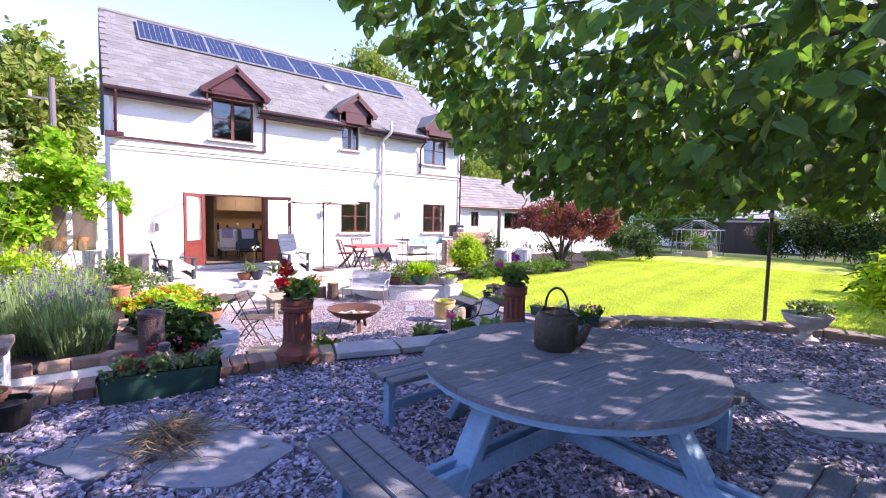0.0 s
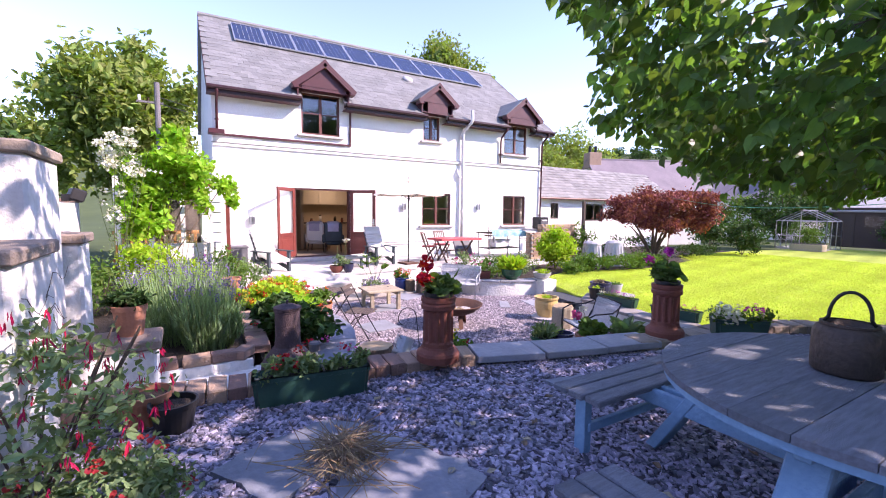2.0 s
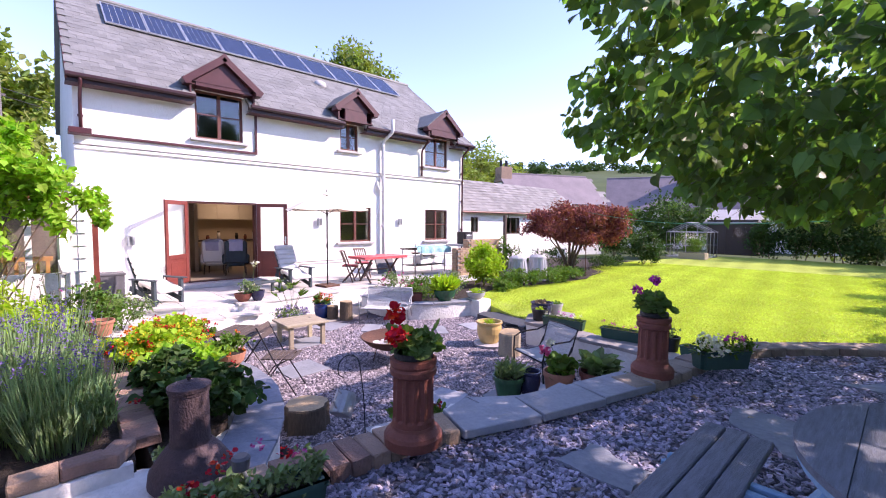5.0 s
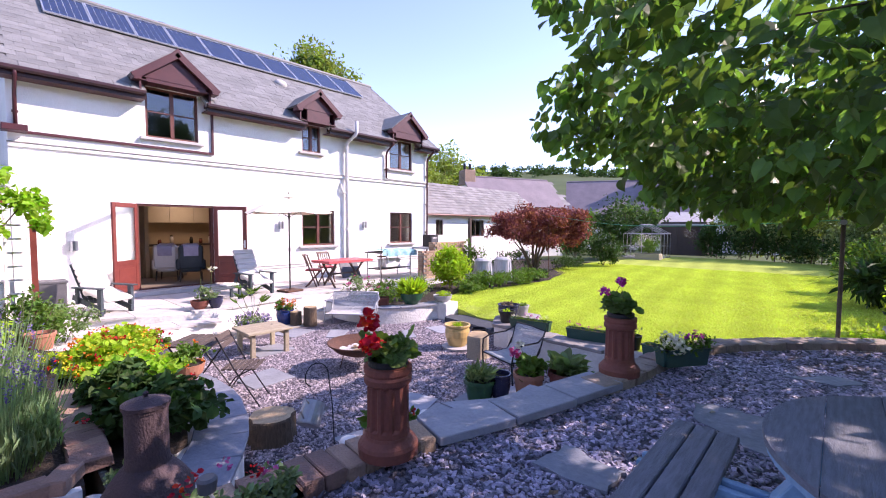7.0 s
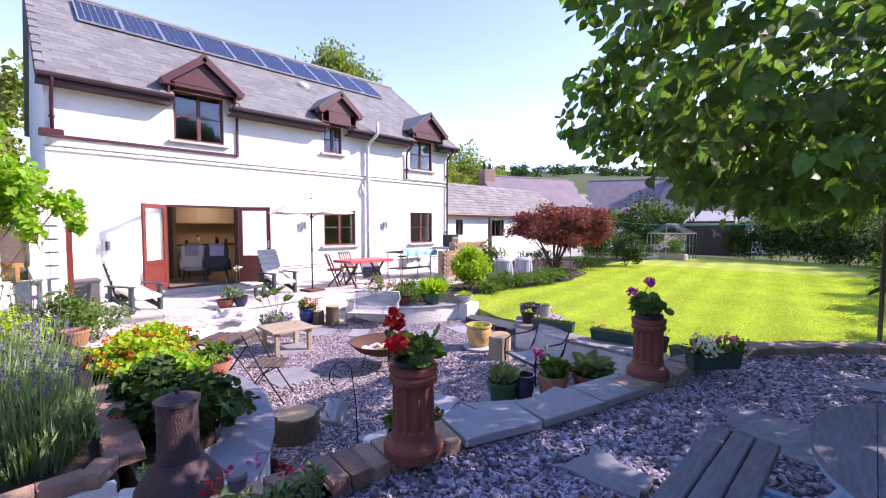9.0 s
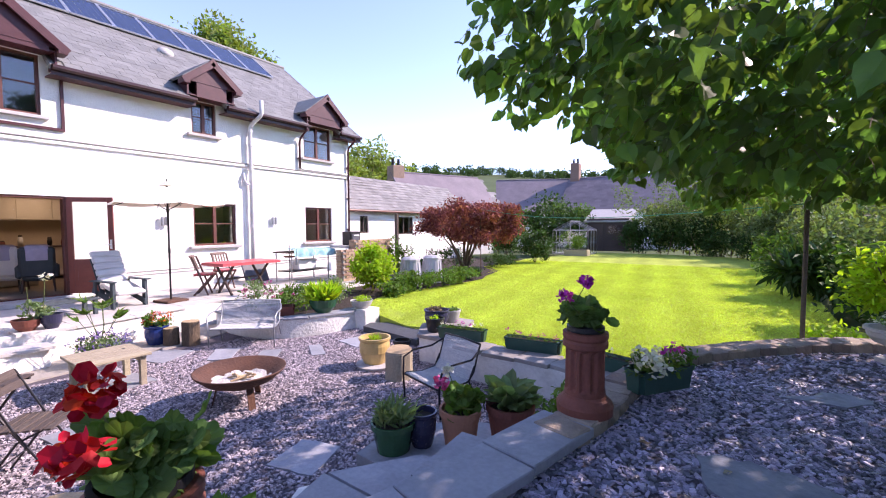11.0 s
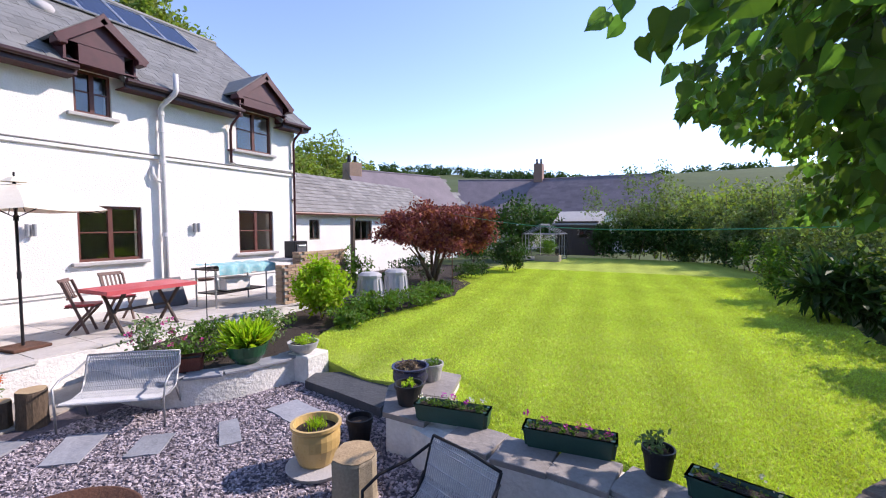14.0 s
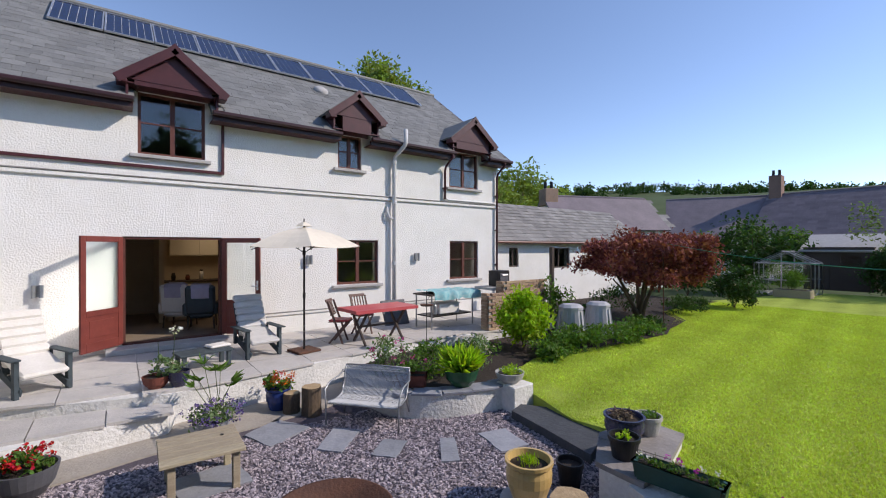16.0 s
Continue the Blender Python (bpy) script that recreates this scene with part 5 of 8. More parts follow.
def trough(x, y, z, rz, L_, w, h, mm, label, base=0.82):
    t = thing("planter_trough", label, "planter", at(x, y, z, rz))
    bm = bmesh.new()
    b = [bm.verts.new((sx * L_ / 2 * 0.94, sy * w / 2 * base, 0)) for sx, sy in ((-1, -1), (1, -1), (1, 1), (-1, 1))]
    m = [bm.verts.new((sx * L_ / 2 * 0.985, sy * w / 2 * 0.96, h * 0.86)) for sx, sy in ((-1, -1), (1, -1), (1, 1), (-1, 1))]
    o = [bm.verts.new((sx * L_ / 2, sy * w / 2, h * 0.87)) for sx, sy in ((-1, -1), (1, -1), (1, 1), (-1, 1))]
    p = [bm.verts.new((sx * L_ / 2, sy * w / 2, h)) for sx, sy in ((-1, -1), (1, -1), (1, 1), (-1, 1))]
    i_ = [bm.verts.new((sx * (L_ / 2 - 0.02), sy * (w / 2 - 0.02), h)) for sx, sy in ((-1, -1), (1, -1), (1, 1), (-1, 1))]
    d = [bm.verts.new((sx * (L_ / 2 - 0.03), sy * (w / 2 - 0.03), h * 0.8)) for sx, sy in ((-1, -1), (1, -1), (1, 1), (-1, 1))]
    bm.faces.new(b[::-1])
    for A, B in ((b, m), (m, o), (o, p), (p, i_), (i_, d)):
        for k in range(4):
            bm.faces.new((A[k], A[(k + 1) % 4], B[(k + 1) % 4], B[k]))
    bm.faces.new(d)
    bmesh.ops.recalc_face_normals(bm, faces=bm.faces)
    bmesh.ops.bevel(bm, geom=[e for e in bm.edges if abs(e.verts[0].co.z - e.verts[1].co.z) > 0.02], offset=0.03, segments=3, affect="EDGES")
    part("box", bm, mm, t)
    part("soil", sp(-L_ / 2 + 0.04, L_ / 2 - 0.04, -w / 2 + 0.04, w / 2 - 0.04, h * 0.74, h * 0.86), M_SOIL, t, "dark potting soil")
    return t

# plants are things of their own, standing in their pots
def plant(name, label, cat, x, y, z, group=""):
    return thing(name, label, cat, at(x, y, z), group)
def bush_leaves(t, n, r, h, size, mm, shape="oval", z0=0.0, k=9, name="foliage"):
    pts = clumps(n, k, (0, 0, z0 + h / 2), (r * 0.75, r * 0.75, h * 0.38), (r * 0.42, r * 0.42, h * 0.25))
    pts[:, 2] = np.maximum(pts[:, 2], z0 + 0.01)
    return leaves(name, pts, size, mm, t, shape, 0.5)
def blossoms(t, pts, r, mm, n=26, name="flower"):
    for p in pts:
        Q = np.array(p) + blob(n, (0, 0, 0), (r, r, r * 0.75), 0.7)
        leaves(name, Q, r * 0.62, mm, t, "round", 0.5, D=Q - np.array(p))
def stems(t, rows, r=0.004, mm=None, name="stem"):
    for a, b in rows:
        a, b = Vector(a), Vector(b)
        mid = (a + b) / 2 + Vector((RNG.normal(), RNG.normal(), 0)) * 0.02
        part(name, pipe(bmesh.new(), [a, mid, b], r, 5, 0.8), mm or M_STALK, t)
def geranium(x, y, z, heads, hr, mm, label, n=120):
    t = plant("geranium", label, "flower", x, y, z)
    pts = clumps(n, 10, (0, 0, 0.085), (0.10, 0.10, 0.06), (0.07, 0.07, 0.05))
    leaves("foliage", pts, 0.085, M_GERAN, t, "scallop", 0.6)
    for h in heads:
        stems(t, [((0, 0, 0.02), (h[0], h[1], h[2] - hr * 0.4))])
    blossoms(t, heads, hr, mm, 60)
geranium(CP1[0], CP1[1], 0.755, [(-0.15, -0.02, 0.14), (-0.07, 0.08, 0.25)], 0.058, M_PRED, "red geranium with round leaves growing in the chimney pot")
geranium(CP2[0], CP2[1], 0.755, [(-0.2, 0.07, 0.24), (0.0, 0.0, 0.315)], 0.044, M_PPURP, "tall magenta geranium growing in the chimney pot")

trough(-2.06, -10.36, U, -8, 0.78, 0.20, 0.205, M_GREENP, "dark green plastic trough of red petunias at the wall foot")
t = plant("petunia", "trailing petunias with red and pink flowers in the trough", "flower", -2.06, -10.36, U + 0.19)
leaves("foliage", np.concatenate([clumps(260, 9, (dx, -0.11 * dx, 0.06), (0.16, 0.07, 0.05), (0.08, 0.07, 0.05)) for dx in (-0.24, 0.0, 0.24)]), 0.042, M_BLEAF, t)
blossoms(t, [(-0.25, -0.06, 0.10), (-0.18, 0.02, 0.13), (-0.13, -0.07, 0.09), (-0.02, 0.03, 0.2), (-0.08, 0.06, 0.15), (0.2, -0.02, 0.15)], 0.033, M_PRED, 12)
blossoms(t, [(0.1, 0.05, 0.2), (0.28, 0.0, 0.12)], 0.03, M_PPINK, 10)
sl_ = thing("solar_light", "small solar garden light staked in the trough", "garden light", at(-2.05, -10.38, U + 0.15))
part("stake", rod(bmesh.new(), (0.08, 0, 0.0), (0, 0, 0.2), 0.008), M_ALU, sl_)
part("head", lt([(0, 0.19), (0.035, 0.19), (0.04, 0.24), (0.03, 0.25), (0, 0.25)], 16), M_GREYPOT, sl_)

trough(2.0, -11.17, U + 0.09, -36, 0.52, 0.2, 0.17, M_GREENP, "green trough of white and purple petunias on the coping end")
t = plant("petunia", "white, yellow and purple petunias spilling from a trough", "flower", 2.0, -11.17, U + 0.25)
leaves("foliage", np.concatenate([clumps(150, 7, (dx, -0.7 * dx, 0.04), (0.12, 0.08, 0.05), (0.07, 0.07, 0.05)) for dx in (-0.13, 0.05, 0.17)]), 0.042, M_LEAF, t)
blossoms(t, [(-0.22, 0.1, 0.06), (-0.15, 0.03, 0.10), (-0.1, 0.12, 0.12), (-0.2, 0.0, 0.02), (-0.06, 0.0, 0.07), (-0.25, 0.02, 0.1), (-0.14, -0.06, 0.03)], 0.055, M_PWHITE, 18)
blossoms(t, [(0.08, -0.03, 0.11), (0.15, -0.08, 0.13), (0.2, -0.12, 0.1)], 0.04, M_PPURP, 14)
blossoms(t, [(0.02, 0.02, 0.12), (0.12, -0.14, 0.06)], 0.035, M_PROSE, 12)

# stone urn by the kerb
urn = thing("stone_urn", "weathered cast-stone garden urn on a square foot", "urn", at(4.05, -12.9, U, 0, 0.88))
part("foot", bx((0, 0, 0.03), (0.26, 0.26, 0.06), (0, 0, 20), 0.006), M_URN, urn)
part("bowl", lt([(0.10, 0.06), (0.07, 0.1), (0.06, 0.15), (0.1, 0.19), (0.2, 0.24), (0.25, 0.30), (0.26, 0.35), (0.28, 0.36), (0.28, 0.39), (0.24, 0.39), (0.2, 0.33), (0, 0.33)], 28), M_URN, urn)
t = plant("alyssum", "pale trailing flowers filling the urn", "flower", 4.05, -12.9, U + 0.295)
bush_leaves(t, 420, 0.24, 0.2, 0.04, M_BLEAF)
blossoms(t, [tuple(p) for p in blob(16, (0, 0, 0.14), (0.24, 0.24, 0.07), 0.6)], 0.03, M_PWHITE, 8)

# clothes pole with green line
pole = thing("clothes_pole", "brown weathered clothes-line pole behind the kerb", "post", at(4.80, -12.3, L0))
part("post", rod(bmesh.new(), (0, 0, -0.05), (0, 0, 2.0), 0.024, n=12), M_DARKWOOD, pole)
part("pulley", rod(bmesh.new(), (-0.05, 0, 1.93), (0.05, 0, 1.93), 0.035, n=12), M_GALV, pole)
cl = thing("clothes_line", "thin green clothes line slung across the lawn", "clothes line")
A_, B_ = Vector((4.8, -12.3, 1.66)), Vector((11.35, -4.6, 1.98))
part("cord", pipe(bmesh.new(), [A_.lerp(B_, k / 12) - Vector((0, 0, 0.22 * math.sin(math.pi * k / 12))) for k in range(13)], 0.006, 5), M_CABLE, cl)
lp = thing("line_prop", "thin rusty prop pole standing at the lawn edge", "post", at(11.35, -4.6, L0))
part("post", rod(bmesh.new(), (0, 0, -0.05), (-0.05, 0, 2.35), 0.014), M_RUST, lp)

# ---------------------------------------------------------------- patio
def fire_pit():
    t = thing("fire_pit", "rusty steel bowl fire pit holding pale ash on three legs", "fire pit", at(1.24, -7.0, P))
    part("bowl", lt([(0, 0.20), (0.2, 0.215), (0.36, 0.28), (0.48, 0.385), (0.49, 0.405), (0.475, 0.405), (0.35, 0.30), (0.2, 0.235), (0, 0.22)], 44), M_RUST, t, smooth=True)
    bm = lt([(0, 0.285), (0.14, 0.278), (0.26, 0.27), (0.325, 0.285), (0.3, 0.265)], 26)
    for v in bm.verts:
        v.co.z += RNG.uniform(-0.008, 0.012)
    part("ash", bm, M_ASH, t, "pale wood ash")
    for k in range(3):
        a = radians(20 + 120 * k)
        part("leg", bx((0.27 * math.cos(a), 0.27 * math.sin(a), 0.12), (0.012, 0.075, 0.26), (0, -14, math.degrees(a))), M_RUST, t)
    for k in range(9):
        a, r = RNG.uniform(0, 6.28), RNG.uniform(0, 0.17)
        part("charred_stick", rod(bmesh.new(), (r * math.cos(a), r * math.sin(a), 0.29), (r * math.cos(a) + RNG.normal() * 0.09, r * math.sin(a) + RNG.normal() * 0.09, 0.315), 0.012), M_CUTWOOD, t)
fire_pit()

def low_bench():
    t = thing("low_bench", "low pale timber bench with plank top", "bench", at(0.62, -5.12, P, -2))
    for k in range(5):
        part("plank", bx((-0.01, -0.29 + k * 0.145, 0.405), (0.74, 0.139, 0.035), (0, 0, 0), 0.006), M_PALEWOOD, t)
    for sx in (-1, 1):
        for sy in (-1, 1):
            part("leg", bx((sx * 0.28, sy * 0.27, 0.195), (0.07, 0.07, 0.388), (0, 0, 0), 0.006), M_PALEWOOD, t)
        part("apron", bx((sx * 0.28, 0, 0.345), (0.04, 0.5, 0.09), (0, 0, 0), 0.004), M_PALEWOOD, t)
    part("knot", rod(bmesh.new(), (0.2, 0.1, 0.42), (0.2, 0.1, 0.428), 0.02), M_DARKMETAL, t)
low_bench()

def rattan_seat(name, m, w, label, dark=False):
    """Wire-framed seat with a woven sling; local x across, y to the back."""
    t = thing(name, label, "chair", m)
    dep, hs, hb = 0.46, 0.32, 0.70
    nx = int(w / 0.018)
    prof = [(-dep / 2, hs), (-dep / 2 + 0.03, hs + 0.012), (0.0, hs - 0.02), (dep / 2 - 0.05, hs + 0.0), (dep / 2 + 0.03, hs + 0.09), (dep / 2 + 0.10, hb - 0.06), (dep / 2 + 0.13, hb)]
    def tube(pts, nm, r, lab=""):
        part(nm, pipe(bmesh.new(), pts, r, 6), M_DARKMETAL if dark else M_GALV, t, lab, True)
    fine_ = []
    for a, b in zip(prof, prof[1:]):
        for k in range(4):
            fine_.append((a[0] + (b[0] - a[0]) * k / 4, a[1] + (b[1] - a[1]) * k / 4))
    fine_.append(prof[-1])
    back = len(fine_) // 2 + 2
    for lo, hi, nm in ((0, back, "seat"), (back - 1, len(fine_), "backrest")):
        bm = bmesh.new()
        F_ = fine_[lo:hi]
        for i in range(nx):
            xa = -w / 2 + (i + 0.05) * w / nx
            xb = -w / 2 + (i + 0.80) * w / nx
            prev = None
            for yy, zz in F_:
                q_ = [bm.verts.new((xa, yy, zz)), bm.verts.new((xb, yy, zz)), bm.verts.new(((xa + xb) / 2, yy, zz + 0.006))]
                if prev:
                    bm.faces.new((prev[0], prev[2], q_[2], q_[0]))
                    bm.faces.new((prev[2], prev[1], q_[1], q_[2]))
                prev = q_
        for k in range(1, len(F_) - 1, 2):
            (ya, za) = F_[k]
            span(bm, -w / 2, w / 2, ya - 0.006, ya + 0.006, za - 0.004, za + 0.002)
        tagged(part(nm, bm, M_RATTAN, t, "woven grey strands"), kind="stuff")
    for sx in (-1, 1):
        x = sx * w / 2
        tube([(x, y, z) for y, z in prof], "rim", 0.011)
        tube([(x + sx * 0.03, -dep / 2 + 0.02, 0.0), (x + sx * 0.03, -dep / 2 + 0.0, hs), (x + sx * 0.05, -dep / 2 + 0.02, hs + 0.18), (x + sx * 0.05, -0.08, hs + 0.24), (x + sx * 0.05, dep / 2 - 0.04, hs + 0.25), (x + sx * 0.01, dep / 2 + 0.10, hb - 0.06)], "arm", 0.012)
        tube([(x + sx * 0.02, dep / 2 + 0.10, 0.0), (x, dep / 2 - 0.04, hs), (x, dep / 2 + 0.04, hs + 0.15)], "leg", 0.012)
    tube([(-w / 2, prof[-1][0], hb), (0, prof[-1][0] + 0.01, hb + 0.008), (w / 2, prof[-1][0], hb)], "top_rail", 0.011)
    tube([(-w / 2, -dep / 2, hs), (w / 2, -dep / 2, hs)], "front_rail", 0.011)
    return t
rattan_seat("rattan_bench", at(2.70, -4.76, P, -50), 0.98, "two-seat grey woven rattan bench on a metal frame")
rattan_seat("rattan_chair", at(2.41, -8.9, P, -110), 0.64, "grey woven rattan chair turned toward the fire pit", True)

def log_stump(name, x, y, z, r, h, label, tilt=0, squared=False):
    t = thing(name, label, "log", at(x, y, z, RNG.uniform(0, 90)))
    n = 18
    bm = bmesh.new()
    rr = [r * (1 + RNG.uniform(-0.10, 0.10)) for j in range(n)]
    rings = []
    for zz, k in ((0, 1.05), (h * 0.1, 1.0), (h * 0.55, 0.97), (h * 0.95, 0.98), (h, 0.94)):
        rings.append([bm.verts.new((rr[j] * k * math.cos(2 * math.pi * j / n), rr[j] * k * math.sin(2 * math.pi * j / n), zz + 0.02 * tilt * math.cos(2 * math.pi * j / n) * (zz > 0.5 * h))) for j in range(n)])
    for a, b in zip(rings, rings[1:]):
        for j in range(n):
            bm.faces.new((a[j], a[(j + 1) % n], b[(j + 1) % n], b[j]))
    part("bark", bm, M_BARK if not squared else M_PALEWOOD, t)
    bm = bmesh.new()
    bm.faces.new([bm.verts.new(v) for v in [(rr[j] * 0.93 * math.cos(2 * math.pi * j / n), rr[j] * 0.93 * math.sin(2 * math.pi * j / n), h + 0.004 + 0.02 * tilt * math.cos(2 * math.pi * j / n)) for j in range(n)]])
    part("cut_face", bm, M_CUTWOOD, t, "pale sawn end grain")
log_stump("log_seat", 2.86, -7.98, P, 0.18, 0.38, "pale barkless log seat split along its side", 1, True)
log_stump("log_seat", 2.2, -3.95, P, 0.15, 0.40, "upright firewood log with bark")
log_stump("log_seat", 1.98, -3.75, P, 0.12, 0.3, "short split log with bark beside the pots")
log_stump("log_seat", -0.70, -8.14, P, 0.225, 0.25, "sawn tree stump with bark in the chippings")

pot("plant_pot", 3.07, -7.36, P + 0.05, 0.23, 0.37, M_YELLOWG, "round ochre-glazed pot with young green shoots", shape="belly")
t_ = thing("pot_saucer", "round stone saucer under the ochre pot", "saucer", at(3.05, -7.4, P))
part("dish", lt([(0, 0.01), (0.27, 0.01), (0.29, 0.05), (0.0, 0.05)], 26), M_STONE, t_)
t = plant("seedling", "young green shoots in the ochre pot", "plant", 3.07, -7.36, P + 0.35)
leaves("foliage", blob(110, (0, 0, 0.03), (0.12, 0.12, 0.05), 0.2), 0.06, M_YLEAF, t, "long", 0.2, D=np.tile([0, 0, 1.0], (110, 1)))
pot("plant_pot", 3.62, -7.42, P, 0.14, 0.26, M_BLACKP, "empty black plastic pot beside the wall")
WT = -0.17
pot("plant_pot", 4.22, -7.66, WT, 0.21, 0.25, M_NAVY, "dark blue glazed pot of sedum on the wall end", shape="belly")
t = plant("sedum", "pale brown sedum in a dark blue pot", "plant", 4.22, -7.66, WT + 0.2)
bush_leaves(t, 220, 0.17, 0.09, 0.035, M_STRAW)
pot("plant_pot", 3.84, -7.88, WT, 0.15, 0.21, M_BLACKP, "black plastic pot with a small plant on the wall end")
t = plant("seedling", "small bright green plant in a black pot", "plant", 3.84, -7.88, WT + 0.165)
bush_leaves(t, 70, 0.09, 0.08, 0.045, M_YLEAF)
pot("plant_pot", 4.55, -7.74, WT, 0.15, 0.2, M_STONE, "small stone pot behind the blue pot")
t = plant("houseleek", "small green plant in a stone pot", "plant", 4.55, -7.74, WT + 0.16)
bush_leaves(t, 130, 0.14, 0.09, 0.04, M_LEAF)
def flower_trough(x, y, rz, L_, label, cols, full=60):
    trough(x, y, WT, rz, L_, 0.2, 0.155, M_GREENP, label)
    t = plant("petunia", "sparse petunias growing in a green trough", "flower", x, y, WT + 0.125)
    c, s = math.cos(radians(rz)), math.sin(radians(rz))
    ctr = [(d * c, d * s, 0.02) for d in np.linspace(-L_ * 0.38, L_ * 0.38, 6)]
    leaves("foliage", np.concatenate([blob(max(6, int(full * RNG.uniform(0.2, 1.3))), p, (0.07, 0.07, 0.045), 0.3) for p in ctr]), 0.032, M_LEAF, t)
    for i in range(14):
        p = ctr[i % 6]
        q_ = (p[0] + RNG.normal() * 0.05, p[1] + RNG.normal() * 0.05, RNG.uniform(0.04, 0.11))
        stems(t, [(p, q_)], 0.0022)
    for mm in cols:
        blossoms(t, [(p[0] + RNG.normal() * 0.05, p[1] + RNG.normal() * 0.05, 0.07 + RNG.uniform(0, 0.05)) for p in ctr if RNG.random() < 0.7], 0.028, mm, 10)
flower_trough(3.68, -8.46, -82, 0.72, "green plastic trough with mauve petunias on the wall", [M_PPURP, M_PWHITE], 70)
flower_trough(3.68, -9.52, -84, 0.74, "green plastic trough with purple petunias on the wall", [M_PPURP, M_PPINK], 36)
flower_trough(3.40, -10.68, -106, 0.68, "nearly bare green plastic trough at the wall end by the coping", [M_PWHITE], 12)
pot("plant_pot", 3.62, -10.17, WT, 0.115, 0.2, M_BLACKP, "black plastic pot with a leggy plant on the wall")
t = plant("pansy", "leggy pale green plant in a black pot", "plant", 3.62, -10.17, WT + 0.15)
bush_leaves(t, 170, 0.16, 0.17, 0.035, M_BLEAF)
# pots standing on and beside the slate step
for (x, y, z, r, h, mm, lab) in ((1.06, -9.40, -0.34, 0.18, 0.23, M_GREENG, "green glazed pot of houseleeks on the step edge"), (1.42, -9.8, -0.34, 0.17, 0.30, M_TERRA2, "terracotta pot of geranium beside the step"),
                                 (1.68, -10.12, -0.34, 0.20, 0.32, M_TERRA, "brown pot of striped hosta beside the step"), (1.24, -9.55, -0.34, 0.12, 0.28, M_NAVY, "dark blue glazed jar beside the step"),
                                 (-0.48, -9.62, P, 0.17, 0.5, M_TERRA2, "tall pot with a striped hosta behind the coping"), (-0.62, -9.95, -0.12, 0.13, 0.24, M_GREYPOT, "small grey pot of yellow flowers behind the coping")):
    pot("plant_pot", x, y, z, r, h, mm, lab, shape="belly" if mm is M_NAVY else "taper")
t = plant("houseleek", "spiky grey houseleeks in a green pot", "plant", 1.06, -9.40, -0.15)
leaves("foliage", blob(260, (0, 0, 0.06), (0.17, 0.17, 0.08), 0.3), 0.12, M_BLEAF, t, "long", 0.3, D=np.column_stack([RNG.normal(size=260), RNG.normal(size=260), np.ones(260)]))
t = plant("geranium", "leafy green geranium with a pink flower head", "flower", 1.42, -9.8, -0.10)
bush_leaves(t, 200, 0.2, 0.26, 0.07, M_LEAF, "round")
blossoms(t, [(-0.16, 0.08, 0.3)], 0.055, M_PPINK, 50)
blossoms(t, [(-0.02, 0.1, 0.36)], 0.045, M_PWHITE, 40)
stems(t, [((0, 0, 0.05), (-0.16, 0.08, 0.28)), ((0, 0, 0.05), (-0.02, 0.1, 0.34))])
def hosta(x, y, z, r, n, mm):
    t = plant("hosta", "hosta with pale striped arching leaves in a pot", "plant", x, y, z)
    a = RNG.uniform(0, 6.283, n)
    D = np.column_stack([np.cos(a), np.sin(a), RNG.uniform(0.3, 1.3, n)])
    leaves("foliage", np.column_stack([np.cos(a) * 0.03, np.sin(a) * 0.03, RNG.uniform(0, 0.12, n)]), r, mm, t, "oval", 0.5, D=D, spread=0.5)
hosta(1.68, -10.12, -0.08, 0.19, 120, M_BLEAF)
hosta(-0.48, -9.62, P + 0.44, 0.17, 70, M_LEAF)
t = plant("viola", "yellow and red flowers in a small pot", "flower", -0.62, -9.95, 0.08)
bush_leaves(t, 180, 0.15, 0.2, 0.045, M_LEAF)
blossoms(t, [(0.02, 0.05, 0.22), (-0.06, 0.0, 0.18)], 0.032, M_PYELL, 12)
blossoms(t, [(0.08, -0.06, 0.12)], 0.035, M_PRED, 12)
t = plant("ground_cover", "low leafy plants at the foot of the white wall", "plant", 2.45, -10.35, P)
bush_leaves(t, 520, 0.42, 0.45, 0.075, M_LEAF, k=14)
t = plant("ground_cover", "variegated leafy plant beside the pots", "plant", 1.95, -10.45, P)
bush_leaves(t, 320, 0.25, 0.5, 0.07, M_YLEAF, k=9)

# potted plants at the terrace foot
pot("plant_pot", 1.86, -3.5, P + 0.02, 0.19, 0.32, M_BLUEG, "bright blue glazed pot of orange begonias", shape="belly")
t = plant("begonia", "orange and red begonia in a blue pot", "flower", 1.86, -3.5, P + 0.3)
bush_leaves(t, 320, 0.26, 0.3, 0.06, M_LEAF)
blossoms(t, [tuple(p) for p in blob(26, (0, 0, 0.17), (0.24, 0.24, 0.12), 0.7)], 0.035, M_PORANGE, 10)
blossoms(t, [tuple(p) for p in blob(10, (0, 0, 0.17), (0.25, 0.25, 0.1), 0.8)], 0.033, M_PRED, 10)
pot("plant_pot", -0.78, -4.35, P + 0.02, 0.25, 0.27, M_GREYPOT, "wide grey pot of red begonias", shape="bowl")
t = plant("begonia", "dense red begonia with dark leaves in a grey pot", "flower", -0.78, -4.35, P + 0.25)
bush_leaves(t, 280, 0.24, 0.2, 0.06, M_LEAF)
blossoms(t, [tuple(p) for p in blob(30, (0, 0, 0.14), (0.22, 0.22, 0.08), 0.7)], 0.04, M_PRED, 12)
pot("plant_pot", 0.92, -3.95, P + 0.02, 0.2, 0.2, M_STONE, "low stone pot hidden by purple flowers", shape="bowl")
t = plant("palm", "small fan palm rising over purple bedding flowers", "plant", 0.92, -3.95, P + 0.18)
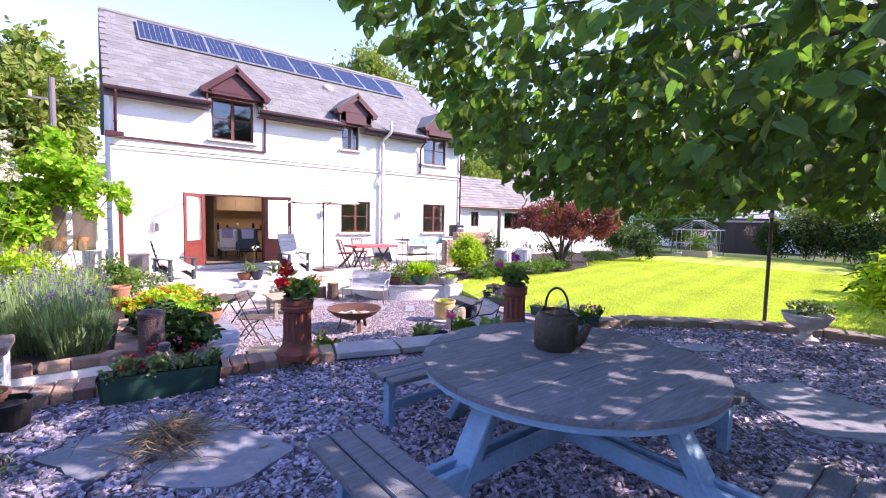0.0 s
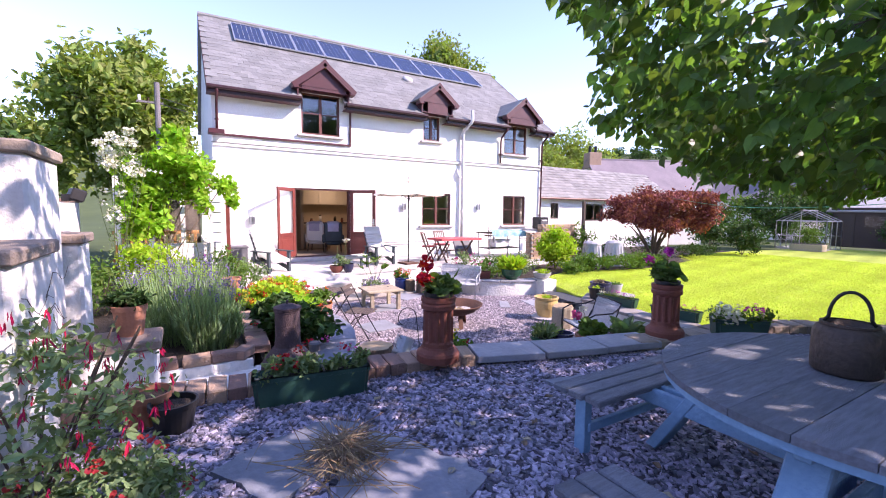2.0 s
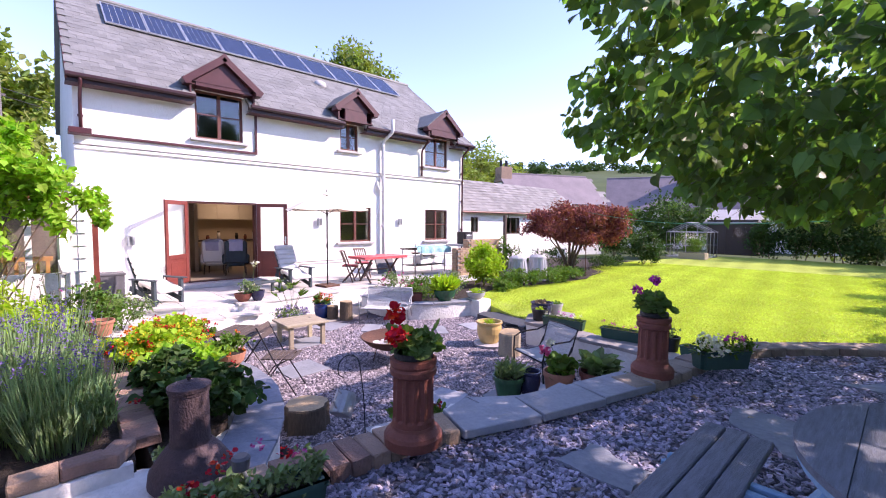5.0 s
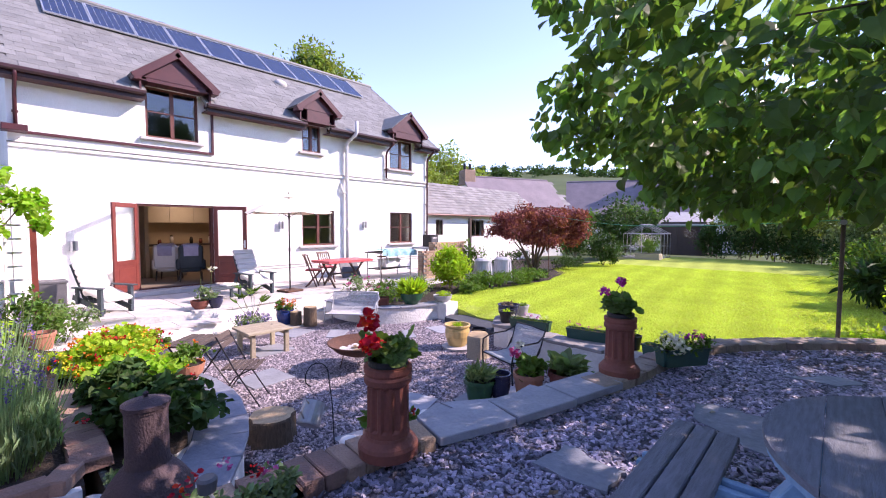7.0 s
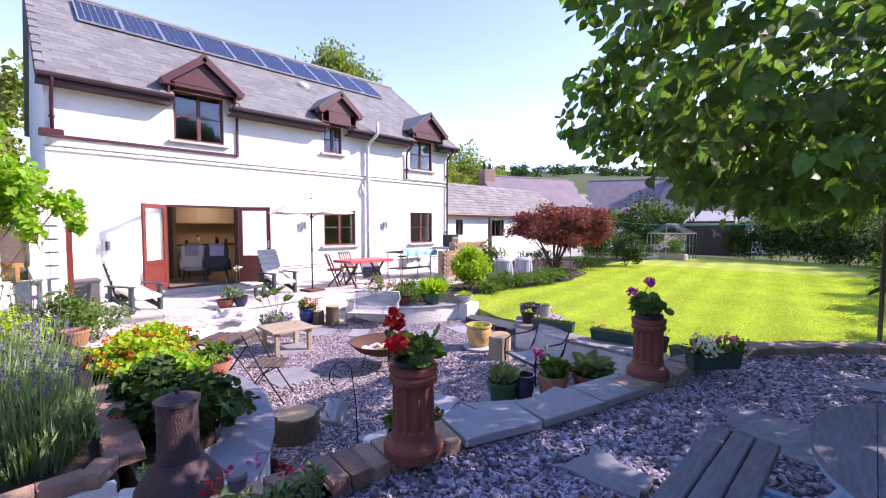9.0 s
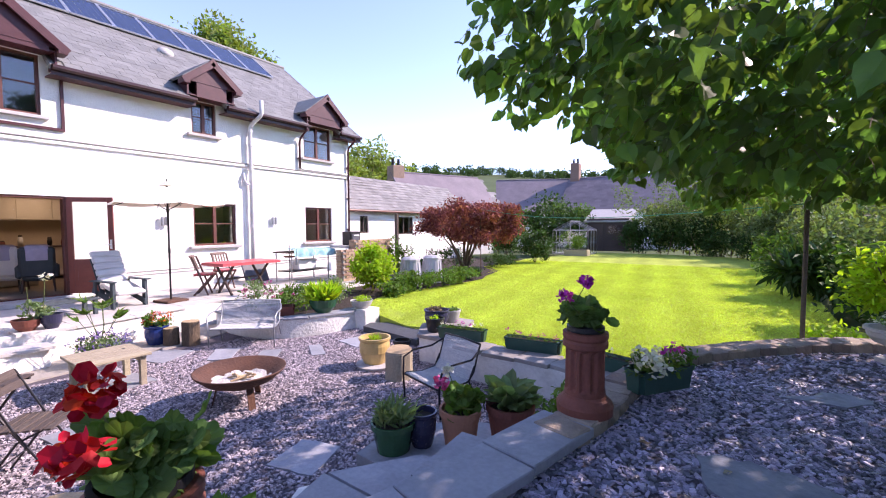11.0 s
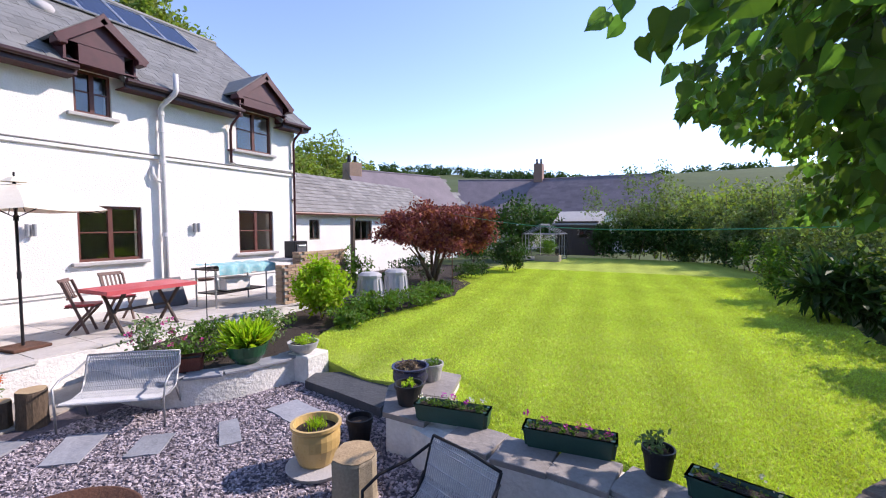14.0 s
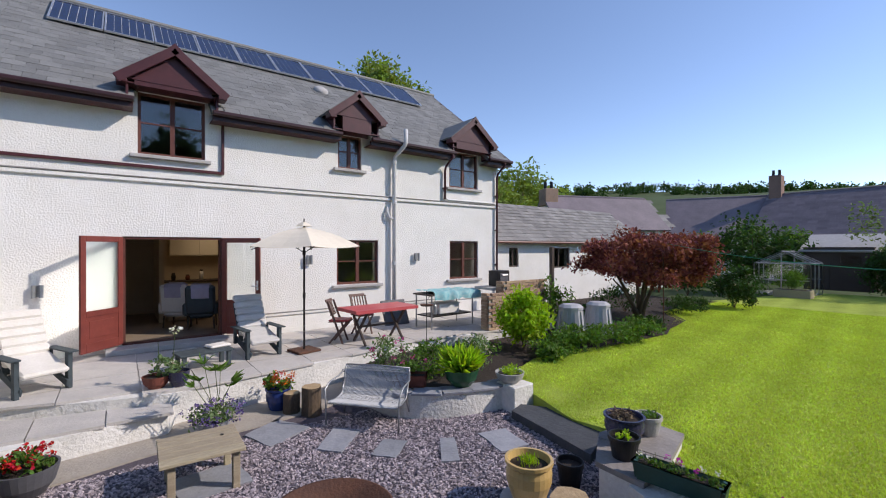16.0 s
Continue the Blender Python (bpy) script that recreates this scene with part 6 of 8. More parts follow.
leaves("foliage", blob(500, (0, 0, 0.12), (0.33, 0.3, 0.14), 0.4), 0.05, M_BLEAF, t)
Q_ = np.repeat(blob(110, (0, 0, 0.14), (0.37, 0.33, 0.15), 0.85), 8, axis=0)
tagged(leaves("flower", Q_ + RNG.normal(size=Q_.shape) * 0.014, 0.021, M_PLAV, t, "round", 0.5), kind="stuff")
for k in range(7):
    a = radians(k * 51 + 10)
    tip = Vector((0.22 * math.cos(a), 0.22 * math.sin(a), 0.48 + 0.12 * (k % 3)))
    stems(t, [((0, 0, 0.1), tuple(tip))], 0.005)
    b_ = np.linspace(-1.2, 1.2, 13)
    D = np.array([[math.cos(a + v), math.sin(a + v), 0.35 + 0.4 * math.cos(v)] for v in b_])
    leaves("frond", np.tile(tip, (13, 1)), 0.16, M_LEAF, t, "long", 0.3, D=D, spread=0.25)
for (x, y, r, h, mm, lab) in ((0.36, -2.95, 0.17, 0.17, M_TERRA, "shallow brown pot of mixed succulents on the terrace"), (0.62, -3.05, 0.14, 0.22, M_NAVY, "blue glazed pot of small flowers on the terrace edge")):
    pot("plant_pot", x, y, T, r, h, mm, lab, shape="bowl")
t = plant("succulent", "tall grey-leaved succulent with a metal flower ornament", "plant", 0.48, -2.98, T + 0.14)
bush_leaves(t, 260, 0.26, 0.28, 0.06, M_BLEAF)
blossoms(t, [(-0.1, 0, 0.2), (0.1, 0.02, 0.18), (0.05, -0.1, 0.22)], 0.03, M_PROSE, 10)
stems(t, [((0.05, 0, 0), (0.1, 0, 0.62)), ((-0.08, 0, 0), (-0.1, 0.02, 0.5))], 0.006)
blossoms(t, [(0.1, 0, 0.64)], 0.07, M_PWHITE, 24, "ornament")

# ---------------------------------------------------------------- terrace furniture
def adirondack(x, y, rz, cush, label):
    t = thing("adirondack_chair", label, "armchair", at(x, y, T, rz, 0.88), "reclining garden chairs")
    for i in range(6):
        part("back_slat", bx((-0.25 + i * 0.1, 0.36, 0.66), (0.088, 0.022, 0.86), (-27, 0, 0), 0.004), M_TEALWOOD, t)
    for i in range(5):
        part("seat_slat", bx((0, -0.3 + i * 0.105, 0.36 - i * 0.03), (0.56, 0.095, 0.022), (16, 0, 0), 0.004), M_TEALWOOD, t)
    for sx in (-1, 1):
        part("front_leg", bx((sx * 0.32, -0.34, 0.28), (0.06, 0.11, 0.56), (0, 0, 0), 0.004), M_TEALWOOD, t)
        part("side_rail", bx((sx * 0.28, 0.05, 0.22), (0.03, 0.95, 0.11), (16, 0, 0), 0.004), M_TEALWOOD, t)
        part("armrest", bx((sx * 0.35, -0.05, 0.575), (0.14, 0.78, 0.025), (0, 0, 0), 0.006), M_TEALWOOD, t)
        part("arm_post", bx((sx * 0.33, 0.3, 0.4), (0.05, 0.07, 0.36), (0, 0, 0), 0.004), M_TEALWOOD, t)
    c = thing("seat_cushion", "padded striped cushion lying over a garden chair", "cushion", at(x, y, T, rz, 0.88))
    part("seat_pad", bx((0, -0.14, 0.40), (0.58, 0.66, 0.09), (16, 0, 0), 0.03), cush, c)
    for i in range(6):
        part("back_pad", bx((0, 0.175 + i * 0.068, 0.46 + i * 0.134), (0.60, 0.08, 0.15), (-27, 0, 0), 0.03), cush, c)
adirondack(-1.0, -2.05, 26, M_CUSHW, "dark teal wooden garden chair with cream cushion by the door")
adirondack(1.98, -1.75, 8, M_CUSHION, "dark teal wooden garden chair with grey striped cushion")
ft = thing("foot_stool", "low weathered teal wooden footstool with a towel", "stool", at(1.05, -2.2, T, 10))
part("top", bx((0, 0, 0.27), (0.8, 0.42, 0.035), (0, 0, 0), 0.006), M_TEALWOOD, ft)
for sx in (-1, 1):
    for sy in (-1, 1):
        part("leg", bx((sx * 0.33, sy * 0.16, 0.125), (0.06, 0.06, 0.25), (0, 0, 0), 0.004), M_TEALWOOD, ft)
part("towel", bx((0.25, 0.1, 0.31), (0.34, 0.26, 0.05), (0, 0, 8), 0.02), M_CUSHW, ft, "folded pale towel")
bx_ = thing("storage_tub", "dark grey planter tub by the garden chair", "tub", at(-1.62, -0.8, T))
part("body", bx((0, 0, 0.27), (0.42, 0.42, 0.54), (0, 0, 0), 0.02), M_GREYPOT, bx_)
part("rim", bx((0, 0, 0.53), (0.46, 0.46, 0.05), (0, 0, 0), 0.01), M_GREYPOT, bx_)

def parasol(x, y):
    t = thing("parasol", "cream canvas parasol on a thin dark pole", "parasol", at(x, y, T))
    part("pole", rod(bmesh.new(), (0, 0, 0.05), (0, 0, 2.36), 0.019, n=10), M_DARKMETAL, t)
    n, R = 6, 1.08
    hub = (0, 0, 2.34)
    rim = [(R * math.cos(2 * math.pi * k / n + 0.3), R * math.sin(2 * math.pi * k / n + 0.3), 1.98) for k in range(n)]
    bm = bmesh.new()
    for k in range(n):
        a, b = Vector(rim[k]), Vector(rim[(k + 1) % n])
        h = Vector(hub)
        rows = []
        for i in range(7):
            u = i / 6
            row = []
            for j in range(5):
                v = j / 4
                p = h.lerp(a.lerp(b, v), u)
                p.z += 0.06 * math.sin(math.pi * u) - 0.035 * u * math.sin(math.pi * v)
                row.append(bm.verts.new(p))
            rows.append(row)
        for i in range(6):
            for j in range(4):
                bm.faces.new((rows[i][j], rows[i + 1][j], rows[i + 1][j + 1], rows[i][j + 1]))
    bmesh.ops.remove_doubles(bm, verts=bm.verts, dist=0.001)
    cn = part("canopy", bm, M_CREAM, t, "cream canvas canopy")
    part("vent_cap", lt([(0.16, 2.36), (0.05, 2.43), (0, 2.44)], 6), M_CREAM, cn)
    part("finial", rod(bmesh.new(), (0, 0, 2.42), (0, 0, 2.5), 0.012), M_DARKMETAL, t)
    for k in range(n):
        part("rib", rod(bmesh.new(), (0, 0, 2.30), tuple(0.97 * Vector(rim[k]) - Vector((0, 0, 0.0))), 0.007, n=5), M_DARKMETAL, t)
        part("strut", rod(bmesh.new(), (0, 0, 1.86), tuple(Vector(hub).lerp(Vector(rim[k]), 0.5)), 0.006, n=5), M_DARKMETAL, t)
    part("runner", rod(bmesh.new(), (0, 0, 1.82), (0, 0, 1.9), 0.032), M_BLACKP, t)
    part("base_plate", bx((0, 0, 0.025), (0.46, 0.46, 0.045), (0, 0, 10), 0.01), M_RUST, t, "rusty steel base plate")
    part("tilt_joint", rod(bmesh.new(), (0, 0, 1.0), (0, 0, 1.1), 0.027), M_BLACKP, t)
parasol(2.74, -2.08)

def folding_chair(x, y, z, rz, label, mm=None, seatm=None, group="", s=1.0):
    t = thing("folding_chair", label, "chair", at(x, y, z, rz, s), group)
    mm = mm or M_DARKWOOD
    for sx in (-1, 1):
        part("back_leg", bx((sx * 0.19, 0.05, 0.43), (0.028, 0.038, 0.92), (-20, 0, 0), 0.003), mm, t)
        part("front_leg", bx((sx * 0.165, 0.0, 0.22), (0.028, 0.038, 0.58), (40, 0, 0), 0.003), mm, t)
    for i in range(5):
        part("seat_slat", bx((0, -0.18 + i * 0.085, 0.44), (0.38, 0.07, 0.016), (0, 0, 0), 0.003), mm, t)
    for i in range(5):
        part("back_slat", bx((-0.14 + i * 0.07, 0.20, 0.72), (0.032, 0.012, 0.3), (-20, 0, 0), 0.002), mm, t)
    part("top_rail", bx((0, 0.245, 0.865), (0.40, 0.022, 0.06), (-20, 0, 0), 0.004), mm, t)
    part("mid_rail", bx((0, 0.15, 0.58), (0.38, 0.02, 0.035), (-20, 0, 0), 0.003), mm, t)
    if seatm:
        c = thing("seat_pad", "red padded cushion on a folding chair", "cushion", at(x, y, z, rz, s))
        part("pad", bx((0, -0.01, 0.468), (0.38, 0.40, 0.035), (0, 0, 0), 0.014), seatm, c)
folding_chair(3.62, -1.72, T, 50, "slatted brown wooden folding chair with red seat pad", M_CHAIR, M_REDCLOTH, "chairs round the terrace table")
folding_chair(4.35, -1.25, T, 4, "slatted brown wooden folding chair with red seat pad", M_CHAIR, M_REDCLOTH, "chairs round the terrace table")
tb = thing("terrace_table", "folding wooden terrace table on crossed legs", "table", at(4.32, -2.08, T, 3))
part("tabletop", bx((0, 0, 0.70), (1.45, 0.78, 0.03), (0, 0, 0), 0.006), M_ORANGEWOOD, tb)
for sx in (-1, 1):
    for sg in (-1, 1):
        part("leg", bx((sx * 0.45 + sg * 0.03, 0, 0.345), (0.035, 0.055, 0.92), (sg * 41, 0, 0), 0.004), M_DARKWOOD, tb)
part("stretcher", bx((0, 0, 0.34), (0.9, 0.03, 0.04), (0, 0, 0), 0.003), M_DARKWOOD, tb)
tc_ = thing("tablecloth", "plain red cloth over the terrace table", "tablecloth", at(4.32, -2.08, T, 3))
bm = sp(-0.74, 0.74, -0.40, 0.40, 0.717, 0.724)
span(bm, -0.74, 0.74, -0.405, -0.398, 0.66, 0.724), span(bm, -0.745, -0.738, -0.40, 0.40, 0.66, 0.724), span(bm, 0.738, 0.745, -0.40, 0.40, 0.67, 0.724)
part("cloth", bm, M_REDCLOTH, tc_)
# bistro pair on the patio left of the fire pit
bt = thing("bistro_table", "small dark slatted folding bistro table", "table", at(-0.78, -6.42, P, 40))
for i in range(6):
    part("top_slat", bx((0, -0.25 + i * 0.1, 0.70), (0.6, 0.08, 0.018), (0, 0, 0), 0.003), M_DARKWOOD, bt)
for sx in (-1, 1):
    for sg in (-1, 1):
        part("leg", rod(bmesh.new(), (sx * 0.25, -sg * 0.27, 0.0), (sx * 0.25, sg * 0.24, 0.69), 0.011), M_DARKMETAL, bt)
    part("side_rail", bx((sx * 0.25, 0, 0.685), (0.02, 0.58, 0.02)), M_DARKMETAL, bt)
bc = thing("bistro_chair", "small dark folding bistro chair with slatted seat and thin metal legs", "chair", at(-0.5, -6.98, P, 48))
for sx in (-1, 1):
    part("back_leg", pipe(bmesh.new(), [(sx * 0.19, -0.26, 0), (sx * 0.19, 0.02, 0.45), (sx * 0.185, 0.22, 0.84)], 0.009, 6), M_DARKMETAL, bc)
    part("front_leg", pipe(bmesh.new(), [(sx * 0.17, 0.28, 0), (sx * 0.17, 0.02, 0.36), (sx * 0.17, -0.16, 0.45)], 0.009, 6), M_DARKMETAL, bc)
for i in range(6):
    part("seat_slat", bx((0, -0.19 + i * 0.068, 0.455), (0.39, 0.052, 0.016), (0, 0, 0), 0.003), M_DARKWOOD, bc)
for i in range(2):
    part("back_slat", bx((0, 0.17 + i * 0.045, 0.73 + i * 0.09), (0.38, 0.014, 0.06), (-27, 0, 0), 0.003), M_DARKWOOD, bc)
part("brace", rod(bmesh.new(), (-0.17, 0.16, 0.16), (0.17, 0.16, 0.16), 0.007), M_DARKMETAL, bc)
# shepherd hook with hanging watering can
hk = thing("shepherd_hook", "dark iron shepherd's crook stuck in the chippings", "hook", at(-0.33, -8.68, P, -12, 0.8))
pts = [(0, 0, 0), (-0.02, 0, 0.5), (-0.06, 0.02, 0.88)] + [(-0.06 - 0.14 + 0.14 * math.cos(a), 0.02, 0.88 + 0.16 * math.sin(a)) for a in np.linspace(0.2, 3.5, 12)] + [(-0.31, 0.02, 0.8), (-0.27, 0.02, 0.77)]
part("rod", pipe(bmesh.new(), pts, 0.007, 6), M_DARKMETAL, hk, smooth=True)
wc = thing("watering_can", "small tarnished metal watering can hung tilted on the hook", "watering can", at(-0.57, -8.6, P + 0.24, 30, 1.3) @ pose(0, 0, 0, 0, 38, 0))
part("body", lt([(0, 0), (0.085, 0), (0.088, 0.01), (0.08, 0.17), (0.075, 0.17), (0.07, 0.16), (0, 0.16)], 20), M_GALV, wc)
part("spout", pipe(bmesh.new(), [(0.075, 0, 0.04), (0.15, 0, 0.1), (0.2, 0, 0.16)], 0.018, 8, 0.7), M_GALV, wc)
part("rose", lt([(0.012, 0), (0.03, 0.03), (0, 0.035)], 12, (0.2, 0, 0.16)), M_GALV, wc)
part("handle", pipe(bmesh.new(), [(-0.08, 0, 0.14), (-0.15, 0, 0.15), (-0.16, 0, 0.06), (-0.085, 0, 0.03)], 0.007, 6), M_GALV, wc)
wj = thing("white_jar", "small white glazed jar by the steps", "jar", at(-0.35, -8.95, P))
part("body", lt([(0, 0), (0.08, 0), (0.1, 0.08), (0.08, 0.15), (0.05, 0.16), (0, 0.16)], 18), M_WHITEP, wj, smooth=True)

# barbecue corner
pier = thing("brick_barbecue", "buff brick barbecue wall with a stepped pier", "barbecue", at(0, 0, 0))
ME_BUFF = [piece_mesh("brick", (0.205, 0.10, 0.062), M_BUFF, 0.004) for i in range(3)]
part("core", sp(6.92, 8.9, -2.68, -2.42, T - 0.2, 0.72), M_MORTAR, pier)
part("core", sp(7.42, 8.9, -2.66, -2.42, 0.722, 1.0), M_MORTAR, pier)
part("shelf", sp(7.3, 8.9, -2.41, -1.72, 0.80, 0.86, bevel=0.006), M_STONE, pier, "grey stone shelf behind the bricks")
part("shelf_support", sp(8.5, 8.8, -2.41, -1.8, T - 0.2, 0.80), M_MORTAR, pier)
nb = 0
for row in range(12):
    z = T + 0.035 + row * 0.073
    for i in range(10):
        x = 6.9 + 0.1 + i * 0.215 + (0.1075 if row % 2 else 0)
        if x > 8.95:
            continue
        shared("brick", ME_BUFF[nb % 3], pose(x, -2.66, z, 0, 0, RNG.uniform(-0.6, 0.6)), pier)
        nb += 1
    for j in range(1):
        shared("brick", ME_BUFF[nb % 3], pose(6.93, -2.54, z, 0, 0, 90), pier)
        nb += 1
for row in range(4):
    for i in range(7):
        shared("brick", ME_BUFF[i % 3], pose(7.5 + i * 0.215 + (0.1 if row % 2 else 0), -2.65, 0.815 + row * 0.073 - 0.03, 0, 0, RNG.uniform(-0.8, 0.8)), pier)
    shared("brick", ME_BUFF[row % 3], pose(7.43, -2.54, 0.785 + row * 0.073, 0, 0, 90), pier)
bb = thing("garden_oven", "small black metal garden oven on the brick wall", "oven", at(7.85, -2.06, 0.86))
part("body", bx((0, 0, 0.21), (0.42, 0.36, 0.4), (0, 0, 0), 0.015), M_DARKMETAL, bb)
part("door", bx((0, -0.19, 0.2), (0.3, 0.02, 0.28), (0, 0, 0), 0.006), M_GREYPOT, bb)
part("handle", rod(bmesh.new(), (-0.1, -0.22, 0.3), (0.1, -0.22, 0.3), 0.01), M_ALU, bb)
wb = thing("work_bench", "metal-framed outdoor work table with a tray shelf", "table", at(6.55, -1.45, T, 4))
part("top", bx((0, 0, 0.82), (1.5, 0.72, 0.035), (0, 0, 0), 0.006), M_DARKWOOD, wb)
part("shelf", bx((0, 0, 0.3), (1.3, 0.6, 0.03), (0, 0, 0), 0.004), M_DARKMETAL, wb)
for sx in (-1, 1):
    for sy in (-1, 1):
        part("leg", rod(bmesh.new(), (sx * 0.68, sy * 0.3, 0), (sx * 0.68, sy * 0.3, 0.81), 0.018), M_GALV, wb)
tc2 = thing("patterned_cloth", "turquoise and white patterned cloth crumpled on the work table", "cloth", at(6.65, -1.5, T + 0.84))
bm = bmesh.new()
bmesh.ops.create_grid(bm, x_segments=34, y_segments=22, size=0.5, matrix=Matrix.Diagonal((1.45, 0.86, 1, 1)))
for v in bm.verts:
    over = max(0.0, -v.co.y - 0.34)
    v.co.z = 0.035 + 0.05 * abs(noise.noise(v.co * 5)) + 0.05 * abs(noise.noise(v.co * 2.3 + Vector((3, 1, 0)))) - 2.2 * over
    if over:
        v.co.y = -0.37 - over * 0.25 + 0.02 * math.sin(v.co.x * 17)
part("cloth", bm, M_BLUECLOTH, tc2, smooth=True)
tr_ = thing("storage_tray", "white plastic storage box on the bench shelf", "box", at(6.5, -1.5, T + 0.32))
part("box", bx((0, 0, 0.13), (0.62, 0.42, 0.24), (0, 0, 0), 0.02), M_WHITEP, tr_)
part("lid", bx((0, 0, 0.26), (0.66, 0.46, 0.03), (0, 0, 0), 0.01), M_WHITEP, tr_)
bs = thing("boiler_casing", "dark grey cover leaning on the white wall", "cover", at(5.62, -0.55, T, 0))
part("board", bx((0, 0, 0.3), (0.7, 0.05, 0.66), (-25, 0, 0), 0.01), M_GREYPOT, bs)
bfd = thing("bird_feeder", "thin metal bird-feeding station with dishes", "bird feeder", at(4.7, -3.3, -0.26))
part("pole", rod(bmesh.new(), (0, 0, 0), (0, 0, 1.28), 0.008), M_DARKMETAL, bfd)
part("dish", lt([(0, 0.98), (0.11, 0.99), (0.13, 1.02), (0.12, 1.02), (0, 1.0)], 16), M_RUST, bfd)
part("arm", pipe(bmesh.new(), [(0, 0, 1.1), (0.12, 0, 1.2), (0.2, 0, 1.16), (0.2, 0, 1.0)], 0.005, 5), M_DARKMETAL, bfd)
part("cage", lt([(0.03, 0.8), (0.035, 0.82), (0.035, 0.97), (0.02, 1.0)], 10, (0.2, 0, 0)), M_GALV, bfd)

# planter bed: bowl, box and plants on its wall
pot("plant_pot", 4.05, -5.15, -0.2, 0.27, 0.25, M_GREENG, "wide green glazed bowl of lime grass on the planter wall", shape="bowl")
t = plant("carex", "fountain of bright lime-green grass in a green bowl", "grass", 4.05, -5.15, 0.0)
n_ = 420
a_ = RNG.uniform(0, 6.283, n_)
leaves("blade", np.column_stack([np.cos(a_) * 0.06, np.sin(a_) * 0.06, np.zeros(n_)]), 0.33, M_YLEAF, t, "long", 0.2, D=np.column_stack([np.cos(a_), np.sin(a_), RNG.uniform(0.5, 2.4, n_)]), spread=0.5)
trough(3.42, -4.72, -0.2, -38, 0.5, 0.26, 0.17, M_TERRA, "brown terracotta trough on the planter wall")
t = plant("pelargonium", "pink-flowered plants in a terracotta trough", "flower", 3.42, -4.72, -0.05)
bush_leaves(t, 300, 0.26, 0.22, 0.05, M_LEAF)
blossoms(t, [(0.1, 0.1, 0.24), (-0.1, 0.05, 0.2), (0.2, -0.1, 0.2), (-0.2, 0.15, 0.26)], 0.035, M_PPINK, 16)
pot("plant_pot", 4.72, -5.5, -0.2, 0.22, 0.16, M_STONE, "shallow stone bowl on the planter pier", shape="bowl")
t = plant("sedum", "yellow-green sedum in a stone bowl", "plant", 4.72, -5.5, -0.07)
bush_leaves(t, 260, 0.22, 0.13, 0.04, M_YLEAF)
for (x, y, r, h, mm, lab, n) in ((3.5, -3.9, 0.42, 0.75, M_BLEAF, "rose bush with pale pink flowers in the planter", 700), (4.1, -4.3, 0.45, 0.55, M_LEAF, "leafy perennials filling the planter bed", 700),
                                 (4.75, -4.6, 0.42, 0.6, M_BLEAF, "reddish feathery shrub in the planter bed", 600), (5.2, -4.2, 0.4, 0.5, M_LEAF, "mixed low shrub in the planter bed", 500), (4.6, -3.6, 0.4, 0.45, M_LEAF, "low green shrub at the terrace edge", 400)):
    t = plant("garden_shrub", lab, "shrub", x, y, -0.27)
    bush_leaves(t, n, r, h, 0.055, mm, k=12)
    if "rose" in lab:
        blossoms(t, [tuple(p) for p in blob(10, (0, 0, 0.5), (0.35, 0.35, 0.2), 0.8)], 0.04, M_PPINK, 14)
    if "feathery" in lab:
        blossoms(t, [tuple(p) for p in blob(20, (0, 0, 0.4), (0.35, 0.35, 0.25), 0.8)], 0.03, M_PROSE, 8)

# ================================================================ left beds and walls
gw = thing("garden_wall", "stepped white-rendered garden wall with brown stone caps", "wall", kind="structure")
for (x0, x1, y0, y1, zt) in ((-3.85, -3.46, -9.2, -8.86, 1.16), (-4.6, -3.56, -9.95, -9.22, 1.74), (-3.95, -3.46, -10.75, -9.98, 1.17), (-4.6, -3.95, -10.75, -9.98, 1.5), (-3.5, -3.0, -9.6, -9.22, 0.40)):
    bm = sp(x0, x1, y0, y1, -0.7, zt, bevel=0.02)
    part("wall_block", bm, M_GWALL, gw)
    part("cap_stone", sp(x0 - 0.03, x1 + 0.03, y0 - 0.02, y1 + 0.02, zt, zt + 0.075, bevel=0.012), M_KERB, gw)
fl_ = thing("flood_light", "small black outdoor light fixed to the white wall", "wall light", at(-3.5, -9.26, 1.52))
part("housing", bx((0.03, 0.08, 0), (0.09, 0.14, 0.09), (0, 20, 20), 0.01), M_BLACKP, fl_)
part("bracket", bx((-0.02, 0.03, -0.02), (0.05, 0.04, 0.05)), M_BLACKP, fl_)
bw = thing("boundary_wall", "whitewashed boundary wall with pinkish brick top", "wall", kind="structure")
part("wall_body", ribbon([(-4.5, -9.3), (-4.9, -6.0), (-5.3, -3.0), (-5.6, 3.0)], 0.3, -0.72, 1.55), M_GWALL, bw)
part("wall_top", ribbon([(-4.5, -9.3), (-4.9, -6.0), (-5.3, -3.0), (-5.6, 3.0)], 0.34, 1.55, 1.63), M_BRICK, bw)
# white ledge and lavender bed
ledge = tagged(link("white_ledge", pr([(-3.5, -9.9), (-1.75, -10.05), (-1.75, -9.5), (-2.25, -9.12), (-3.5, -9.2)], -0.7, 0.0), M_GWALL), "white-painted concrete ledge below the lavender bed", "ledge", kind="structure")
lav_bed = tagged(link("lavender_bed", pr([(-4.4, -9.18), (-2.28, -9.14), (-2.2, -7.4), (-2.1, -5.9), (-2.3, -3.6), (-4.9, -3.6), (-4.7, -7)], -0.7, 0.08), M_SOIL), "raised bed of dark soil edged with brick", "soil", kind="structure")
part("bed_face", sp(-3.5, -2.3, -9.2, -9.14, -0.5, 0.085), M_GWALL, lav_bed, "white rendered bed edge")
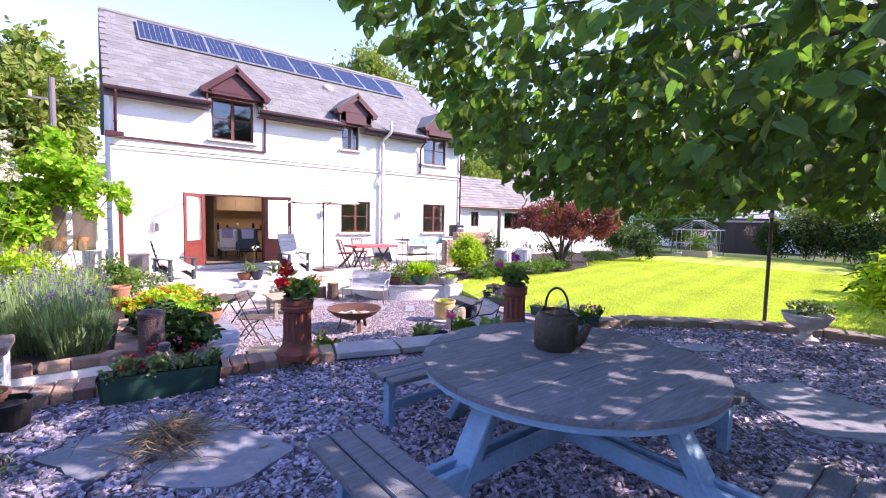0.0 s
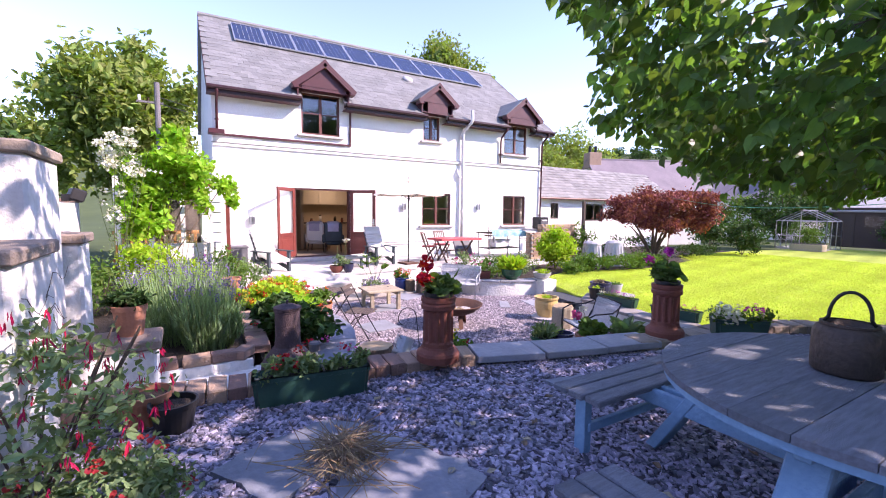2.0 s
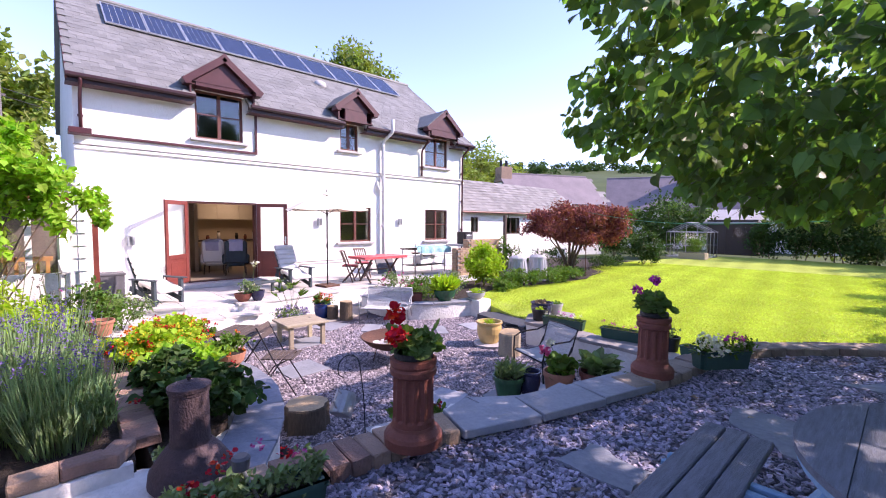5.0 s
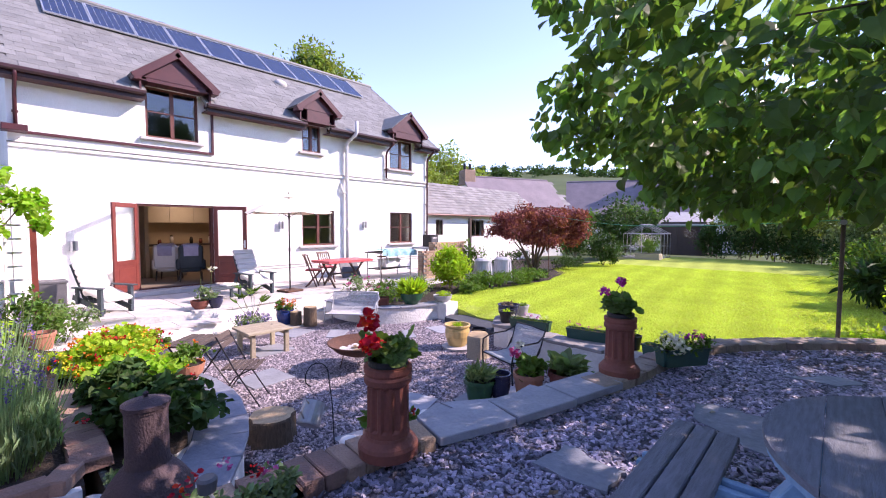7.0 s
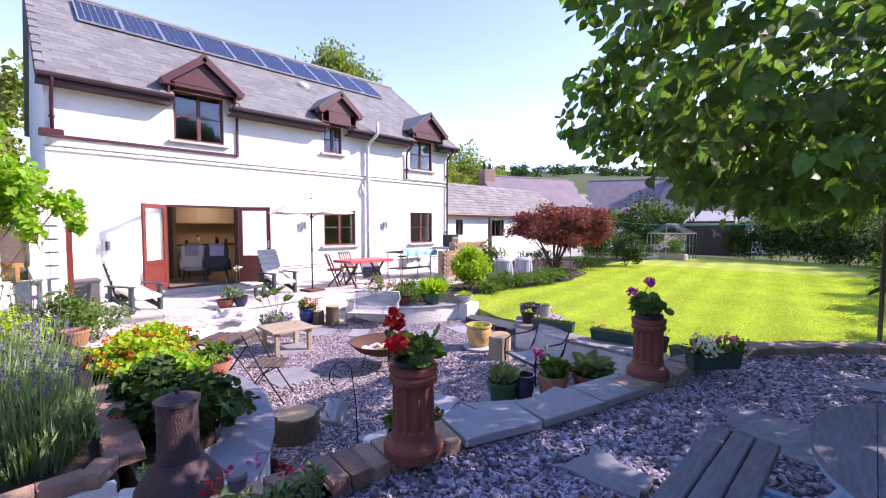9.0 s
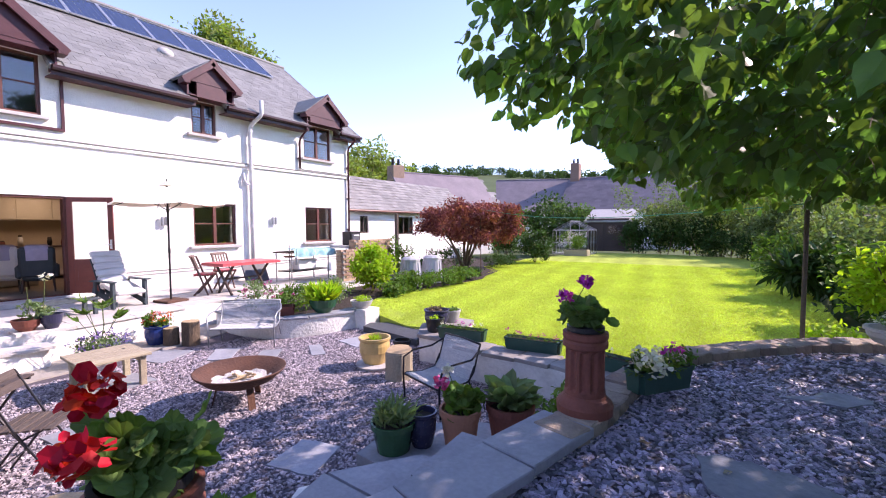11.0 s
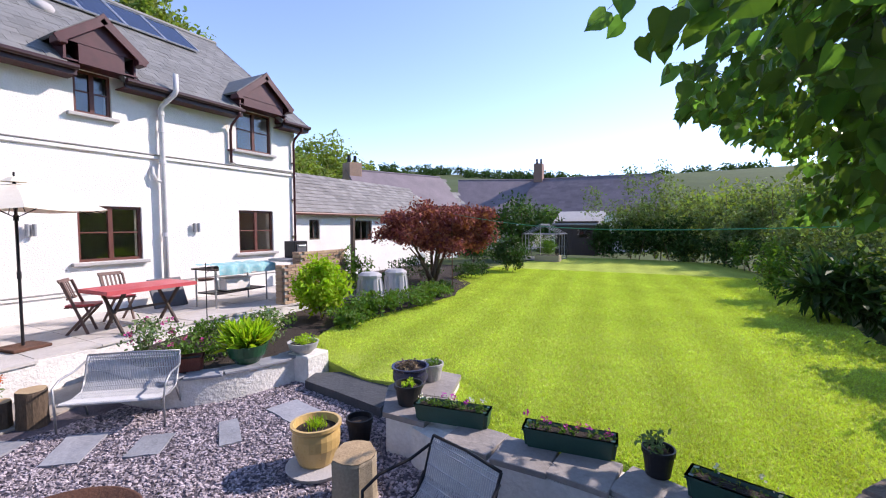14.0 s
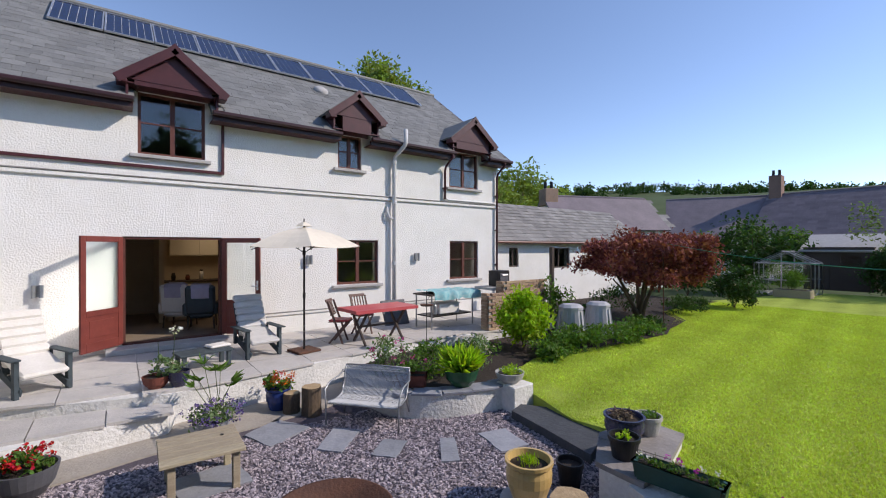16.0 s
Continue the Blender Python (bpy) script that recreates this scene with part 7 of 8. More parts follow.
ME_EDGE = [piece_mesh("brick", (0.215, 0.13, 0.085), M_BRICK, 0.01) for i in range(3)]
for i, (x, y, rz) in enumerate([(-3.22, -9.12, 4), (-2.99, -9.11, 2), (-2.74, -9.12, -2), (-2.53, -9.11, 3), (-2.37, -9.08, 60)]):
    shared("brick", ME_EDGE[i % 3], pose(x, y, 0.125, 0, 0, rz), lav_bed)
for i in range(15):
    y = -8.9 + i * 0.105
    shared("brick", ME_EDGE[i % 3], pose(-2.22 + 0.006 * i, y, 0.095, 0, 0, RNG.uniform(-3, 3)), lav_bed)
# curved slate-topped wall round the ivy bed
CURVE = smooth_line([(-1.78, -9.62), (-1.48, -9.2), (-1.25, -8.8), (-1.08, -8.3), (-1.0, -7.85), (-1.02, -7.3), (-1.15, -6.6), (-1.4, -5.6), (-1.7, -4.7)], 5)
ivy_bed = tagged(link("ivy_bed", pr(CURVE + [(-2.15, -4.7), (-2.15, -9.2)], -0.72, -0.10), M_GWALL), "curved white-rendered bed wall beside the patio", "wall", kind="structure")
for i, (x, y, a) in enumerate(along(CURVE, 0.36)[:8]):
    nx_, ny_ = -math.sin(radians(a)), math.cos(radians(a))
    part("cap_slate", bx((x + nx_ * 0.16, y + ny_ * 0.16, -0.082 + RNG.uniform(0, 0.006)), (0.35, 0.40, 0.035), (0, RNG.uniform(-1, 1), a), 0.006), M_DFLAG, ivy_bed)
tagged(link("flower_bed", pr([(-2.1, -9.0), (-1.62, -8.7), (-1.42, -8.0), (-1.4, -7.2), (-1.55, -6.5), (-1.75, -5.4), (-2.12, -4.8)], -0.2, -0.04), M_SOIL), "dark soil inside the curved bed", "soil", kind="structure")

chm = thing("chiminea", "dark cast-iron chiminea with a lidded flue", "chiminea", at(-2.06, -9.52, 0.0) @ Matrix.Diagonal((0.74, 0.74, 1, 1)))
part("belly", lt([(0, -0.02), (0.24, 0.0), (0.30, 0.06), (0.29, 0.13), (0.22, 0.21), (0.165, 0.26), (0.15, 0.27)], 30), M_CASTIRON, chm, smooth=True)
part("flue", lt([(0.148, 0.26), (0.140, 0.32), (0.138, 0.56), (0.145, 0.565), (0.145, 0.58), (0.12, 0.58)], 30), M_CASTIRON, chm)
part("lid", lt([(0.155, 0.585), (0.155, 0.605), (0.06, 0.63), (0, 0.635)], 30), M_CASTIRON, chm)
part("knob", lt([(0, 0.63), (0.012, 0.635), (0.02, 0.655), (0, 0.67)], 12), M_CASTIRON, chm)

# lavender
def lavender(x, y, r, h, n, label):
    t = plant("lavender", label, "lavender", x, y, 0.08)
    V, F = [], []
    for i in range(n):
        a, q = RNG.uniform(0, 6.283), r * math.sqrt(RNG.random()) * 0.6
        b = Vector((q * math.cos(a), q * math.sin(a), 0))
        tip = Vector((b.x * 1.7, b.y * 1.7, h * RNG.uniform(0.6, 1.0))) + Vector((RNG.normal(), RNG.normal(), 0)) * 0.05
        for j in range(2):
            k = (0.55 + 0.45 * j)
            p1 = b.lerp(tip, k)
            s = Vector((math.cos(a * 3 + j), math.sin(a * 3 + j), 0)) * 0.0022
            b0 = len(V)
            V += [b - s, b + s, p1 + s, p1 - s]
            F.append((b0, b0 + 1, b0 + 2, b0 + 3))
    tagged(raw("stem", V, F, M_LAVG, t), kind="stuff")
    pts = clumps(int(n * 4.5), 30, (0, 0, h * 0.38), (r * 0.9, r * 0.9, h * 0.3), (r * 0.3, r * 0.3, h * 0.2))
    leaves("foliage", pts, 0.085, M_LAVG, t, "long", 0.2, D=np.tile([0, 0, 1.0], (len(pts), 1)))
    m = n // 4
    a = RNG.uniform(0, 6.283, m)
    q = r * np.sqrt(RNG.random(m))
    S = np.column_stack([q * np.cos(a), q * np.sin(a), h * RNG.uniform(0.8, 1.06, m)])
    Q = np.repeat(S, 7, axis=0)
    Q[:, 2] -= np.tile(np.linspace(0, 0.06, 7), m)
    tagged(leaves("flower_spike", Q, 0.018, M_PLAV, t, "oval", 0.2), kind="stuff")
lavender(-2.62, -8.62, 0.34, 0.66, 420, "feathery green lavender at the front of the bed")
lavender(-2.95, -8.2, 0.45, 0.80, 420, "large lavender bush with fading purple spikes")
lavender(-2.72, -7.7, 0.42, 0.78, 380, "lavender bush with purple spikes beside the brick edging")
def spire(x, y, h, n, mm, label, z=0.08):
    t = plant("tall_perennial", label, "flower", x, y, z)
    for i in range(n):
        a = RNG.uniform(0, 6.283)
        tip = (0.35 * math.cos(a) * RNG.random(), 0.35 * math.sin(a) * RNG.random(), h * RNG.uniform(0.75, 1.0))
        stems(t, [((tip[0] * 0.4, tip[1] * 0.4, 0), tip)], 0.004)
        blossoms(t, [tip], 0.022, mm, 8, "seed_head")
    bush_leaves(t, 260, 0.32, h * 0.5, 0.06, M_LEAF)
spire(-2.55, -6.6, 1.0, 12, M_DARKWOOD, "tall stems with dark seed heads in the bed")
spire(-3.0, -5.6, 1.05, 8, M_DARKWOOD, "tall stems with dark round seed heads")

def shrub(name, x, y, z, r, h, size, mm, label, n=900, k=16, shape="oval", flowers=None, fl_n=0, cat="shrub", wood=True):
    t = plant(name, label, cat, x, y, z)
    pts = clumps(int(n * 2.0), int(k * 1.4), (0, 0, h * 0.52), (r * 0.74, r * 0.74, h * 0.36), (r * 0.4, r * 0.4, h * 0.22))
    pts[:, 2] = np.maximum(pts[:, 2], 0.02)
    leaves("foliage", pts, size, mm, t, shape, 0.5)
    if wood:
        for i in range(4):
            a = i * 1.7
            stems(t, [((0, 0, 0), (r * 0.5 * math.cos(a), r * 0.5 * math.sin(a), h * 0.7))], 0.012 * max(0.5, r), M_BARK, "branch")
    if flowers:
        for mm_ in flowers:
            blossoms(t, [tuple(p) for p in blob(fl_n, (0, 0, h * 0.6), (r * 0.95, r * 0.95, h * 0.45), 0.9)], 0.03, mm_, 9)
    return t
shrub("nasturtium", -1.75, -6.35, -0.05, 0.55, 0.33, 0.06, M_YLEAF, "sprawling lime-green nasturtiums with orange flowers", 900, 18, "round", [M_PORANGE, M_PYELL, M_PRED], 40, "flower", False)
shrub("nasturtium", -1.45, -5.5, -0.08, 0.5, 0.33, 0.06, M_YLEAF, "nasturtiums with orange and red flowers spilling over the bed edge", 700, 14, "round", [M_PORANGE, M_PRED], 34, "flower", False)
shrub("nasturtium", -1.65, -7.3, -0.05, 0.42, 0.36, 0.06, M_VLEAF, "bright green nasturtiums with orange flowers at the bed edge", 600, 12, "round", [M_PORANGE], 20, "flower", False)
shrub("heuchera", -1.78, -8.45, -0.05, 0.44, 0.46, 0.075, M_DLEAF, "dark glossy leafy bush in the curved bed", 1500, 22, "heart", [M_PRED], 4, "shrub", False)
shrub("heuchera", -1.85, -7.85, -0.05, 0.36, 0.46, 0.065, M_DLEAF, "dark-leaved bush with small red flowers", 900, 12, "heart", None, 0, "shrub", False)
shrub("thyme", -2.0, -9.1, -0.02, 0.2, 0.16, 0.03, M_BLEAF, "grey-green herb tuft hanging over the ledge", 380, 8, "oval", None, 0, "herb", False)
shrub("thyme", -0.95, -9.3, P, 0.26, 0.22, 0.03, M_BLEAF, "low grey herb tuft at the wall foot", 380, 9, "oval", None, 0, "herb", False)
shrub("garden_shrub", -2.9, -6.2, 0.05, 0.7, 0.75, 0.07, M_YLEAF, "yellow-green perennials in the raised bed", 900, 16)
shrub("garden_shrub", -3.7, -6.6, 0.05, 0.6, 0.8, 0.07, M_LEAF, "leafy perennials by the boundary wall", 700, 14)
shrub("garden_shrub", -2.25, -4.6, 0.0, 0.6, 0.7, 0.07, M_LEAF, "mixed leafy shrub at the terrace corner", 700, 14, flowers=[M_PPURP], fl_n=4)
shrub("garden_shrub", -1.75, -3.6, -0.25, 0.5, 0.75, 0.065, M_BLEAF, "clipped rounded shrub beside the terrace step", 600, 12)
shrub("garden_shrub", -3.3, -4.9, 0.05, 0.7, 0.9, 0.075, M_YLEAF, "lime-green leafy shrub below the vine", 700, 14)
pot("plant_pot", -3.17, -9.36, 0.475, 0.115, 0.23, M_TERRA2, "tall terracotta pot on the wall ledge")
shrub("garden_shrub", -3.17, -9.36, 0.66, 0.16, 0.16, 0.05, M_DLEAF, "small dark plant in a terracotta pot", 200, 8, "oval", None, 0, "plant", False)
pot("plant_pot", -1.18, -7.25, -0.06, 0.17, 0.17, M_TERRA2, "shallow terracotta bowl on the bed wall", shape="bowl")
shrub("garden_shrub", -1.18, -7.25, 0.06, 0.24, 0.26, 0.05, M_LEAF, "leafy orange-flowered plant in a bowl", 260, 8, "oval", [M_PORANGE], 4, "plant", False)
pot("plant_pot", -2.15, -5.2, 0.06, 0.16, 0.2, M_TERRA2, "small terracotta pot in the flower bed")
pot("plant_pot", -3.02, -10.25, U, 0.14, 0.2, M_TERRA2, "small terracotta pot at the wall foot")
pot("plant_pot", -2.88, -10.42, U, 0.13, 0.18, M_BLACKP, "black plastic pot at the wall foot")

# fuchsia in the near corner
def fuchsia(x, y):
    t = plant("fuchsia", "fuchsia bush hung with crimson drooping flowers", "shrub", x, y, U)
    pts = clumps(1700, 26, (0, 0, 0.42), (0.42, 0.55, 0.36), (0.2, 0.2, 0.14))
    pts[:, 2] = np.maximum(pts[:, 2], 0.02)
    leaves("foliage", pts, 0.045, M_BLEAF, t, "oval", 0.4)
    F = blob(110, (0, 0, 0.45), (0.5, 0.6, 0.42), 0.7)
    F[:, 2] = np.maximum(F[:, 2], 0.06)
    Q = np.repeat(F, 5, axis=0) + RNG.normal(size=(550, 3)) * 0.006
    tagged(leaves("flower", Q, 0.045, petal("fuchsia_petal", (0.55, 0.02, 0.10)), t, "long", 0.1, D=np.tile([0, 0, -1.0], (550, 1)), spread=0.6), kind="stuff")
    for i in range(9):
        a = i * 0.8
        stems(t, [((0, 0, 0), (0.4 * math.cos(a), 0.5 * math.sin(a), 0.75))], 0.006, M_BARK, "branch")
fuchsia(-3.38, -10.95)
shrub("fuchsia", -3.05, -11.25, U, 0.34, 0.34, 0.04, M_BLEAF, "low spreading fuchsia over the chippings", 700, 14, "oval", [petal("red_leaf", (0.35, 0.03, 0.03))], 14, "shrub", False)
cr = thing("creeper", "bare thin creeper stems on the white wall", "creeper")
for i in range(6):
    y0, z0, up = -10.75 + 0.1 * i, RNG.uniform(0.5, 1.05), RNG.uniform(-0.25, 0.3)
    row = [(-3.445 - 0.004 * RNG.random(), y0 + 0.09 * k, z0 + up * k / 5 + 0.05 * math.sin(k * 1.3 + i)) for k in range(7)]
    part("tendril", pipe(bmesh.new(), row, 0.0026, 5, 0.5), M_DARKWOOD, cr)

# conservatory beside the house, with vine and white roses
con = thing("conservatory", "small white-framed conservatory on a white dwarf wall", "conservatory")
CX0, CX1, CY0, CY1 = -3.9, -2.3, -3.2, -0.05
part("dwarf_wall", sp(CX0, CX1, CY0, CY0 + 0.15, -0.7, 0.72), M_GWALL, con)
part("dwarf_wall", sp(CX1 - 0.15, CX1, CY0 + 0.15, CY1, -0.7, 0.72), M_GWALL, con)
for x in np.linspace(CX0, CX1, 4):
    part("post", sp(x - 0.04, x + 0.04, CY0 + 0.03, CY0 + 0.11, 0.72, 2.05), M_WHITEP, con)
for y in np.linspace(CY0 + 0.6, CY1 - 0.1, 4):
    part("post", sp(CX1 - 0.11, CX1 - 0.03, y - 0.04, y + 0.04, 0.72, 2.05), M_WHITEP, con)
part("head_rail", sp(CX0, CX1, CY0, CY0 + 0.13, 2.05, 2.17), M_WHITEP, con)
part("head_rail", sp(CX1 - 0.13, CX1, CY0 + 0.13, CY1, 2.05, 2.17), M_WHITEP, con)
g_ = part("pane", sp(CX0, CX1 - 0.1, CY0 + 0.06, CY0 + 0.068, 0.72, 2.05), M_GLASS, con)
g_.visible_shadow = False
g_ = part("pane", sp(CX1 - 0.075, CX1 - 0.067, CY0 + 0.13, CY1, 0.72, 2.05), M_GLASS, con)
g_.visible_shadow = False
cxm = (CX0 + CX1) / 2
for sg in (-1, 1):
    part("roof_sheet", bx((cxm + sg * 0.42, (CY0 + CY1) / 2, 2.36), (1.0, CY1 - CY0 + 0.2, 0.03), (0, sg * 29, 0)), M_WHITEP, con)
t_ = prism(bmesh.new(), [(CX0, 2.17), (CX1, 2.17), (cxm, 2.58)], 0, 0.05)
bmesh.ops.transform(t_, matrix=Matrix.Translation((0, CY0 + 0.08, 0)) @ pose(0, 0, 0, 90), verts=t_.verts)
part("gable_panel", t_, M_WHITEP, con)
part("floor_slab", sp(CX0, CX1 - 0.15, CY0 + 0.15, CY1, -0.7, -0.05), M_TILE, con)
part("back_panel", sp(CX0, CX1 - 0.15, CY1 - 0.06, CY1, -0.05, 2.05), M_DARKWOOD, con)
ob_ = thing("slatted_bench", "orange wooden slatted bench inside the conservatory", "bench", at(-3.3, -2.5, -0.05))
part("seat", bx((0, 0, 0.42), (1.5, 0.45, 0.04)), M_ORANGEWOOD, ob_)
for i in range(12):
    part("back_slat", bx((-0.68 + i * 0.124, -0.22, 0.72), (0.05, 0.02, 0.5)), M_ORANGEWOOD, ob_)
part("top_rail", bx((0, -0.22, 0.98), (1.5, 0.04, 0.07)), M_ORANGEWOOD, ob_)
for sx in (-1, 1):
    for sy in (-1, 1):
        part("leg", bx((sx * 0.7, sy * 0.18, 0.2), (0.06, 0.06, 0.4)), M_ORANGEWOOD, ob_)
ld = thing("trellis_ladder", "white wooden trellis ladder beside the post", "trellis", at(-2.22, -3.45, -0.25))
for sx in (-1, 1):
    part("rail", bx((sx * 0.12, 0, 0.95), (0.03, 0.03, 1.9)), M_WHITEP, ld)
for i in range(9):
    part("rung", bx((0, 0, 0.2 + i * 0.2), (0.21, 0.02, 0.03)), M_WHITEP, ld)
pp = thing("pergola", "brown timber pergola post and beam carrying the vine", "pergola", at(0, 0, 0))
part("post", sp(-2.09, -2.02, -3.66, -3.59, -0.3, 1.95), M_RED, pp)
part("beam", sp(-3.0, -1.98, -3.66, -3.59, 1.86, 1.93), M_RED, pp)
def vine():
    t = plant("grape_vine", "lush yellow-green grape vine over the pergola", "vine", -3.0, -4.4, 1.1)
    pts = np.concatenate([clumps(2600, 30, (-0.1, 0.1, 0.95), (0.62, 0.5, 0.42), (0.26, 0.26, 0.2)), clumps(800, 12, (0.72, 0.25, 0.6), (0.45, 0.3, 0.3), (0.18, 0.18, 0.18)), clumps(1500, 20, (-0.38, 0.0, 0.3), (0.3, 0.3, 0.5), (0.2, 0.2, 0.2)), clumps(300, 6, (0.05, 0.1, 1.5), (0.2, 0.25, 0.2), (0.14, 0.14, 0.14))])
    leaves("foliage", pts, 0.085, M_VLEAF, t, "heart", 0.5)
    for i in range(8):
        stems(t, [((-0.5, 0.1, -1.3), (RNG.uniform(-0.6, 0.8), RNG.uniform(-0.2, 0.3), 0.7))], 0.011, M_BARK, "cane")
vine()
def rose():
    t = plant("climbing_rose", "tall climbing rose with fading white flower clusters", "rose", -3.72, -4.75, -0.05)
    pts = np.concatenate([clumps(700, 18, (0.05, 0.1, 2.15), (0.27, 0.3, 0.6), (0.12, 0.12, 0.2)), clumps(420, 12, (0, 0, 0.9), (0.2, 0.25, 0.7), (0.13, 0.13, 0.2))])
    leaves("foliage", pts, 0.05, M_BLEAF, t)
    fp = np.concatenate([clumps(80, 16, (0.1, -0.05, 2.4), (0.34, 0.32, 0.42), (0.1, 0.1, 0.09)), blob(12, (0, -0.1, 1.6), (0.3, 0.3, 0.4), 0.9)])
    blossoms(t, [tuple(p) for p in fp], 0.06, M_PWHITE, 14)
    for i in range(7):
        stems(t, [((0.05 * i - 0.15, 0, 0), (RNG.normal() * 0.25, RNG.normal() * 0.35, RNG.uniform(2.2, 2.8)))], 0.0055, M_STALK, "cane")
rose()

# ================================================================ the lime tree over the upper gravel
def branch_path(a, b, sag, n=6, wob=0.08):
    a, b = Vector(a), Vector(b)
    return [a.lerp(b, i / n) + Vector((RNG.normal() * wob, RNG.normal() * wob, -sag * (i / n) ** 2 + RNG.normal() * wob * 0.4)) * (1 if 0 < i else 0) for i in range(n + 1)]
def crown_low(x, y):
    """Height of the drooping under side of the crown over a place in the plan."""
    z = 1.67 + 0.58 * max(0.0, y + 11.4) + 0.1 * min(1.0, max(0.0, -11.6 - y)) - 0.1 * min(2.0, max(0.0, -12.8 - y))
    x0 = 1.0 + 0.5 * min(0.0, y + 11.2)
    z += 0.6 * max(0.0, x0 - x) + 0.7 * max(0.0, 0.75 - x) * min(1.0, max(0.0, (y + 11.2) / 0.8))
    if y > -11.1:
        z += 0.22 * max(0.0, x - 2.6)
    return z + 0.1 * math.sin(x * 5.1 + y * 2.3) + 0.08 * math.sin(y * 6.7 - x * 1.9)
# Height cap chosen so the crown's shadow stops short of the sunlit beds.
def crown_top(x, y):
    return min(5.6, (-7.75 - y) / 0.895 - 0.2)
def lime_tree():
    bx0, by0 = 2.9, -15.2
    t = thing("lime_tree", "lime tree with drooping branches of large heart-shaped leaves", "tree", at(bx0, by0, U))
    part("trunk", pipe(bmesh.new(), [(0, 0, -0.1), (0.02, 0.03, 0.6), (-0.04, 0.1, 1.5), (-0.1, 0.25, 2.6), (-0.2, 0.5, 4.0)], 0.2, 12, 0.55), M_BARK, t, smooth=True)
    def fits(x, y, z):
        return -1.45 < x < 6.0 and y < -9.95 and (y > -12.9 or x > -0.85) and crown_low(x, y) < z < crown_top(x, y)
    tips, dirs = [], []
    TV, TF = [], []
    def spray(c, d, length, m):
        """A drooping twig with leaves on alternate sides."""
        side = d.cross(Vector((0, 0, 1))).normalized()
        ends = []
        for k in range(m):
            u = (k + 1) / m
            p = c + d * length * u + Vector((0, 0, -0.35 * length * u * u))
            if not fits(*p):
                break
            ends.append(p)
            q = side * (1 if k % 2 else -1)
            tips.append((p.x - bx0, p.y - by0, p.z - U))
            dirs.append((d.x * 0.4 + q.x * 0.55 + RNG.normal() * 0.2, d.y * 0.4 + q.y * 0.55 + RNG.normal() * 0.2, -0.75 + RNG.normal() * 0.2))
        if len(ends) > 2:
            b0 = len(TV)
            for p, r in ((c, 0.004), (ends[len(ends) // 2], 0.003), (ends[-1], 0.0015)):
                for a in (0, 2.1, 4.2):
                    TV.append((p.x - bx0 + r * math.cos(a), p.y - by0 + r * math.sin(a), p.z - U))
            for j in (0, 3):
                for a in range(3):
                    TF.append((b0 + j + a, b0 + j + (a + 1) % 3, b0 + j + 3 + (a + 1) % 3, b0 + j + 3 + a))
    made = limbs = 0
    while made < 3600:
        x, y = RNG.uniform(-1.45, 6.0), RNG.uniform(-15.6, -9.95)
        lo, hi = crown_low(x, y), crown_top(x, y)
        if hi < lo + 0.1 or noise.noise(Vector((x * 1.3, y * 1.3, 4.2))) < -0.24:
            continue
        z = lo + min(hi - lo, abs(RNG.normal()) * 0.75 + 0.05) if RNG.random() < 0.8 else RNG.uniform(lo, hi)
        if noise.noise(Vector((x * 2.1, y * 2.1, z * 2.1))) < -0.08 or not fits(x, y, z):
            continue
        a = math.atan2(y + 14.6, x - 2.6) + RNG.normal() * 0.7
        d = Vector((math.cos(a), math.sin(a), RNG.normal() * 0.25 - 0.1)).normalized()
        spray(Vector((x, y, z)), d, RNG.uniform(0.25, 0.6), int(RNG.integers(5, 10)))
        made += 1
        if made % 170 == 0 and limbs < 30:
            path_ = branch_path((-0.15, 0.4, 3.0), (x - bx0, y - by0, z - U + 0.15), 0.1)
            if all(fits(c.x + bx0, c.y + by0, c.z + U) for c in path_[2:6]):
                part("limb", pipe(bmesh.new(), path_, 0.028, 6, 0.15), M_BARK, t)
                limbs += 1
    # Extra sprays added high at the back, out of view, to deepen the shade.
    made = 0
    while made < 350:
        x, y = RNG.uniform(0.2, 6.0), RNG.uniform(-15.8, -12.2)
        z = RNG.uniform(2.5, 5.5)
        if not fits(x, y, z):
            continue
        a = math.atan2(y + 14.6, x - 2.6) + RNG.normal() * 0.9
        spray(Vector((x, y, z)), Vector((math.cos(a), math.sin(a), RNG.normal() * 0.3)).normalized(), RNG.uniform(0.3, 0.6), 9)
        made += 1
    tagged(raw("twig", TV, TF, M_BARK, t), kind="stuff")
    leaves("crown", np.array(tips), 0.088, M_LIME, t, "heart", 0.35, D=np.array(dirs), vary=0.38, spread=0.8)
RNG = np.random.default_rng(11)
lime_tree()
RNG = np.random.default_rng(12)

# ================================================================ lawn side
shrub("choisya", 6.78, -3.9, L0, 0.72, 1.35, 0.10, M_YLEAF, "golden-leaved rounded shrub at the terrace end", 1900, 30, "oval")
def compost_bin(x, y):
    t = thing("compost_bin", "grey tapered plastic compost bin with lid", "compost bin", at(x, y, L0), "compost bins")
    bm = lt([(0, 0), (0.36, 0), (0.34, 0.1), (0.27, 0.72), (0, 0.72)], 10)
    part("body", bm, M_COMPOST, t)
    part("lid", lt([(0.29, 0.72), (0.29, 0.77), (0.2, 0.83), (0, 0.84)], 10), M_COMPOST, t)
    for k in range(10):
        a = 2 * math.pi * (k + 0.5) / 10
        part("rib", bx((0.31 * math.cos(a), 0.31 * math.sin(a), 0.36), (0.03, 0.02, 0.64), (0, -7, math.degrees(a))), M_COMPOST, t)
compost_bin(8.45, -3.85), compost_bin(9.35, -3.98)
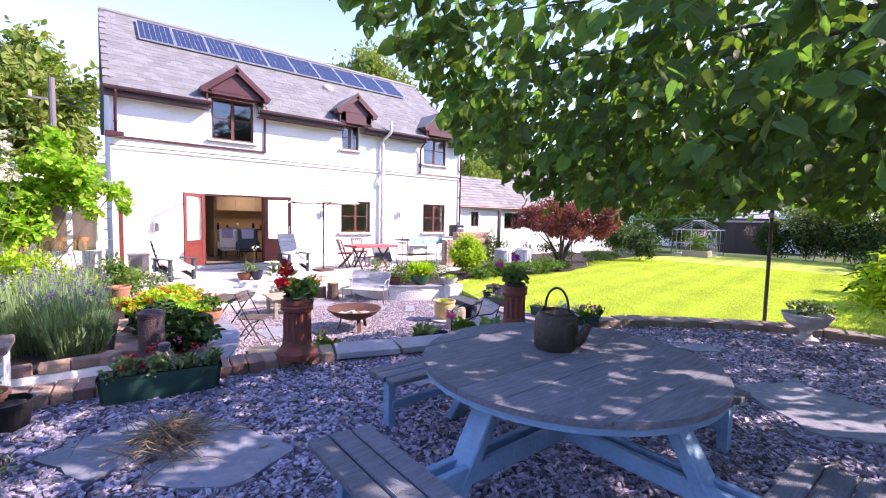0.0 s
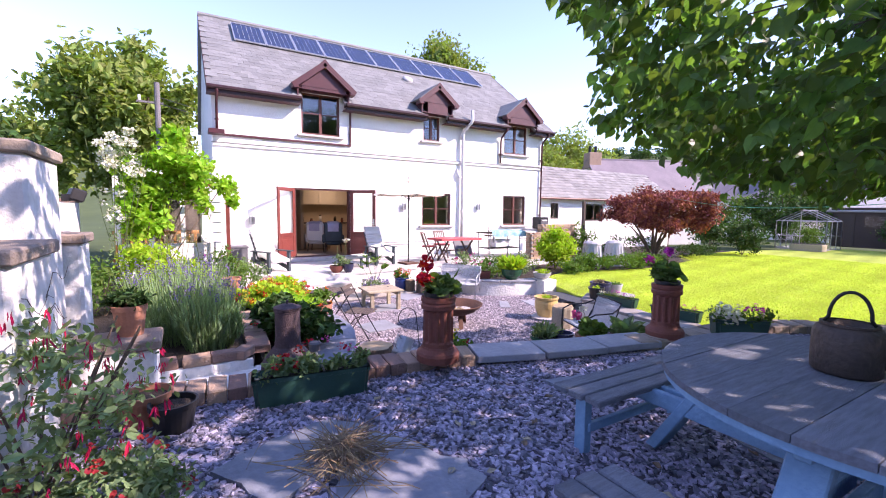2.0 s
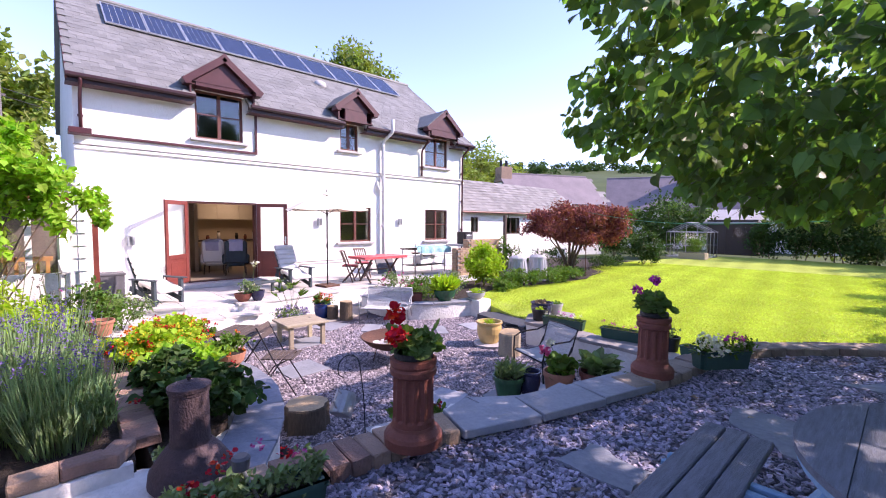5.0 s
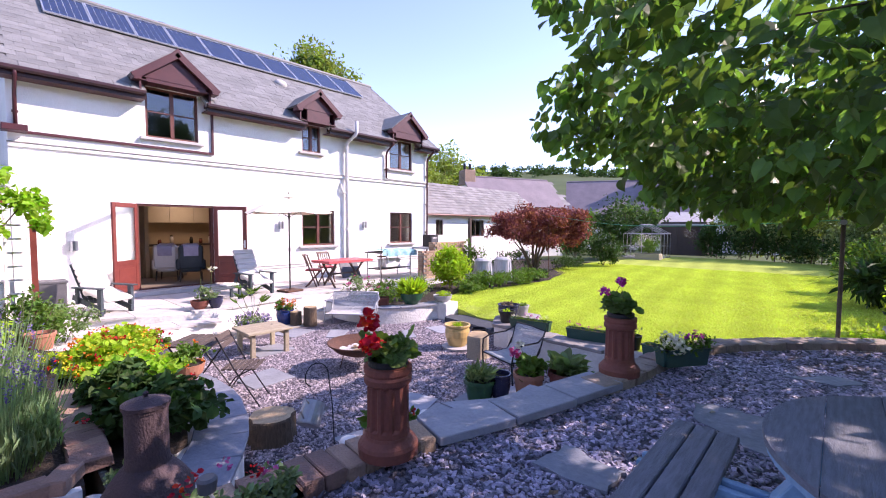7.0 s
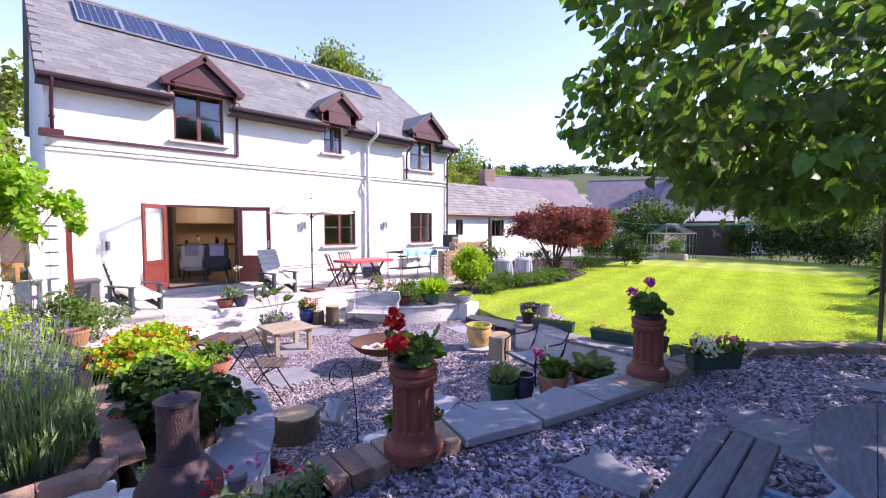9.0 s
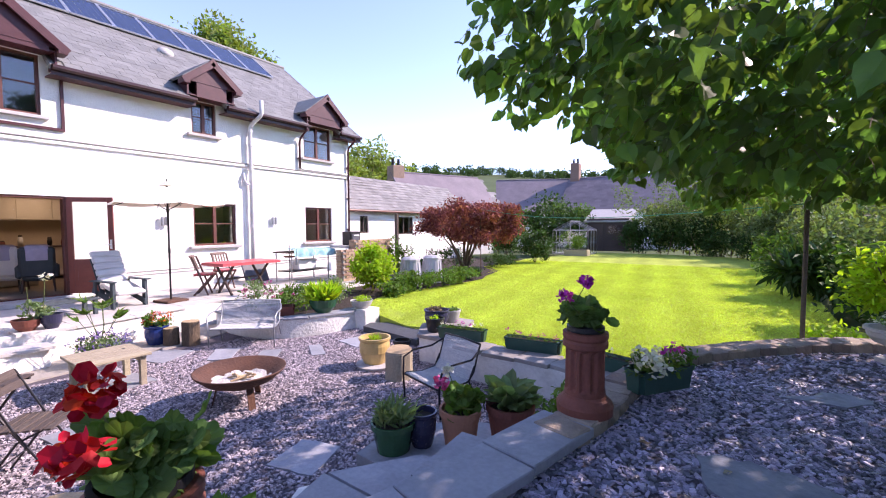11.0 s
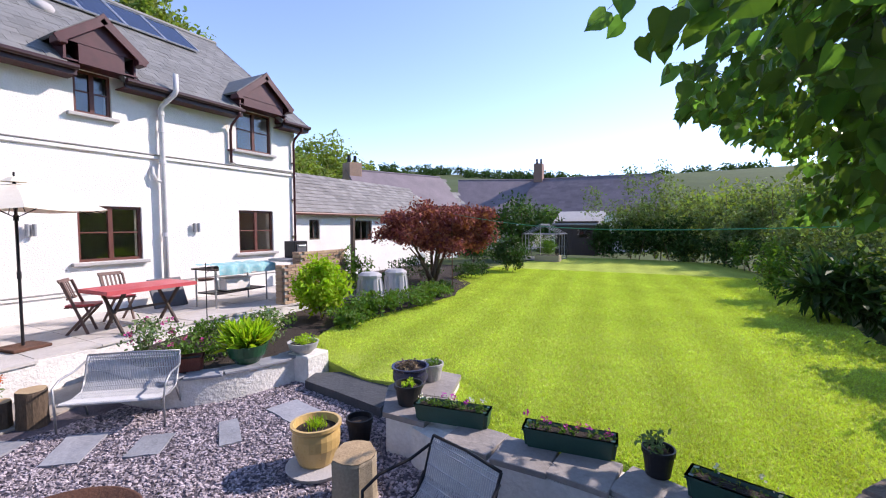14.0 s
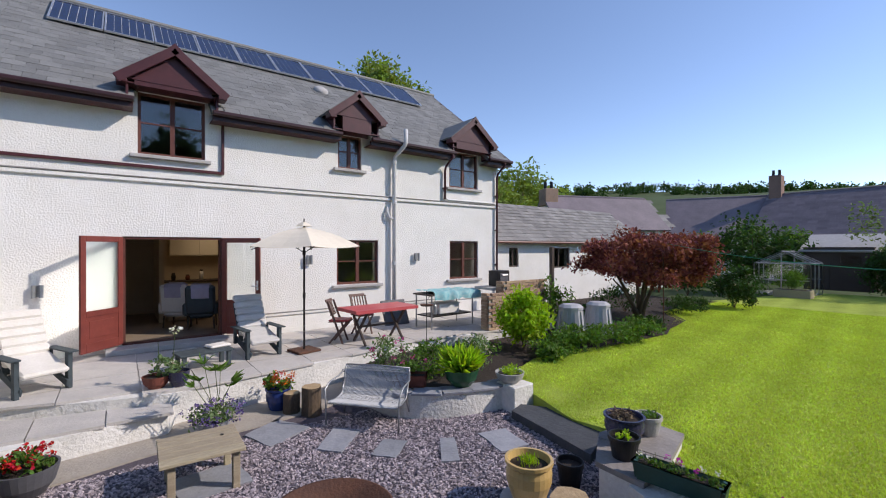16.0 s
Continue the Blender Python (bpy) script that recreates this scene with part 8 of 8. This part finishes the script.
# Plants below the maple use the dark leaf, so their colour carries its shade.
for (x, y, r, h, mm, lab) in ((6.5, -4.75, 0.42, 0.4, M_LEAF, "loose green plants at the lawn corner"), (7.2, -4.6, 0.5, 0.5, M_LEAF, "leafy ground cover under the golden shrub"), (7.75, -4.55, 0.58, 0.55, M_LEAF, "low leafy ground cover along the lawn edge"), (8.6, -4.72, 0.65, 0.58, M_LEAF, "leafy ground cover in front of the compost bins"), (9.6, -4.75, 0.62, 0.55, M_LEAF, "low green border plants by the lawn"),
                              (10.5, -4.7, 0.5, 0.4, M_DLEAF, "low border plants under the red maple, leaves darkened as shade"), (11.5, -4.2, 0.5, 0.35, M_DLEAF, "ground cover under the red maple, shade put into the leaf colour"), (14.6, -3.6, 0.7, 0.5, M_DLEAF, "low dark edging shrub beside the lawn"),
                              (15.9, -3.3, 0.8, 0.55, M_DLEAF, "low clipped edging shrub beside the lawn"), (10.2, -3.2, 0.7, 1.1, M_DLEAF, "dark shrub behind the compost bins"), (8.9, -3.0, 0.5, 1.4, M_LEAF, "tall loose shrub by the timber post"), (13.6, -2.2, 0.9, 1.0, M_DLEAF, "shrub beneath the maple, shade put into the leaf colour")):
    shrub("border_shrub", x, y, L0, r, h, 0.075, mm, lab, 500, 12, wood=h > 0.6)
def maple():
    t = thing("japanese_maple", "spreading red-leaved Japanese maple with several stems", "tree", at(12.4, -3.35, L0))
    for i, (x, y, z) in enumerate(((-1.4, 0.2, 1.8), (-0.5, -0.5, 1.9), (0.4, 0.3, 2.1), (1.2, -0.3, 1.8), (1.7, 0.4, 1.5), (-1.7, -0.2, 1.3))):
        part("stem", pipe(bmesh.new(), [(0.05 * i - 0.1, 0, -0.05), (x * 0.25, y * 0.3, z * 0.35), (x * 0.6, y * 0.7, z * 0.7), (x, y, z)], 0.07, 7, 0.25), M_BARK, t, smooth=True)
    pts = np.concatenate([clumps(9000, 52, (-0.5, -0.25, 1.95), (1.75, 1.6, 0.85), (0.48, 0.48, 0.26)), clumps(6000, 38, (1.2, -0.45, 1.75), (1.15, 1.2, 0.85), (0.45, 0.45, 0.26))])
    leaves("crown", pts, 0.115, M_ACER, t, "oval", 0.5, spread=1.0)
    leaves("crown", pts[::2] + RNG.normal(size=pts[::2].shape) * 0.06, 0.085, M_ACER, t, "oval", 0.5)
maple()
shrub("evergreen_shrub", 17.6, -4.05, L0, 1.0, 1.55, 0.12, M_DLEAF, "rounded evergreen shrub with pale leaf edges", 1100, 20, flowers=[M_PROSE], fl_n=26)
shrub("evergreen_shrub", 20.5, -1.2, L0, 1.4, 2.4, 0.16, M_DLEAF, "tall bright green bush behind the border", 1100, 20)
shrub("evergreen_shrub", 28.6, -1.2, L0, 2.4, 3.9, 0.22, M_DLEAF, "large rounded tree-like bush before the cottages", 1800, 28)
shrub("evergreen_shrub", 23.4, 0.7, L0, 1.25, 2.2, 0.15, M_LEAF, "leafy green bush behind the greenhouse", 700, 14)
ps = thing("timber_post", "tall weathered timber post by the brick wall", "post", at(10.6, -1.55, T - 0.2))
part("post", bx((0, 0, 1.08), (0.11, 0.11, 2.2), (0, 0, 0), 0.008), M_DARKWOOD, ps)
tagged(link("border_soil", pr([(6.0, -4.6), (7.5, -4.8), (10.9, -4.9), (11.7, -4.6), (13.3, -4.3), (14.6, -3.2), (16.6, -2.6), (19, -3.0), (19, 0.9), (9.8, 0.9), (9.8, -2.8), (6.8, -2.8)], -0.72, L0 + 0.015), M_SOIL), "dark soil of the shrub border", "soil", kind="structure")

def greenhouse():
    t = thing("greenhouse", "small aluminium greenhouse with plants inside", "greenhouse", at(25.0, -3.7, L0))
    w, d, e, r = 2.1, 1.9, 1.45, 2.0
    rods = []
    for sx in (-1, 1):
        for sy in (-1, 0, 1):
            rods.append(((sx * d / 2, sy * w / 2, 0), (sx * d / 2, sy * w / 2, e if sy else r)))
        for sy in (-1, 1):
            rods.append(((sx * d / 2, sy * w / 2, e), (sx * d / 2, 0, r)))
        rods.append(((sx * d / 2, -w / 2, e), (sx * d / 2, w / 2, e)))
        rods.append(((sx * d / 2, -w / 2, 0.7), (sx * d / 2, w / 2, 0.7)))
    for sy in (-1, 1):
        rods.append(((-d / 2, sy * w / 2, e), (d / 2, sy * w / 2, e)))
        for x in np.linspace(-d / 2, d / 2, 4):
            rods.append(((x, sy * w / 2, 0), (x, sy * w / 2, e)))
            rods.append(((x, sy * w / 2, e), (x, 0, r)))
    rods.append(((-d / 2, 0, r), (d / 2, 0, r)))
    for a, b in rods:
        part("frame_bar", rod(bmesh.new(), a, b, 0.022, n=6), M_GALV, t)
    for sy in (-1, 1):
        g = part("pane", sp(-d / 2, d / 2, sy * w / 2 - 0.003, sy * w / 2 + 0.003, 0.05, e), M_GLASS, t)
        g.visible_shadow = False
    g = part("pane", sp(-d / 2 - 0.003, -d / 2 + 0.003, -w / 2, w / 2, 0.05, e), M_GLASS, t)
    g.visible_shadow = False
    part("base", sp(-d / 2, d / 2, -w / 2, w / 2, 0.0, 0.06), M_STONE, t)
greenhouse()
rb = thing("raised_bed", "pale timber raised bed in front of the greenhouse", "planter", at(23.4, -4.3, L0))
part("box", bx((0, 0, 0.17), (0.6, 1.3, 0.34), (0, 0, 0), 0.01), M_PALEWOOD, rb)
part("soil", bx((0, 0, 0.33), (0.52, 1.2, 0.04)), M_SOIL, rb)
shrub("vegetable", 23.4, -4.3, L0 + 0.33, 0.45, 0.9, 0.08, M_LEAF, "climbing vegetables in the raised bed", 420, 12, wood=False)
shrub("vegetable", 25.2, -3.6, L0 + 0.06, 0.85, 1.5, 0.1, M_LEAF, "tomato plants inside the greenhouse", 900, 12, wood=False)
for x, y, r, h in ((33.5, 0.6, 1.9, 4.3), (33.8, -1.6, 1.5, 3.6), (32.5, 3.0, 1.6, 3.4)):
    shrub("garden_tree", x, y, L0, r, h, 0.17, M_LEAF, "rounded green tree behind the greenhouse", 1500, 26, cat="tree")
for x, y, r, h in ((27.6, -6.6, 0.9, 2.1), (28.4, -7.9, 1.2, 2.7), (27.9, -9.3, 1.2, 2.4), (27.0, -10.6, 1.2, 2.6), (29.2, -8.7, 1.4, 3.0)):
    shrub("garden_shrub", x, y, L0, r, h, 0.14, M_DLEAF, "dense shrub at the far end of the lawn", 1300, 24)
shd = thing("garden_shed", "dark timber shed with a grey felt roof", "shed", at(30.0, -4.7, L0))
part("wall", bx((0, 0, 1.1), (2.2, 2.7, 2.2)), M_DARKWOOD, shd)
part("roof", bx((0, 0, 2.42), (2.6, 3.1, 0.08), (0, -20, 0)), M_STONE, shd, "pale grey felt roof")
part("window", bx((-1.11, -0.5, 1.45), (0.03, 0.8, 0.6)), M_GLASS, shd)
part("door", bx((-1.115, 0.7, 0.95), (0.04, 0.8, 1.8)), M_DARKWOOD, shd)

def hedge(name, line, h, w, mm, label, dens=170, size=0.12, z=L0):
    """An uneven hedge: leaf clumps along a plan line, with a few stems."""
    t = thing(name, label, "hedge")
    pts = []
    steps_ = along(line, 0.55)
    for x, y, a in steps_:
        hh = h * (0.78 + 0.3 * noise.noise(Vector((x * 0.35, y * 0.35, 1.7))) + RNG.uniform(-0.08, 0.12))
        for k in range(3):
            c = (x + RNG.normal() * w * 0.28, y + RNG.normal() * w * 0.28, z + hh * RNG.uniform(0.12, 0.92))
            pts.append(blob(int(dens / 3), c, (w * 0.42, w * 0.42, hh * 0.26), 0.45))
    P_ = np.concatenate(pts)
    P_[:, 2] = np.maximum(P_[:, 2], z + 0.02)
    leaves("foliage", P_, size, mm, t, "oval", 0.45)
    bm = bmesh.new()
    for x, y, a in steps_[::3]:
        rod(bm, (x, y, z - 0.1), (x + RNG.normal() * 0.3, y + RNG.normal() * 0.3, z + h * 0.7), 0.03, 0.01, 5)
    tagged(part("branch", bm, M_BARK, t), kind="stuff")
    return t
hedge("hedge", [(7.6, -14.9), (10.5, -14.6), (15, -14.5), (20, -14.4), (24, -14.2)], 3.0, 1.6, M_HEDGE, "tall mixed garden hedge along the lawn", 560, 0.12)
# Foot rows take the dark leaf: shade below the hedge put into colour.
hedge("hedge", [(7.9, -14.2), (11, -14.0), (16, -13.9), (23, -13.7)], 1.3, 0.9, M_DLEAF, "lower shrubs at the hedge foot, shade put into the leaf colour", 170, 0.12)
hedge("hedge", [(24, -14.2), (27.2, -12.5), (28.2, -9), (28.6, -6.5)], 5.0, 1.9, M_HEDGE, "tall hedge closing the far end of the lawn", 950, 0.15)
hedge("hedge", [(23.5, -13.3), (26.3, -11.8), (27.2, -9), (27.8, -6.2)], 1.9, 1.2, M_DLEAF, "low shrubs at the foot of the far hedge, leaves darkened as shade", 300, 0.13)
hedge("hedge", [(9.5, -17.5), (17, -17), (25, -16.6), (31, -13), (32, -8)], 5.0, 2.6, M_TREE, "higher trees and bushes beyond the hedge", 280, 0.22)
hedge("hedge", [(5.6, -16.8), (3.0, -18.8), (-3, -19.2), (-8, -18.5), (-8.8, -13), (-7.5, -9)], 2.6, 1.4, M_DLEAF, "hedge enclosing the upper gravel", 140, 0.14, U)
shrub("garden_shrub", 6.6, -13.7, L0, 0.95, 1.75, 0.12, M_YLEAF, "bright yellow-green shrub by the clothes pole", 1300, 22)
shrub("garden_shrub", 5.9, -14.3, L0, 0.8, 1.9, 0.11, M_LEAF, "loose green shrub behind the stone urn", 900, 18)
shrub("garden_shrub", 8.2, -13.9, L0, 1.0, 1.7, 0.12, M_LEAF, "arching green shrub at the lawn corner", 900, 18)
shrub("garden_shrub", 5.3, -12.7, L0, 0.35, 0.6, 0.07, M_YLEAF, "small leafy plant at the pole foot", 260, 8)
shrub("ornamental_grass", 11.5, -13.4, L0, 0.9, 1.2, 0.5, M_DLEAF, "arching strap-leaved clump in the border", 420, 10, "long", None, 0, "grass", False)
for x in (14.0, 18.0, 22.0):
    shrub("young_tree", x, -12.9 + 0.3 * math.sin(x), L0, 0.45, 1.6, 0.12, M_LEAF, "young fruit tree in front of the hedge", 260, 8, cat="tree")

# ================================================================ beyond the garden
def far_tree(x, y, z, h, r, n, mm, label, size=0.32, cz=0.6):
    t = thing("tree", label, "tree", at(x, y, z))
    part("trunk", pipe(bmesh.new(), [(0, 0, -0.5), (0.1, 0, h * 0.25), (0, 0.1, h * 0.6)], 0.05 * h * 0.6, 8, 0.4), M_BARK, t)
    for i in range(5):
        a = i * 1.3
        part("limb", pipe(bmesh.new(), [(0, 0, h * 0.28), (r * 0.35 * math.cos(a), r * 0.35 * math.sin(a), h * 0.5), (r * 0.7 * math.cos(a), r * 0.7 * math.sin(a), h * 0.7)], 0.012 * h, 6, 0.3), M_BARK, t)
    pts = clumps(n * 3, 150, (0, 0, h * cz), (r * 0.82, r * 0.82, h * (0.94 - cz)), (r * 0.3, r * 0.3, h * 0.09), 0.5)
    leaves("crown", pts, size, mm, t, "oval", 0.4)
far_tree(-5.0, 11.5, -0.7, 10.2, 3.3, 5200, M_TREE, "large broadleaf tree standing behind the house")
far_tree(-9.8, 7.5, -0.7, 6.2, 3.0, 3000, M_DLEAF, "dark spreading tree beyond the boundary wall")
far_tree(-13.5, 3.5, -0.7, 5.4, 3.4, 3000, M_DLEAF, "dark tree beyond the boundary wall")
far_tree(-10.5, 18, -0.7, 8.0, 3.4, 2400, M_TREE, "light green tree in the distance")
far_tree(11.6, 11.5, -0.7, 13.4, 2.95, 11000, M_TREE, "rounded tree crown showing above the roof", 0.24, 0.72)
far_tree(30.5, 18.0, -0.7, 10.6, 4.2, 3200, M_TREE, "feathery tree beyond the outbuilding", 0.34)
far_tree(25.5, 17.0, -0.7, 8.6, 3.4, 2400, M_TREE, "tree beyond the outbuilding roof", 0.32)
for i in range(14):
    a = radians(4 + i * 6.2)
    d = 48 + 18 * RNG.random()
    far_tree(8 + d * math.cos(a - 1.25), -9 + d * math.sin(a - 1.25), -0.7, RNG.uniform(4.5, 7.5), RNG.uniform(3, 4.5), 900, M_TREE, "hedgerow tree in the fields", 0.7)
# Unseen trees added south of the garden to darken the window reflections.
for x_, y_ in ((-15, -27), (-9, -31), (-3, -30), (3.5, -32), (10, -34)):
    far_tree(x_, y_, -0.7, 13.0 + RNG.uniform(-1, 1), 4.2, 1700, M_DLEAF, "tall dark tree out of view, added to darken window reflections", 0.45)
up_ = thing("utility_pole", "grey wooden utility pole with cross arm", "utility pole", at(-3.6, 7.8, -0.7))
part("pole", rod(bmesh.new(), (0, 0, 0), (0, 0, 7.1), 0.13, 0.1, 10), M_GREYWOOD, up_)
part("cross_arm", bx((-0.25, 0, 6.3), (0.9, 0.08, 0.08)), M_GREYWOOD, up_)
part("insulator", rod(bmesh.new(), (-0.6, 0, 6.34), (-0.6, 0, 6.55), 0.05), M_WHITEP, up_)
wr = thing("overhead_wire", "thin overhead wires running from the pole", "cable")
for dz in (0.0, 0.25):
    part("wire", pipe(bmesh.new(), [(-3.6, 7.8, 5.6 + dz), (-1, 10, 5.45 + dz), (6, 16, 5.5 + dz)], 0.012, 4), M_BLACKP, wr)

def cottage(x, y, rz, L_, D_, ez, rzg, label, chim=(), mm=None):
    """A simple cottage: local x along the ridge; walls, roof slopes with slates, gables, chimneys."""
    t = thing("cottage", label, "house", at(x, y, -0.72, rz))
    ez, rzg = ez + 0.72, rzg + 0.72
    part("wall", sp(-L_ / 2, L_ / 2, -D_ / 2, D_ / 2, 0, ez), M_RENDER, t)
    g = prism(bmesh.new(), [(-D_ / 2, ez), (D_ / 2, ez), (0, rzg - 0.05)], -L_ / 2 + 0.01, L_ / 2 - 0.01)
    bmesh.ops.transform(g, matrix=Matrix(((0, 0, 1, 0), (1, 0, 0, 0), (0, 1, 0, 0), (0, 0, 0, 1))), verts=g.verts)
    part("gable", g, M_RENDER, t)
    pt = math.degrees(math.atan2(rzg - ez, D_ / 2))
    run = math.hypot(rzg - ez, D_ / 2) + 0.35
    V, F = [], []
    for sg in (-1, 1):
        part("roof", bx((0, sg * (D_ / 4 + 0.12), (ez + rzg) / 2 - 0.10), (L_ + 0.3, run, 0.1), (-sg * pt, 0, 0)), M_FARSLATE, t)
        ca, sa = math.cos(radians(pt)), math.sin(radians(pt))
        nrow = int(run / 0.32)
        for r in range(nrow):
            xx_ = -L_ / 2 - 0.12
            while xx_ < L_ / 2 + 0.12:
                w = RNG.uniform(0.5, 0.9)
                s0, s1 = r * 0.32, r * 0.32 + 0.36
                b0 = len(V)
                for xx2, s, hh in ((xx_, s0, 0.075), (xx_ + w - 0.03, s0, 0.075), (xx_ + w - 0.03, s1, 0.06), (xx_, s1, 0.06)):
                    V.append((xx2, sg * (0.02 + (run - s) * ca) , rzg - (run - s) * sa + hh - 0.02))
                F.append((b0, b0 + 1, b0 + 2, b0 + 3) if sg < 0 else (b0 + 3, b0 + 2, b0 + 1, b0))
                xx_ += w
    tagged(raw("roof_slate_field", V, F, mm or M_FARSLATE, t), kind="stuff")
    part("ridge", rod(bmesh.new(), (-L_ / 2 - 0.1, 0, rzg + 0.04), (L_ / 2 + 0.1, 0, rzg + 0.04), 0.1, n=6), M_FARSLATE, t)
    for cx, ch_ in chim:
        c = part("chimney", bx((cx, 0, rzg + ch_ / 2 - 0.3), (0.9, 1.0, ch_ + 0.6), (0, 0, 0), 0.03), M_BRICK, t, "brick chimney stack")
        for dx in (-0.22, 0.22):
            part("chimney_pot", lt([(0.12, 0), (0.1, 0.5), (0.07, 0.5)], 8, (cx + dx, 0, rzg + ch_)), M_DARKMETAL, c)
    for wx in np.linspace(-L_ * 0.35, L_ * 0.35, 3):
        part("window", bx((wx, -D_ / 2 - 0.01, ez * 0.55), (0.9, 0.06, 0.9)), M_DARKWOOD, t)
    return t
cottage(26.0, 7.2, -23, 7.6, 4.4, 3.2, 5.25, "low cottage with pale slate roof and a chimney", [(-3.5, 0.5)], M_OLDSLATE)
cottage(46.4, -2.8, -88, 11.8, 9.6, 3.0, 6.5, "long white cottage with purple slate roof and brick chimney", [(-5.4, 1.7)])
cottage(44.8, 6.9, -64, 8.0, 8.0, 3.0, 6.5, "slate-roofed wing adjoining the long cottage")
# tree belt on the skyline
belt = thing("skyline_trees", "dark line of trees along the hill top", "woodland", kind="stuff")
pts = []
for i in range(190):
    a = radians(RNG.uniform(-12, 62))
    d = RNG.uniform(430, 520)
    x, y = 10 + d * math.cos(a), 5 + d * math.sin(a)
    zb = -0.72 + max(0, d - 90) * 0.19 * (0.8 + 0.25 * math.sin(x * 0.006 + 1) * math.cos(y * 0.007))
    h = RNG.uniform(5, 12)
    pts.append(blob(120, (x, y, zb + h * 0.45), (6.5, 6.5, h * 0.6), 0.3))
leaves("canopy", np.concatenate(pts), 2.4, M_DLEAF, belt, "oval", 0.4)

# grass
def grass(name, poly, n, lo, hi, label):
    X, Y = lo[0] + (hi[0] - lo[0]) * RNG.random(n) ** 2.0, RNG.uniform(lo[1], hi[1], n)
    k = inside(poly, X, Y)
    X, Y = X[k], Y[k]
    m = len(X)
    Z = np.array([lawn_z(x, y) for x, y in zip(X, Y)])
    a = RNG.uniform(0, 6.283, m)
    h, w = RNG.uniform(0.012, 0.034, m), RNG.uniform(0.003, 0.0065, m) * (1 + (X - 3.3) * 0.12)
    lean = RNG.normal(0, 0.018, (m, 2))
    V = np.zeros((m, 3, 3))
    V[:, 0] = np.column_stack([X - w * np.cos(a), Y - w * np.sin(a), Z])
    V[:, 1] = np.column_stack([X + w * np.cos(a), Y + w * np.sin(a), Z])
    V[:, 2] = np.column_stack([X + lean[:, 0], Y + lean[:, 1], Z + h])
    F = np.arange(m * 3).reshape(m, 3)
    tagged(raw(name, V.reshape(-1, 3), F, M_GRASS), label, "grass", kind="stuff")
grass("grass", LAWN_EDGE, 560000, (3.3, -13.3), (19.0, -3.0), "short mown grass blades of the lawn")
# slates of the house roof that can be picked apart
for m in SLATE_LATER:
    shared("slate", slate_me, m, roof)
